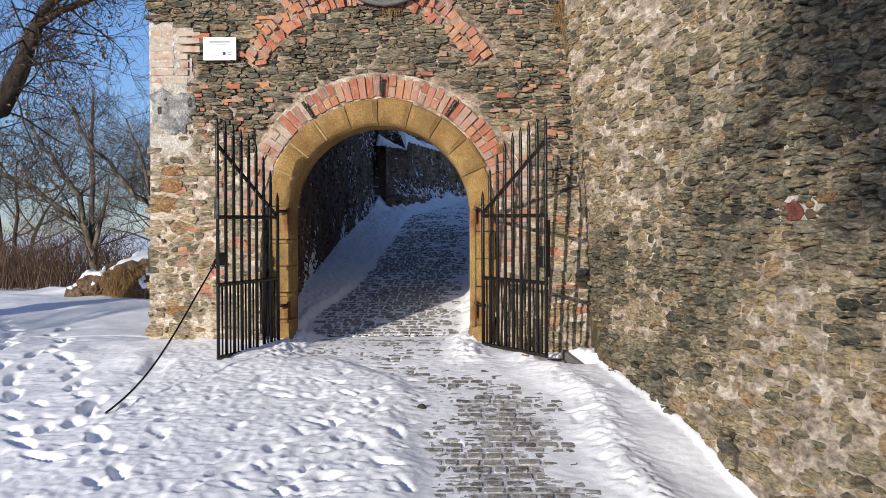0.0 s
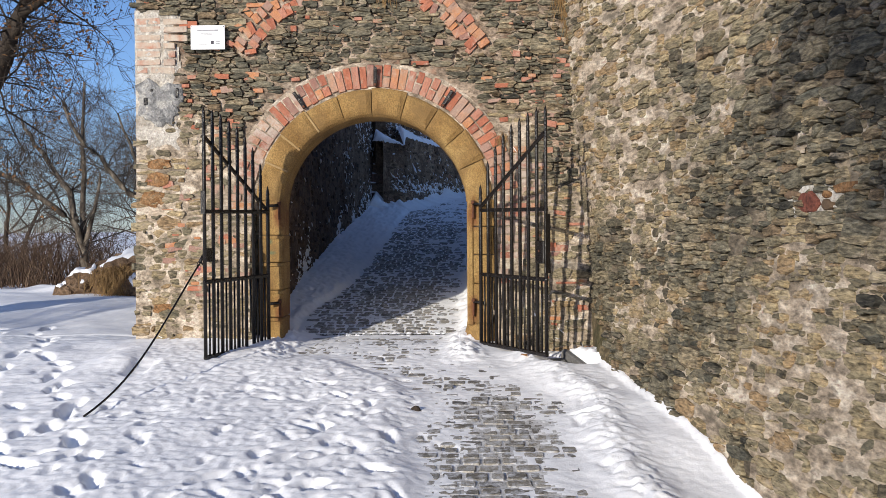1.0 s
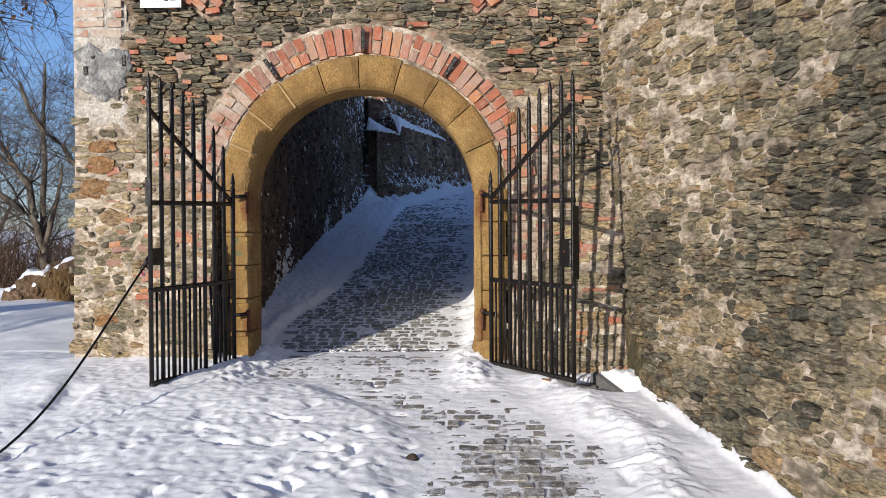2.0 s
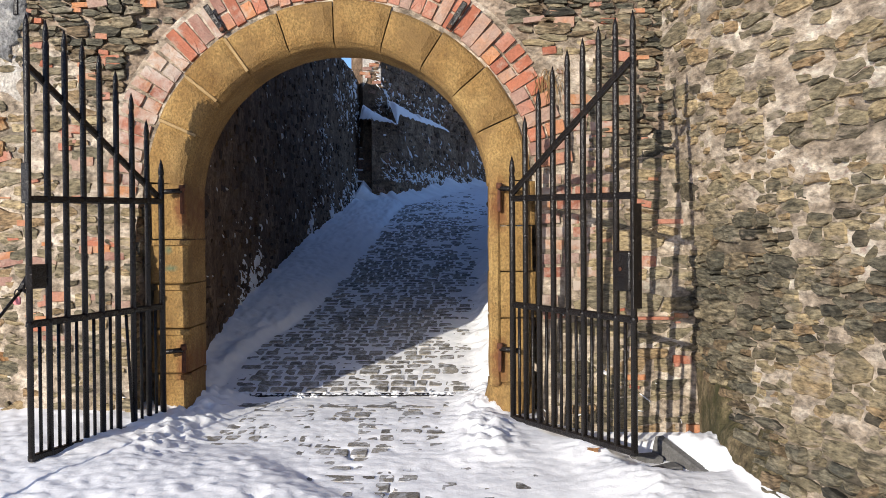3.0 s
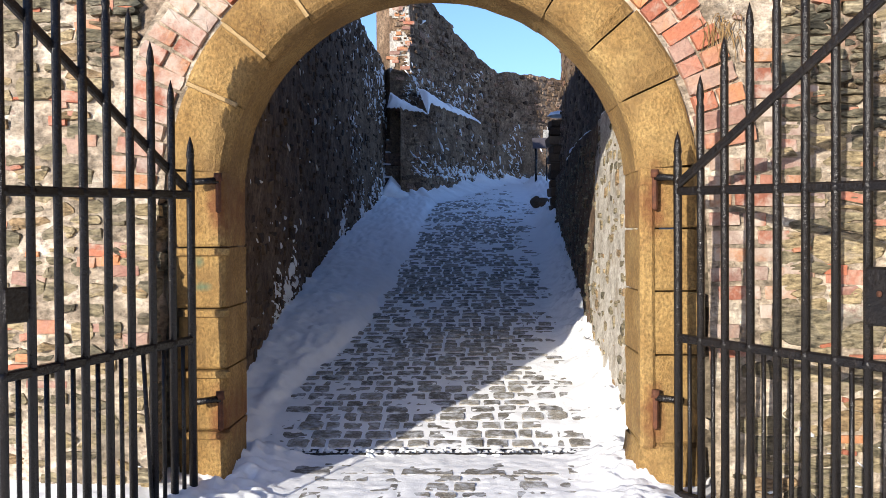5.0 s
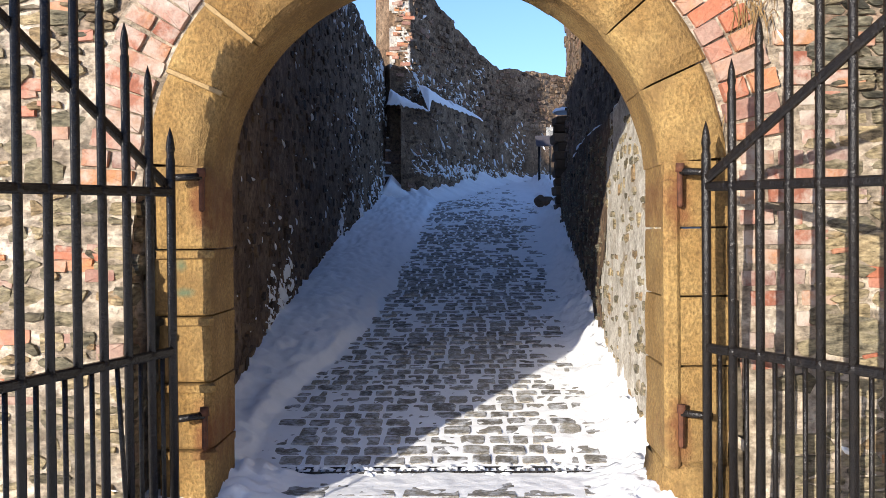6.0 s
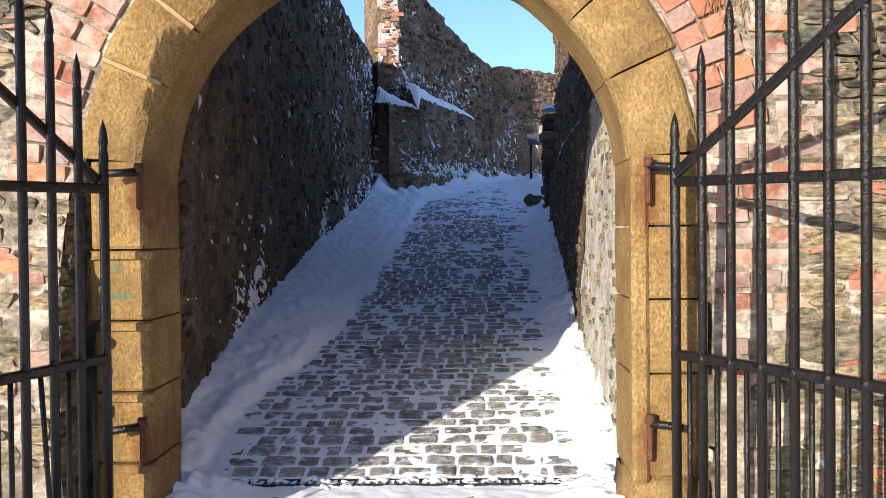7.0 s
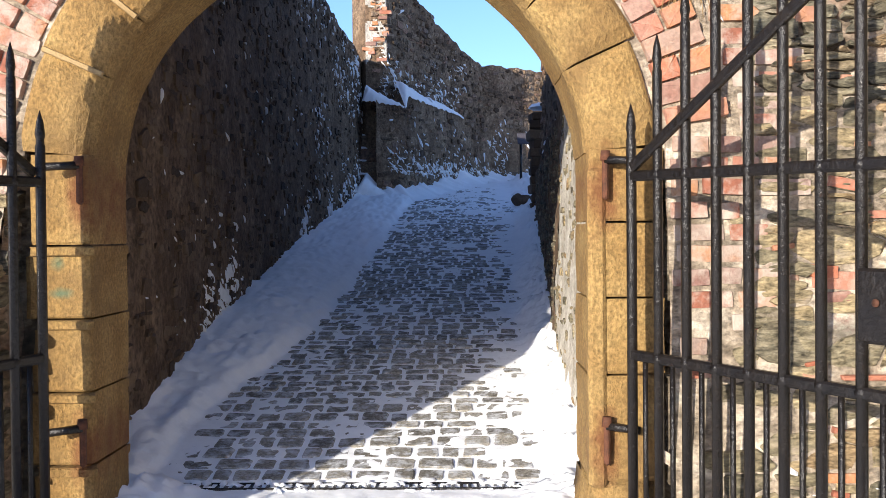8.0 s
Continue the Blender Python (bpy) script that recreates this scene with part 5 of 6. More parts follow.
turn_l = math.degrees(math.atan2(10.52 - 11.49, -1.355 + 0.99))
turn_r = math.degrees(math.atan2(10.63 - 11.49, 1.62 - 1.065))
leaf_l = gate_leaf((-0.99, 11.49), turn_l, 0.02, False, "black iron gate leaf with spear-topped bars standing open, cable tied on", -0.05)
leaf_r = gate_leaf((1.065, 11.49), turn_r, 0.02, True, "black iron gate leaf with spear-topped bars and lock box, standing open", 0.0)
# lock boxes
lock = part("lock_box", box_bm(0.125, 0.05, 0.20, 0.008, pose(0.965, -0.004, 1.205)), mat_iron, leaf_r, "black steel lock box")
tube("keyhole", [(0.965, 0.022, 1.215), (0.965, 0.026, 1.215)], (0.011, 0.011), mat_rust, lock, 10)
tube("keyhole", [(0.965, -0.03, 1.215), (0.965, -0.034, 1.215)], (0.011, 0.011), mat_rust, lock, 10)
part("strike_plate", box_bm(0.012, 0.06, 0.52, 0.003, pose(1.052, 0, 1.28)), mat_iron, leaf_r)
part("strike_plate", box_bm(0.11, 0.04, 0.12, 0.006, pose(0.985, 0, 1.20)), mat_iron, leaf_l, "black steel latch plate")
part("end_plate", box_bm(0.014, 0.05, 0.20, 0.003, pose(1.045, 0, 1.66)), mat_iron, leaf_l)


def hinge(x, z, side):
    at = Matrix.Translation((x - ARCH_X, FACE_Y - WALL_Y, z))
    bm = box_bm(0.022, 0.03, 0.15, 0.008, at @ pose(0, -0.03, -0.055))
    h = part("hinge", bm, mat_rust, gate_arch, "rusted iron pin hinge")
    o = at.translation
    tube("pin", [o + Vector((0, -0.035, 0.01)), o + Vector((0, -0.035, 0.045))], (0.020, 0.017), mat_rust, h, 10)
    tube("arm", [o + Vector((0, -0.035, 0.012)), o + Vector((side * 0.055, -0.06, 0.008)), o + Vector((side * 0.11, -0.085, 0.004))], (0.017, 0.015, 0.015), mat_iron, h, 8)


hinge(-0.905, 1.655, -1), hinge(-0.905, 0.70, -1)
hinge(0.995, 1.655, 1), hinge(0.995, 0.70, 1)


# ---- iron wall anchors above the arch ----
for a in (-34, 1, 34):
    m = radial(ARCH_X, ARCH_Z, a, R_OUT + 0.06)
    anchor = thing("wall_anchor", tuple(m.translation), label="black flat iron anchor standing out of the brick ring", category="anchor", group="wall anchors")
    bm = box_bm(0.034, 0.02, 0.19, 0.004, Matrix.Translation((0, -0.065, 0.055)) @ Euler((radians(8), 0, 0)).to_matrix().to_4x4())
    bm.transform(Euler((0, radians(a), 0)).to_matrix().to_4x4())
    part("strap", bm, mat_iron, anchor)
    bm = box_bm(0.026, 0.10, 0.026, 0.004, pose(0, -0.02, -0.02))
    bm.transform(Euler((0, radians(a), 0)).to_matrix().to_4x4())
    part("stud", bm, mat_rust, anchor)

# ---- notice on the wall ----
notice = thing("notice_board", (-1.59, WALL_Y - 0.075, 3.315), label="small white metal notice board on the stone wall", category="sign")
part("plate", box_bm(0.335, 0.008, 0.235, 0.002), mat_white, notice)
for name, x, z, w, h in (("title_bar", 0.0, 0.068, 0.21, 0.012), ("text_bar", 0.0, 0.040, 0.13, 0.004), ("text_bar", 0.0, 0.026, 0.09, 0.004), ("text_bar", -0.07, -0.035, 0.04, 0.004), ("text_bar", -0.05, -0.07, 0.08, 0.003), ("text_bar", 0.10, -0.04, 0.045, 0.006), ("text_bar", 0.10, -0.06, 0.045, 0.006)):
    part(name, box_bm(w, 0.002, h * 1.3, 0.0, pose(x, -0.0055, z)), mat_print, notice)
part("emblem", box_bm(0.03, 0.002, 0.035, 0.0, pose(0.045, -0.0055, -0.05)), mat_emblem, notice)
for x in (-0.155, 0.155):
    for z in (-0.105, 0.105):
        tube("screw", [(x, -0.003, z), (x, -0.007, z)], (0.005, 0.004), mat_iron, notice, 8)

# ---- round stone plaque above ----
plaque = thing("stone_plaque", (0.09, WALL_Y - 0.03, 4.28), label="round grey stone plaque with a raised rim in the wall", category="plaque")
bm = bmesh.new()
bmesh.ops.create_cone(bm, cap_ends=True, segments=48, radius1=0.54, radius2=0.52, depth=0.06, matrix=pose(0, -0.03, 0, 90))
part("disc", bm, mat_kerb, plaque)
v, f = [], []
tube_into(v, f, [(0.53 * math.cos(k / 48 * 6.2832), -0.06, 0.53 * math.sin(k / 48 * 6.2832)) for k in range(49)], [0.028] * 49, 8)
raw("rim", v, f, mat_kerb, plaque, True)

# ---- plaster patch at the corner ----
R = random.Random(5)
patch = thing("plaster_patch", (-2.1, WALL_Y, 2.68), label="rough grey cement patch on the corner of the wall", category="plaster patch")
v, f = [(0, -0.045, 0)], []
rim = []
for k in range(26):
    a = 2 * math.pi * k / 26
    c, s = math.cos(a), math.sin(a)
    r = 1 / ((abs(c) ** 4 + abs(s) ** 4) ** 0.25) * (1 + 0.20 * R.uniform(-1, 1))
    rim.append((0.215 * r * c * (1 + 0.08 * math.sin(3 * a + 1)), 0.20 * r * s * (1 + 0.10 * math.sin(4 * a))))
for sc, d in ((0.6, -0.042), (0.93, -0.036), (1.0, -0.022), (1.02, 0.03)):
    v += [(x * sc, d + 0.006 * R.uniform(-1, 1), z * sc) for x, z in rim]
f += [(0, 1 + k, 1 + (k + 1) % 26) for k in range(26)]
for r in range(3):
    f += [(1 + r * 26 + k, 1 + r * 26 + 26 + k, 1 + r * 26 + 26 + (k + 1) % 26, 1 + r * 26 + (k + 1) % 26) for k in range(26)]
raw("cement", v, f, mat_plaster, patch, True)
# holes are solid black blocks, the shade inside them painted as colour
for x, z, w, h in ((-0.12, 0.02, 0.035, 0.07), (0.19, 0.10, 0.03, 0.09), (-0.06, 0.13, 0.03, 0.025)):
    part("hole", box_bm(w, 0.02, h, 0.006, pose(x, -0.040, z), 0.006, R), mat_iron, patch)

# ---- cable tied to the open leaf ----
CABLE_X, CABLE_Y = -1.75, 8.77
cable = thing("cable", (-1.40, 10.54, 0), label="black rubber cable running from the gate leaf into the snow", category="cable")
a, b = Vector((-1.385, 10.58, 1.17)), Vector((CABLE_X, CABLE_Y, snow_z(CABLE_X, CABLE_Y) + 0.008))
pts = [a.lerp(b, k / 14) + Vector((0, 0, -0.16 * math.sin(math.pi * k / 14) * (0.4 + 0.9 * k / 14))) - Vector((-1.40, 10.54, 0)) for k in range(15)]
tube("cord", [tuple(p) for p in pts], [0.008] * 15, mat_iron, cable, 8)
tube("tie", [(0.02, 0.03, 1.20), (0.0, 0.0, 1.14), (0.04, 0.02, 1.10)], (0.012, 0.02, 0.012), mat_iron, cable, 8)

lock = thing("padlock", (-1.40, 10.495, 1.085), label="small pinkish brass padlock hanging at the latch", category="padlock")
part("lock_body", box_bm(0.034, 0.018, 0.04, 0.005, pose(0, 0, 0)), mat_lock, lock)
tube("shackle", [(0.013 * math.cos(a), 0, 0.025 + 0.03 * math.sin(a)) for a in [math.pi * k / 10 for k in range(11)]], [0.004] * 11, mat_iron, lock, 6)

def blob(verts, faces, m, rnd, seg=7):
    """A flattened uneven lump."""
    b = len(verts)
    verts.append(tuple(m @ Vector((0, -1, 0))))
    for r, d in ((0.6, -0.75), (1.0, 0.1)):
        for k in range(seg):
            w = 2 * math.pi * k / seg
            q = r * rnd.uniform(0.5, 1.3)
            verts.append(tuple(m @ Vector((q * math.cos(w), d, q * math.sin(w)))))
    for k in range(seg):
        faces.append((b, b + 1 + (k + 1) % seg, b + 1 + k))
        faces.append((b + 1 + k, b + 1 + (k + 1) % seg, b + 1 + seg + (k + 1) % seg, b + 1 + seg + k))


# ---- kerb, gutter and drain ----
kerb = thing("kerb_stone", (1.915, 10.815, 0.110), 27, label="grey granite kerb stone half under snow by the wall", category="kerb")
part("slab", box_bm(0.06, 0.76, 0.24, 0.010, pose(0, -0.12, -0.02, 17, 0, 0), 0.006, random.Random(3)), mat_kerb, kerb)
for x, y, w in ((1.72, 10.88, 0.16), (1.80, 10.74, 0.15)):
    flat = thing("loose_slab", (x, y, snow_z(x, y) + 0.004), 20, label="flat broken stone showing through the snow", category="stone", group="loose slabs")
    part("stone", box_bm(w, 0.09, 0.05, 0.012, None, 0.012, random.Random(int(x * 100))), mat_kerb, flat)
drain = thing("drain_channel", (-0.02, 12.27, road_z(12.27) - 0.0085), label="narrow black iron drain grating across the road", category="drain")
part("frame", box_bm(1.66, 0.010, 0.03, 0.002, pose(0, -0.045, 0)), mat_iron, drain)
part("frame", box_bm(1.66, 0.010, 0.03, 0.002, pose(0, 0.045, 0)), mat_iron, drain)
part("trough", box_bm(1.66, 0.09, 0.006, 0.0, pose(0, 0, -0.02)), mat_iron, drain)
slat = box_bm(0.014, 0.09, 0.024, 0.002)
slat_me = bpy.data.meshes.new("slat")
slat.to_mesh(slat_me)
slat.free()
slat_me.materials.append(mat_iron)
for k in range(46):
    ob = new("slat", slat_me)
    ob.parent = drain
    ob.matrix_basis = pose(-0.81 + 0.036 * k, 0, 0)

R = random.Random(29)
v, f = [], []
for _ in range(70):
    x = R.uniform(-0.86, 0.82)
    if noise3(x, 3, 0, 3.0) > 0.15 and R.random() < 0.8:
        continue
    y = 12.27 + R.choice((-1, 1)) * R.uniform(0.015, 0.06)
    blob(v, f, pose(x, y, road_z(y) - 0.004, -90, 0, R.uniform(0, 360)) @ Matrix.Diagonal((R.uniform(0.02, 0.07), R.uniform(0.008, 0.018), R.uniform(0.015, 0.03), 1)), R, 9)
tagged(raw("snow_patches", v, f, mat_snow_lump, None, True), "patches of trodden snow over the drain grating", "snow", kind="stuff")

# threshold slabs in the gateway
threshold = thing("threshold", (0.0, 11.98, 0.30), label="worn brown stone threshold slabs under thin snow", category="threshold", kind="structure")
x = -0.80
R = random.Random(19)
while x < 0.75:
    w = R.uniform(0.22, 0.42)
    part("slab", box_bm(w - 0.02, 0.26, 0.09, 0.010, pose(x + w / 2, R.uniform(-0.01, 0.01), -0.022 + R.uniform(-0.003, 0.004), 0, 0, R.uniform(-1, 1))), mat_sett, threshold)
    x += w

# ---- bushes, grass and snow on the walls ----
def snow_specks(name, label, count, sample, rnd, size=(0.01, 0.045), flat=0.5):
    v, f = [], []
    for _ in range(count):
        m = sample()
        if m is None:
            continue
        s = rnd.uniform(*size) * rnd.choice((0.5, 0.7, 1.0, 1.5))
        blob(v, f, m @ Euler((0, radians(rnd.gauss(36, 26)), 0)).to_matrix().to_4x4() @ Matrix.Diagonal((s * rnd.uniform(0.9, 3.0), s * 0.7, s * flat * rnd.uniform(0.5, 1.3), 1)), rnd)
    ob = raw(name, v, f, mat_snow_lump, None, True)
    return tagged(ob, label, "snow", kind="stuff")


R = random.Random(51)


heaps = [(15.1, 0.20), (15.0, 0.12), (14.5, 0.10), (18.6, 0.15), (20.2, 0.25), (21.2, 0.3), (22.2, 0.3), (23.1, 0.3)]


def left_snow():
    q = R.random()
    if q < 0.2:
        u0, wide = R.choice(heaps)
        u, lift = u0 + R.gauss(0, wide), abs(R.gauss(0, 0.24))
        v = road_z(u) + 0.10 + lift
        u += 0.5 * lift
    elif q < 0.92:
        u = 24.0 - 5.6 * R.random() ** 1.5
        v = R.uniform(road_z(u) + 0.2, left_top(u))
        if noise3(u * 1.2, v, 3.0, 1.3) < 0.06 - 0.25 * smooth(2.9, 4.0, v):
            return None
    else:
        u = R.uniform(13.0, 20.0)
        v = R.uniform(road_z(u) + 0.3, left_top(u))
    return left_place(u, v) if 12.6 < u < 24.0 and v < left_top(u) else None


snow_specks("snow_on_wall", "flecks of snow clinging to the shaded passage wall", 2000, left_snow, R, (0.006, 0.024))


def left_clump():
    u0, wide = R.choice(heaps)
    lift = abs(R.gauss(0, 0.20))
    u = u0 + R.gauss(0, 0.4 * wide) + 0.6 * lift
    v = road_z(u) + 0.14 + lift
    return left_place(u, v) if 12.8 < u < 23.9 else None


snow_specks("snow_on_wall", "clumps of snow caught on the foot of the passage wall", 130, left_clump, R, (0.012, 0.032), 0.8)
at_low, at_high = far_place(far_low, FAR), far_place(far_high, UP)


def far_snow():
    s = R.uniform(0.2, LONG - 0.3)
    if R.random() < 0.45:
        v = R.uniform(2.0, 3.3) if R.random() < 0.12 else road_z(24) + 0.25 + abs(R.gauss(0, 0.18))
        return at_low(s, v) if v < ledge_z(s) else None
    v = ledge_z(s) + abs(R.gauss(0, 0.5))
    if noise3(s, v, 5.0, 1.2) < 0.0 or v > far_top(s):
        return None
    return at_high(s, v)


snow_specks("snow_on_wall", "flecks of snow on the ruined far wall", 2300, far_snow, R, (0.008, 0.030))


def front_snow():
    if R.random() < 0.4:
        x, z = R.uniform(1.2, 1.9), R.uniform(0.4, 2.3)
    else:
        x, z = R.choice((R.uniform(-2.2, -1.15), R.uniform(1.2, 2.1))), R.uniform(0.3, 0.6)
    return gate_place(x, z) @ Matrix.Translation((0, -0.02, 0))


snow_specks("snow_on_stones", "small caps of snow on stones beside the gate", 18, front_snow, R, (0.010, 0.02), 0.35)


def ridge(name, label, line, width, height, rnd):
    """An uneven strip of snow along points of a ledge."""
    v, f = [], []
    n = len(line)
    for i, (p, side) in enumerate(line):
        k = max(0.15, 0.7 + 1.1 * noise3(i * 0.21, 2.0, 1.0) + 0.7 * noise3(i * 0.7, 5.0, 1.0))
        end = smooth(0, 4, i) * smooth(0, 4, n - 1 - i)
        for a in range(7):
            w = math.pi * a / 6
            v.append(tuple(p + side * (-math.cos(w) * width * (0.5 + 0.5 * k) * (0.2 + 0.8 * end)) + Vector((0, 0, math.sin(w) * height * k * end - 0.01))))
    for i in range(n - 1):
        for a in range(6):
            f.append((i * 7 + a, i * 7 + a + 1, (i + 1) * 7 + a + 1, (i + 1) * 7 + a))
    return tagged(raw(name, v, f, mat_snow_lump, None, True), label, "snow", kind="stuff")


def drift(name, label, front, back, n=40, rows=8):
    """Snow lying on a ledge: front and back give its lower lip and upper edge at f from 0 to 1."""
    def at(f, g):
        p, q = front(f), back(f)
        swell = math.sin(math.pi * min(1.0, g * 1.15)) * 0.32 * (q - p).length
        edge = 0.05 * fract(f * 5, g, 2.0 + p.x, 2.2, 3) * (1.0 - 0.6 * g)
        taper = smooth(0.0, 0.10, f) * smooth(1.0, 0.85, f)
        m = p.lerp(q, g * taper)
        swell *= taper
        return m + Vector((0.3 * swell, -swell, 0.45 * swell + edge))
    return tagged(sheet(name, span(0, 1, 1 / n), span(0, 1, 1 / rows), at, mat_snow_lump), label, "snow", kind="stuff")


def lip(s0, s1, rise0, rise1, out):
    def at(f):
        s_ = s0 + (s1 - s0) * f
        p, n = along(FAR, s_)
        return far_low(s_, ledge_z(s_) + rise0 + (rise1 - rise0) * f) + Vector((n.x, n.y, 0)) * out
    return at


drift("snow_ledge", "snow heaped on the stair head and the end of the terrace wall",
      lambda f: Vector((-1.02 + 0.62 * f, 22.84 + 0.26 * max(0.0, f - 0.25), 3.40 - 0.07 * f)),
      lambda f: Vector((-1.04 + 0.64 * f, 23.12 + 0.10 * f, 3.74 - 0.40 * f ** 0.8)))
drift("snow_ledge", "snow lying on the ledge of the terrace wall", lip(0.50, 1.62, -0.02, -0.02, 0.02),
      lambda f: lip(0.50, 1.62, 0.28, 0.10, -0.22)(f))
drift("snow_ledge", "thinning snow on the ledge of the terrace wall", lip(1.50, 2.86, -0.02, 0.0, 0.02),
      lambda f: lip(1.50, 2.86, 0.19, 0.06, -0.20)(f))
drift("snow_drift", "wedge of drifted snow at the foot of the steps",
      lambda f: Vector((-1.22 + 0.80 * f, 22.45 + 0.25 * f, road_z(22.45) + 0.02)),
      lambda f: Vector((-1.05 + 0.60 * f, 22.92, road_z(22.9) + 0.06 + 0.36 * max(0.0, 1 - abs(f - 0.15) / 0.75) ** 1.6)))
ridge("snow_coping", "thin snow along the sloping coping", [(right_low(u, coping(u)) + Vector((0.05, 0, 0.01)), Vector((-1, 0, 0))) for u in span(13.4, 18.4, 0.06)], 0.05, 0.04, R)


def bank(s_, t):
    p, n = along(FAR, s_)
    h = max(0.02, 0.17 + 0.16 * fract(s_, 0, 3.0, 1.6, 2) + 0.13 * fract(s_, 0, 8.0, 6.0, 2))
    w = 0.62 + 0.2 * noise3(s_, 3, 0, 1.3)
    q = p + n * (w * t - 0.04)
    return Vector((q.x, q.y, road_z(q.y) - 0.03 + (h + 0.03) * (1 - t) ** 1.6 + 0.02 * fract(q.x, q.y, 0, 7.0, 2)))


tagged(sheet("snow_bank", span(0.0, LONG - 0.4, 0.025), span(0, 1, 0.08), bank, mat_snow), "bank of drifted snow at the foot of the far wall", "snow", kind="stuff")

# steps in the gap between the two walls
steps = thing("stone_steps", (-1.12, 22.9, 1.7), label="narrow snowy stone steps between two walls", category="steps")
for k in range(10):
    part("step", box_bm(0.52, 0.5, 0.20, 0.012, pose(0.03, 0.13 * k, 0.1 + 0.205 * k, 0, 0, R.uniform(-3, 3)), 0.012, R), mat_far_stone, steps)
    v, f = [], []
    blob(v, f, pose(0.06, 0.13 * k - 0.19, 0.21 + 0.205 * k, -90) @ Matrix.Diagonal((0.10, 0.03, 0.05, 1)), R, 8)
    raw("snow", v, f, mat_snow_lump, steps, True)

# right pier at the end of the coping
pier = thing("wall_pier", (1.40, 20.9, 1.7), label="dark rubble pier with a cap of snow", category="pier")
R = random.Random(61)
for k in range(11):
    part("stone", box_bm(0.34 + R.uniform(-0.03, 0.03), 0.4, 0.11, 0.015, pose(0.1 + R.uniform(-0.02, 0.02), 0, 0.05 + 0.115 * k, 0, 0, R.uniform(-4, 4)), 0.012, R), mat_dark_piece, pier)
v, f = [], []
blob(v, f, pose(0.08, 0, 1.32, -90) @ Matrix.Diagonal((0.2, 0.07, 0.22, 1)), R, 10)
raw("snow_cap", v, f, mat_snow_lump, pier, True)
# boulder beside the road
boulder = thing("boulder", (1.27, 21.9, 1.80), label="dark boulder with snow on top at the road's edge", category="boulder")
bm = bmesh.new()
bmesh.ops.create_icosphere(bm, subdivisions=3, radius=0.14)
for q in bm.verts:
    q.co = Vector((q.co.x * 1.1, q.co.y * 1.2, q.co.z * 0.72)) * (1 + 0.5 * fract(q.co.x, q.co.y, q.co.z, 4.0, 2)) + Vector((0, 0, 0.08))
part("rock", bm, mat_dark_piece, boulder)
v, f = [], []
blob(v, f, pose(-0.02, 0.03, 0.15, -90) @ Matrix.Diagonal((0.12, 0.06, 0.12, 1)), R, 10)
raw("snow_cap", v, f, mat_snow_lump, boulder, True)
# information desk at the bend
board = thing("information_board", (1.60, 25.0, 2.22), label="black slanted information board on two posts", category="sign")
part("panel", box_bm(0.42, 0.36, 0.03, 0.004, pose(0, 0, 0.80, 32, 0, 0)), mat_emblem, board)
for x in (-0.15, 0.15):
    tube("post", [(x, 0.03, -0.05), (x, 0.03, 0.78)], (0.022, 0.022), mat_iron, board, 8)
panel = thing("small_sign", (1.74, 26.2, 2.36), label="small pale sign on a thin post by the far wall", category="sign")
part("plate", box_bm(0.14, 0.012, 0.34, 0.003, pose(0, 0, 0.85)), mat_plaster, panel)
tube("post", [(0, 0.02, -0.1), (0, 0.02, 1.0)], (0.014, 0.014), mat_iron, panel, 8)


def grass_tuft(x, z, n, drop, seed):
    """Withered grass hanging from the joints of the wall."""
    rnd = random.Random(seed)
    v, f = [], []
    for _ in range(n):
        p = Vector((rnd.gauss(0, 0.05), -0.01, rnd.gauss(0, 0.03)))
        pts = [p]
        d = Vector((rnd.uniform(-0.3, 0.3), -0.35, rnd.uniform(-0.3, 0.5)))
        for k in range(4):
            pts.append(pts[-1] + d * drop * rnd.uniform(0.2, 0.35))
            d = d + Vector((rnd.uniform(-0.2, 0.2), 0.12, -0.55))
        tube_into(v, f, pts, [0.003, 0.003, 0.0025, 0.002, 0.001], 3)
    t = thing("grass_tuft", (x, WALL_Y - 0.01, z), label="tuft of withered brown grass in the wall", category="grass", group="grass tufts")
    raw("grass", v, f, mat_grass, t)["kind"] = "stuff"
    return t


grass_tuft(2.02, 3.62, 160, 0.36, 1), grass_tuft(1.90, 3.72, 80, 0.3, 2)
grass_tuft(1.30, 2.32, 40, 0.10, 3), grass_tuft(0.15, 3.72, 40, 0.12, 4), grass_tuft(1.25, 2.0, 20, 0.07, 5)


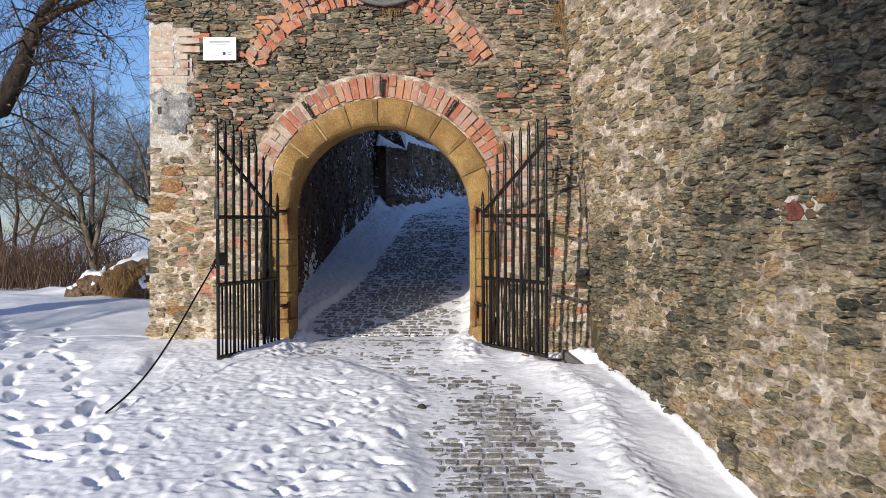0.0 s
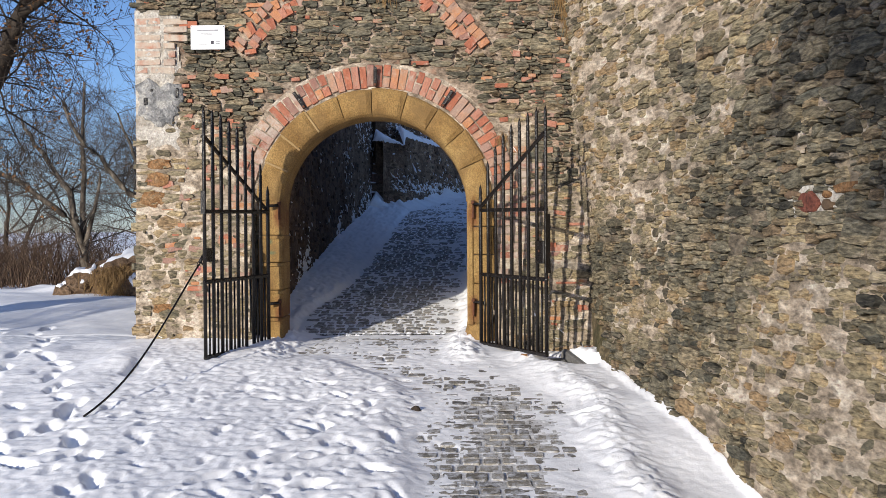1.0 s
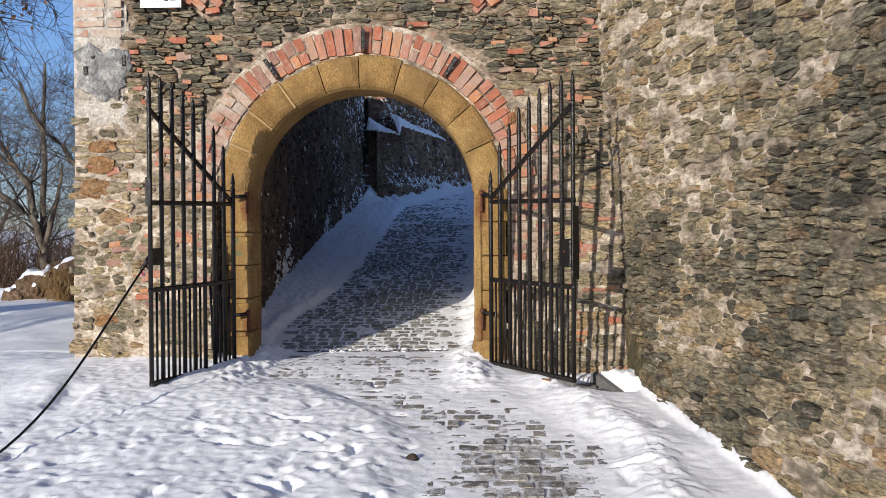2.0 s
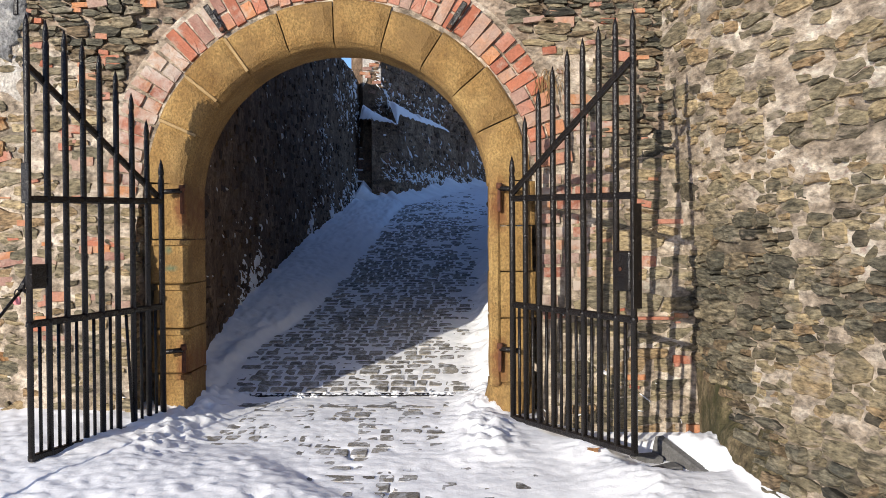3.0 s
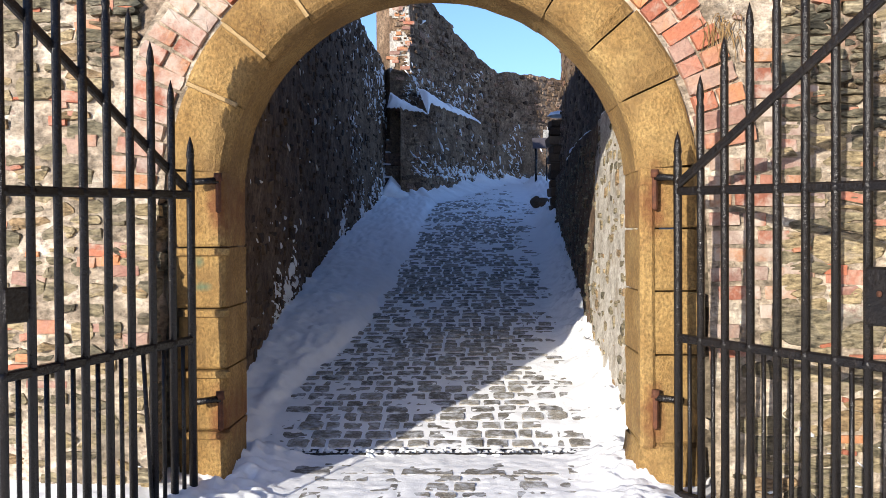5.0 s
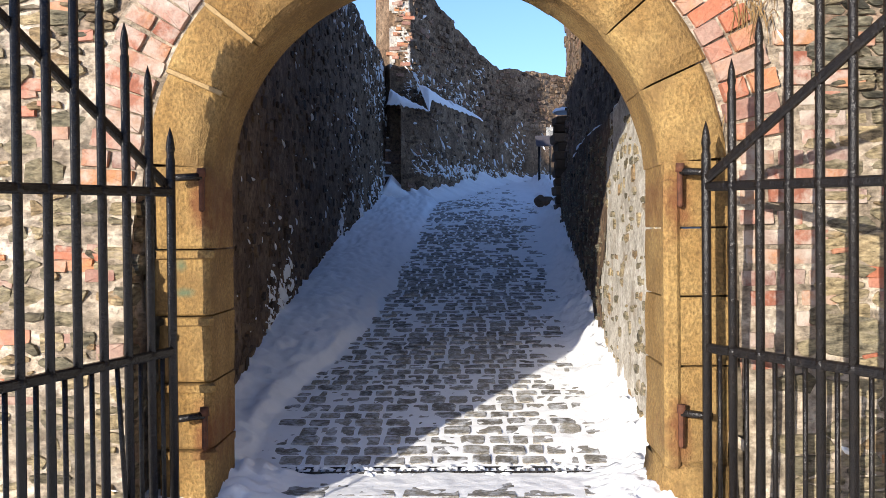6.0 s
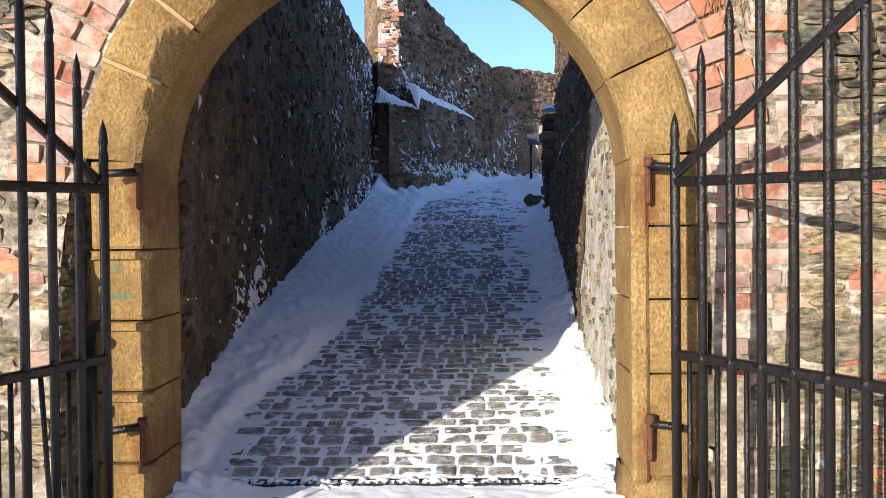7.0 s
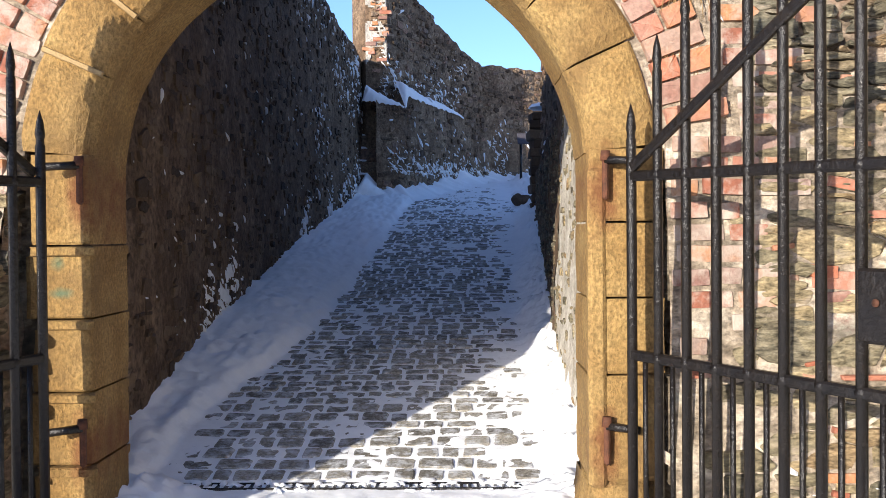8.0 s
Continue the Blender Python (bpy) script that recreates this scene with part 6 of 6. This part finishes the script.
# ---- trees and scrub beyond the wall ----
def grow(verts, faces, leaves, p, d, length, r, level, rnd, top, leafy, lift, start=0.28):
    n = 5 if level < 2 else 4
    pts, radii = [p], [r]
    for k in range(n):
        d = (d + Vector((rnd.gauss(0, 0.16), rnd.gauss(0, 0.16), rnd.gauss(0, 0.10) + lift))).normalized()
        p = p + d * (length / n)
        pts.append(p)
        radii.append(r * (1 - (0.86 if level == 0 else 0.66) * (k + 1) / n))
    sides = 9 if level == 0 else 6 if level == 1 else 4 if level == 2 else 3
    tube_into(verts[0 if level == 0 else 1], faces[0 if level == 0 else 1], pts, radii, sides)
    if level >= top:
        if leafy and rnd.random() < leafy:
            for _ in range(rnd.randint(1, 4) if leafy < 0.9 else 9):
                leaves.append(pts[-1] + Vector((rnd.gauss(0, 0.05), rnd.gauss(0, 0.05), rnd.gauss(0, 0.05))))
        return
    kids = rnd.randint(6, 8) if level < top - 1 else rnd.randint(6, 9)
    for k in range(kids):
        f = start + (1 - start) * (k + rnd.random()) / kids
        i = min(n - 1, int(f * n))
        q = pts[i].lerp(pts[i + 1], f * n - i)
        side = d.cross(Vector((rnd.gauss(0, 1), rnd.gauss(0, 1), rnd.gauss(0, 1)))).normalized()
        nd = (d * 0.55 + side * rnd.uniform(0.6, 1.0)).normalized()
        grow(verts, faces, leaves, q, nd, length * rnd.uniform(0.42, 0.66), max(0.0034, radii[i] * rnd.uniform(0.38, 0.58)), level + 1, rnd, top, leafy, lift)


def tree(at, height, r, seed, label, lean=(0, 0), levels=4, leafy=0.0, lift=0.03, start=0.28):
    rnd = random.Random(seed)
    verts, faces, leaves = ([], []), ([], []), []
    grow(verts, faces, leaves, Vector((0, 0, -0.1)), Vector((lean[0], lean[1], 1)).normalized(), height * 0.62, r, 0, rnd, levels, leafy, lift, start)
    t = thing("tree", at, label=label, category="tree", group="bare trees")
    raw("trunk", verts[0], faces[0], mat_bark, t, True)
    raw("crown", verts[1], faces[1], mat_twig, t, False)
    if leaves:
        v, f = [], []
        for p in leaves:
            b = len(v)
            e = Vector((rnd.gauss(0, 1), rnd.gauss(0, 1), rnd.gauss(0, 1))).normalized() * (0.12 if leafy > 0.9 else 0.024)
            g = e.orthogonal().normalized() * e.length * 0.6
            v += [tuple(p - e), tuple(p + g + Vector((0, 0, 0.006))), tuple(p + e), tuple(p - g + Vector((0, 0, 0.006)))]
            f += [(b, b + 1, b + 2), (b, b + 2, b + 3)]
        raw("leaves", v, f, mat_leaf, t, False, "withered brown leaves")["kind"] = "stuff"
    return t


def old_oak():
    """A crooked oak whose forked limb hangs over the slope beside the gate."""
    rnd = random.Random(15)
    verts, faces, leaves = ([], []), ([], []), []
    y = 12.5
    t = thing("tree", (-6.2, y, 0.2), label="crooked old oak limb forking out, with withered brown leaves", category="tree", group="bare trees")
    o = Vector((-6.2, y, 0.2))
    stem = [(-6.2, 0.1, 0.2), (-5.9, 0.1, 1.1), (-5.3, 0.05, 1.95), (-4.75, 0, 2.45), (-4.27, 0, 2.86), (-4.02, 0.02, 3.30), (-3.94, 0.0, 3.62)]
    fork_a = [(-3.94, 0, 3.60), (-3.83, 0.05, 3.85), (-3.68, 0.1, 4.12), (-3.55, 0.2, 4.6), (-3.3, 0.3, 5.2)]
    fork_b = [(-3.96, 0, 3.52), (-3.80, -0.05, 3.74), (-3.55, -0.1, 3.90), (-3.30, -0.1, 3.99), (-3.05, -0.1, 4.08), (-2.75, -0.15, 4.25)]
    for line, radii in ((stem, (0.26, 0.22, 0.18, 0.15, 0.12, 0.10, 0.088)), (fork_a, (0.075, 0.065, 0.055, 0.045, 0.03)), (fork_b, (0.07, 0.06, 0.045, 0.036, 0.026, 0.014))):
        fine, fat = [], []
        for k in range(len(line) - 1):
            for f in (0.0, 0.5):
                p = Vector(line[k]).lerp(Vector(line[k + 1]), f) + Vector((rnd.gauss(0, 0.012), rnd.gauss(0, 0.012), rnd.gauss(0, 0.012)))
                fine.append(p + Vector((0, y, 0)) - o)
                fat.append((radii[k] * (1 - f) + radii[k + 1] * f) * rnd.uniform(0.92, 1.1))
        fine.append(Vector(line[-1]) + Vector((0, y, 0)) - o)
        fat.append(radii[-1])
        tube_into(verts[0], faces[0], fine, fat, 10)
        for k in range(5 if line is stem else 1, len(fine)):
            for _ in range(3 if line is stem else 2):
                d = Vector((rnd.uniform(-0.2, 1.0), rnd.gauss(0, 0.6), rnd.uniform(-0.55, 0.8))).normalized()
                grow(verts, faces, leaves, fine[k], d, rnd.uniform(0.5, 1.15), 0.014, 2, rnd, 4, 0.12, -0.02)
    raw("trunk", verts[0], faces[0], mat_bark, t, True)
    raw("crown", verts[1], faces[1], mat_bark, t, False)
    v, f = [], []
    for p in leaves:
        b = len(v)
        e = Vector((rnd.gauss(0, 1), rnd.gauss(0, 1), rnd.gauss(0, 1))).normalized() * 0.026
        g = e.orthogonal().normalized() * e.length * 0.6
        v += [tuple(p - e), tuple(p + g + Vector((0, 0, 0.006))), tuple(p + e), tuple(p - g + Vector((0, 0, 0.006)))]
        f += [(b, b + 1, b + 2), (b, b + 2, b + 3)]
    raw("leaves", v, f, mat_leaf, t, False, "withered brown leaves")["kind"] = "stuff"


old_oak()


def limb_tree(at, limbs, seed):
    """A leaning tree whose stems fork low; limbs gives each stem's line and its thickness at both ends."""
    rnd = random.Random(seed)
    verts, faces, leaves = ([], []), ([], []), []
    for line, r0, r1 in limbs:
        fine, fat = [], []
        steps = 3 * (len(line) - 1)
        for k in range(steps + 1):
            i = min(len(line) - 2, k // 3)
            a, b = line[i], line[i + 1]
            f = k / 3 - i
            fine.append(Vector((a[0] + (b[0] - a[0]) * f, a[1] + (b[1] - a[1]) * f, a[2] + (b[2] - a[2]) * f)) + Vector((rnd.gauss(0, 0.016), rnd.gauss(0, 0.016), rnd.gauss(0, 0.016))))
            fat.append((r0 + (r1 - r0) * k / steps) * rnd.uniform(0.93, 1.08))
        tube_into(verts[0], faces[0], fine, fat, 9)
        for k in range(3, steps + 1):
            d = (fine[k] - fine[k - 1]).normalized()
            for _ in range(2):
                side = Vector((rnd.gauss(0, 1), rnd.gauss(0, 0.6), rnd.uniform(-0.5, 1.1)))
                grow(verts, faces, leaves, fine[k], (d * 0.7 + side).normalized(), rnd.uniform(0.4, 1.1), max(0.008, fat[k] * 0.30), 3, rnd, 4, 0.0, 0.03)
    t = thing("tree", at, label="leaning bare tree forking low beside the scrub", category="tree", group="bare trees")
    raw("trunk", verts[0], faces[0], mat_pale_bark, t, True)
    raw("crown", verts[1], faces[1], mat_twig, t, False)


limb_tree((-5.67, 19.0, land(-5.67, 19.0)), [
    ([(0, 0, -0.1), (0.02, 0, 0.4), (-0.03, 0, 0.84), (-0.17, -0.1, 1.25), (-0.63, -0.2, 1.58), (-1.11, -0.2, 1.97), (-1.63, -0.3, 2.2), (-2.3, -0.3, 2.35)], 0.075, 0.028),
    ([(-0.15, -0.05, 1.2), (-0.30, 0.1, 1.76), (-0.63, 0.2, 2.22), (-0.96, 0.3, 2.58), (-1.3, 0.4, 3.1)], 0.06, 0.025),
    ([(-0.03, 0.05, 0.8), (-0.10, 0.2, 1.73), (-0.13, 0.3, 2.84), (-0.10, 0.3, 3.7)], 0.055, 0.02),
    ([(0.0, 0.0, 0.8), (0.15, 0.1, 1.5), (0.24, 0.1, 2.1)], 0.045, 0.02)], 301)
limb_tree((-4.34, 19.0, land(-4.34, 19.0)), [
    ([(0, 0, -0.1), (-0.02, 0, 0.8), (-0.29, 0, 1.54), (-0.66, -0.1, 1.80), (-1.0, -0.1, 2.29), (-1.37, -0.2, 2.66), (-1.6, -0.2, 3.3)], 0.07, 0.025),
    ([(-0.29, 0, 1.54), (-0.45, 0.1, 2.3), (-0.80, 0.2, 3.1)], 0.04, 0.015)], 302)
spots = [(-8.6, 22, 4.8), (-5.4, 24, 4.6), (-7.4, 27, 5.6), (-10.2, 25, 5.6), (-11.5, 30, 6.6), (-5.0, 28, 5.0), (-6.4, 31, 5.8), (-8.2, 32, 6.2)]
for k, (x, y, h) in enumerate(spots):
    tree((x, y, land(x, y) + 0.05), h, 0.035 + 0.007 * h, 20 + k, "slender bare tree at the edge of the slope", (random.Random(k).uniform(-0.3, 0.3), 0), 4, 0.008, 0.05)
tree((-9.6, 2.6, -0.5), 7.5, 0.11, 91, "bare tree beside the snowy forecourt", (0.05, 0.1), 4, 0.0, 0.04)
# trees behind the viewer, whose boughs shade the flank wall
def tall_oak(at, crown, seed):
    """A tall bare stem with a tight crown of withered leaves."""
    rnd = random.Random(seed)
    verts, faces, leaves = ([], []), ([], []), []
    o, top = Vector(at), Vector(crown)
    stem = [Vector((0, 0, -0.1)).lerp(top - o, k / 8) + Vector((rnd.gauss(0, 0.05), rnd.gauss(0, 0.05), 0)) * (k > 0) for k in range(9)]
    tube_into(verts[0], faces[0], stem, [0.17 - 0.014 * k for k in range(9)], 10)
    for k in range(16):
        d = Vector((rnd.gauss(0, 1), rnd.gauss(0, 1), rnd.uniform(-0.25, 0.9))).normalized()
        grow(verts, faces, leaves, stem[8].lerp(stem[6], rnd.random()), d, rnd.uniform(0.6, 1.15), 0.045, 1, rnd, 4, 0.75, 0.02)
    t = thing("tree", at, label="tall oak keeping its withered leaves by the road", category="tree", group="bare trees")
    raw("trunk", verts[0], faces[0], mat_bark, t, True)
    raw("crown", verts[1], faces[1], mat_bark, t, False)
    v, f = [], []
    for p in leaves:
        b = len(v)
        e = Vector((rnd.gauss(0, 1), rnd.gauss(0, 1), rnd.gauss(0, 1))).normalized() * 0.06
        g = e.orthogonal().normalized() * 0.036
        v += [tuple(p - e), tuple(p + g), tuple(p + e), tuple(p - g)]
        f += [(b, b + 1, b + 2), (b, b + 2, b + 3)]
    raw("leaves", v, f, mat_leaf, t, False, "withered brown leaves")["kind"] = "stuff"


tall_oak((-5.6, -8.9, -1.3), (-5.15, -8.45, 7.9), 77)


def shrub(at, h, wide, n, seed, label):
    rnd = random.Random(seed)
    v, f, tv, tf = [], [], [], []
    for _ in range(n):
        p = Vector((rnd.gauss(0, wide * 0.4), rnd.gauss(0, wide * 0.25), 0))
        d = Vector((rnd.gauss(0, 0.35), rnd.gauss(0, 0.35), 1)).normalized()
        pts = [p]
        ln = h * rnd.uniform(0.4, 1.1)
        for k in range(4):
            d = (d + Vector((rnd.gauss(0, 0.22), rnd.gauss(0, 0.22), rnd.gauss(0, 0.1)))).normalized()
            pts.append(pts[-1] + d * ln / 4)
            if k > 0:
                e = (d + Vector((rnd.gauss(0, 0.7), rnd.gauss(0, 0.7), rnd.gauss(0, 0.4)))).normalized() * ln * 0.28
                tube_into(tv, tf, [pts[-1], pts[-1] + e], (0.005, 0.002), 3)
        tube_into(v, f, pts, (0.009, 0.008, 0.006, 0.005, 0.003), 3)
    t = thing("shrub", at, label=label, category="shrub", group="scrub")
    raw("stem_tangle", v, f, mat_scrub, t)["kind"] = "stuff"
    raw("twig_tangle", tv, tf, mat_scrub, t)["kind"] = "stuff"
    return t


R = random.Random(71)
for k in range(16):
    x = -4.2 - 0.7 * k + R.uniform(-0.3, 0.3)
    y = 20.5 + R.uniform(-1.5, 3.0) + 0.1 * k
    shrub((x, y, land(x, y) + 0.1), R.uniform(0.8, 1.4), 1.3, 150, 200 + k, "tangled brown leafless scrub on the slope")
# rocky mound with dry grass and snow
mound = thing("rock_mound", (-3.80, 16.4, 0.60), label="low mound of rock with dry grass and snow on top", category="rock")


def rock_point(q, seed):
    r = 1 + 0.55 * fract(q.x, q.y, q.z + seed, 1.9, 3) + 0.12 * fract(q.x, q.y, q.z + seed, 7.0, 2)
    return Vector((q.x * 0.62, q.y * 0.55, q.z * 0.56)) * r


for k, (x, y, z, sc) in enumerate(((-0.18, 0.05, 0.10, 0.86), (0.42, 0.15, 0.14, 0.88), (-0.80, -0.05, 0.08, 0.46), (-1.05, -0.15, -0.06, 0.32), (0.18, -0.42, 0.05, 0.45))):
    bm = bmesh.new()
    bmesh.ops.create_icosphere(bm, subdivisions=4, radius=1.0)
    for q in bm.verts:
        q.co = rock_point(q.co, 5.0 * k + 12.3) * sc + Vector((x, y, z))
    bm.normal_update()
    cap_v, cap_f, seen = [], [], {}
    capped = {f.index for f in bm.faces if f.normal.z > 0.46 + 1.3 * noise3(f.calc_center_median().x, f.calc_center_median().y, k, 3.2)}
    for face in bm.faces:
        if face.index in capped:
            for q in face.verts:
                if q.index not in seen:
                    seen[q.index] = len(cap_v)
                    inner = all(g.index in capped for g in q.link_faces)
                    cap_v.append(tuple(q.co + Vector((0, 0, 0.022 if inner else -0.004)) + q.normal * (0.012 if inner else -0.004)))
            cap_f.append(tuple(seen[q.index] for q in face.verts))
    rock = part("rock", bm, mat_render, mound)
    raw("snow", cap_v, cap_f, mat_snow_lump, rock, True)["kind"] = "stuff"
v, f = [], []
for _ in range(600):
    p = Vector((R.gauss(-0.24, 0.15), R.uniform(-0.54, -0.34), R.uniform(0.06, 0.38)))
    q = Vector((R.gauss(0, 0.03), -0.04, R.gauss(-0.01, 0.03)))
    tube_into(v, f, [p, p + q, p + q * 1.6 + Vector((R.gauss(0, 0.07), -0.04, -R.uniform(0.05, 0.26)))], (0.006, 0.005, 0.001), 3)
raw("grass", v, f, mat_grass, mound)["kind"] = "stuff"

# small things in the snow
leafy = thing("fallen_leaf", (1.44, 10.76, snow_z(1.44, 10.76) + 0.01), label="reddish brown fallen leaf on the snow", category="leaf")
v = [(0.035 * math.cos(a) * (1 + 0.35 * math.cos(5 * a)), 0.03 * math.sin(a) * (1 + 0.35 * math.cos(5 * a)), 0.008 * math.cos(2 * a)) for a in [k * 0.314 for k in range(20)]]
raw("blade", v + [(0, 0, 0.004)], [(k, (k + 1) % 20, 20) for k in range(20)], mat_leaf, leafy)
clod = thing("clod", (0.55, 9.15, snow_z(0.55, 9.15)), label="dark clod of frozen earth lying on the snow", category="clod")
bm = bmesh.new()
bmesh.ops.create_icosphere(bm, subdivisions=2, radius=0.04)
for q in bm.verts:
    q.co *= 1 + 0.5 * fract(q.co.x, q.co.y, q.co.z, 20, 2)
part("lump", bm, mat_bark, clod)


# ---- setts of the road ----
def sett_template(rnd):
    v, f = [], []
    for sc, z in ((1.0, -1.0), (1.0, -0.14), (0.90, 0.0)):
        for x, y in ((-0.5, -0.38), (-0.42, -0.5), (0.42, -0.5), (0.5, -0.38), (0.5, 0.38), (0.42, 0.5), (-0.42, 0.5), (-0.5, 0.38)):
            v.append((x * sc * rnd.uniform(0.90, 1.03), y * sc * rnd.uniform(0.88, 1.03), z + (rnd.uniform(-0.03, 0.03) if z > -0.5 else 0)))
    for r in range(2):
        for k in range(8):
            f.append((r * 8 + k, r * 8 + (k + 1) % 8, r * 8 + 8 + (k + 1) % 8, r * 8 + 8 + k))
    f.append(tuple(range(16, 24)))
    return v, f


SETTS = [sett_template(random.Random(500 + i)) for i in range(16)]


def lay_setts(name, label, x0, x1, y0, y1, near, rnd, row=(0.10, 0.145)):
    host = thing(name, (0, 0, 0), label=label, category="paving", kind="structure")
    meshes = [template_mesh("sett", k, mat_sett) for k in SETTS]
    rows, y = [], y0
    while y < y1:
        d = rnd.uniform(*row)
        x = x0 + rnd.uniform(-0.1, 0)
        tilt = math.atan((road_z(y + 0.1) - road_z(y)) / 0.1)
        while x < x1:
            w = rnd.uniform(0.085, 0.175)
            cx, cy = x + w / 2, y + d / 2 + 0.012 * noise3(x, y, 0, 1.4)
            m = Matrix.Translation((cx, cy, road_z(cy) - dip(cx, cy) + rnd.uniform(-0.004, 0.005))) @ Euler((tilt + rnd.gauss(0.01, 0.03), rnd.gauss(0, 0.02), rnd.gauss(0, 0.03))).to_matrix().to_4x4() @ Matrix.Diagonal((w - 0.014, d - 0.015, 0.05, 1))
            if snow_depth(cx, cy) < 0.035:
                rows.append(((Vector(near) - m.translation).length, rnd.randrange(len(SETTS)), m))
            x += w
        y += d
    rows.sort(key=lambda r: r[0])
    for _, k, m in rows[:300]:
        ob = new("sett", meshes[k])
        ob.parent = host
        ob.matrix_basis = m
    v, f = [], []
    for _, k, m in rows[300:]:
        b = len(v)
        v += [tuple(m @ Vector(c)) for c in SETTS[k][0]]
        f += [tuple(b + i for i in q) for q in SETTS[k][1]]
    if v:
        field = raw("sett_field", v, f, mat_sett_field, host)
        field["kind"] = "stuff"


lay_setts("pavement", "worn grey stone setts of the forecourt between snow", -0.9, 1.9, -0.4, 11.82, (0.9, 9.4, 0), random.Random(81))
lay_setts("road", "brown-grey stone setts of the climbing passage with snowy joints", -1.0, 1.35, 12.34, 25.6, (0, 13, 0.4), random.Random(83))
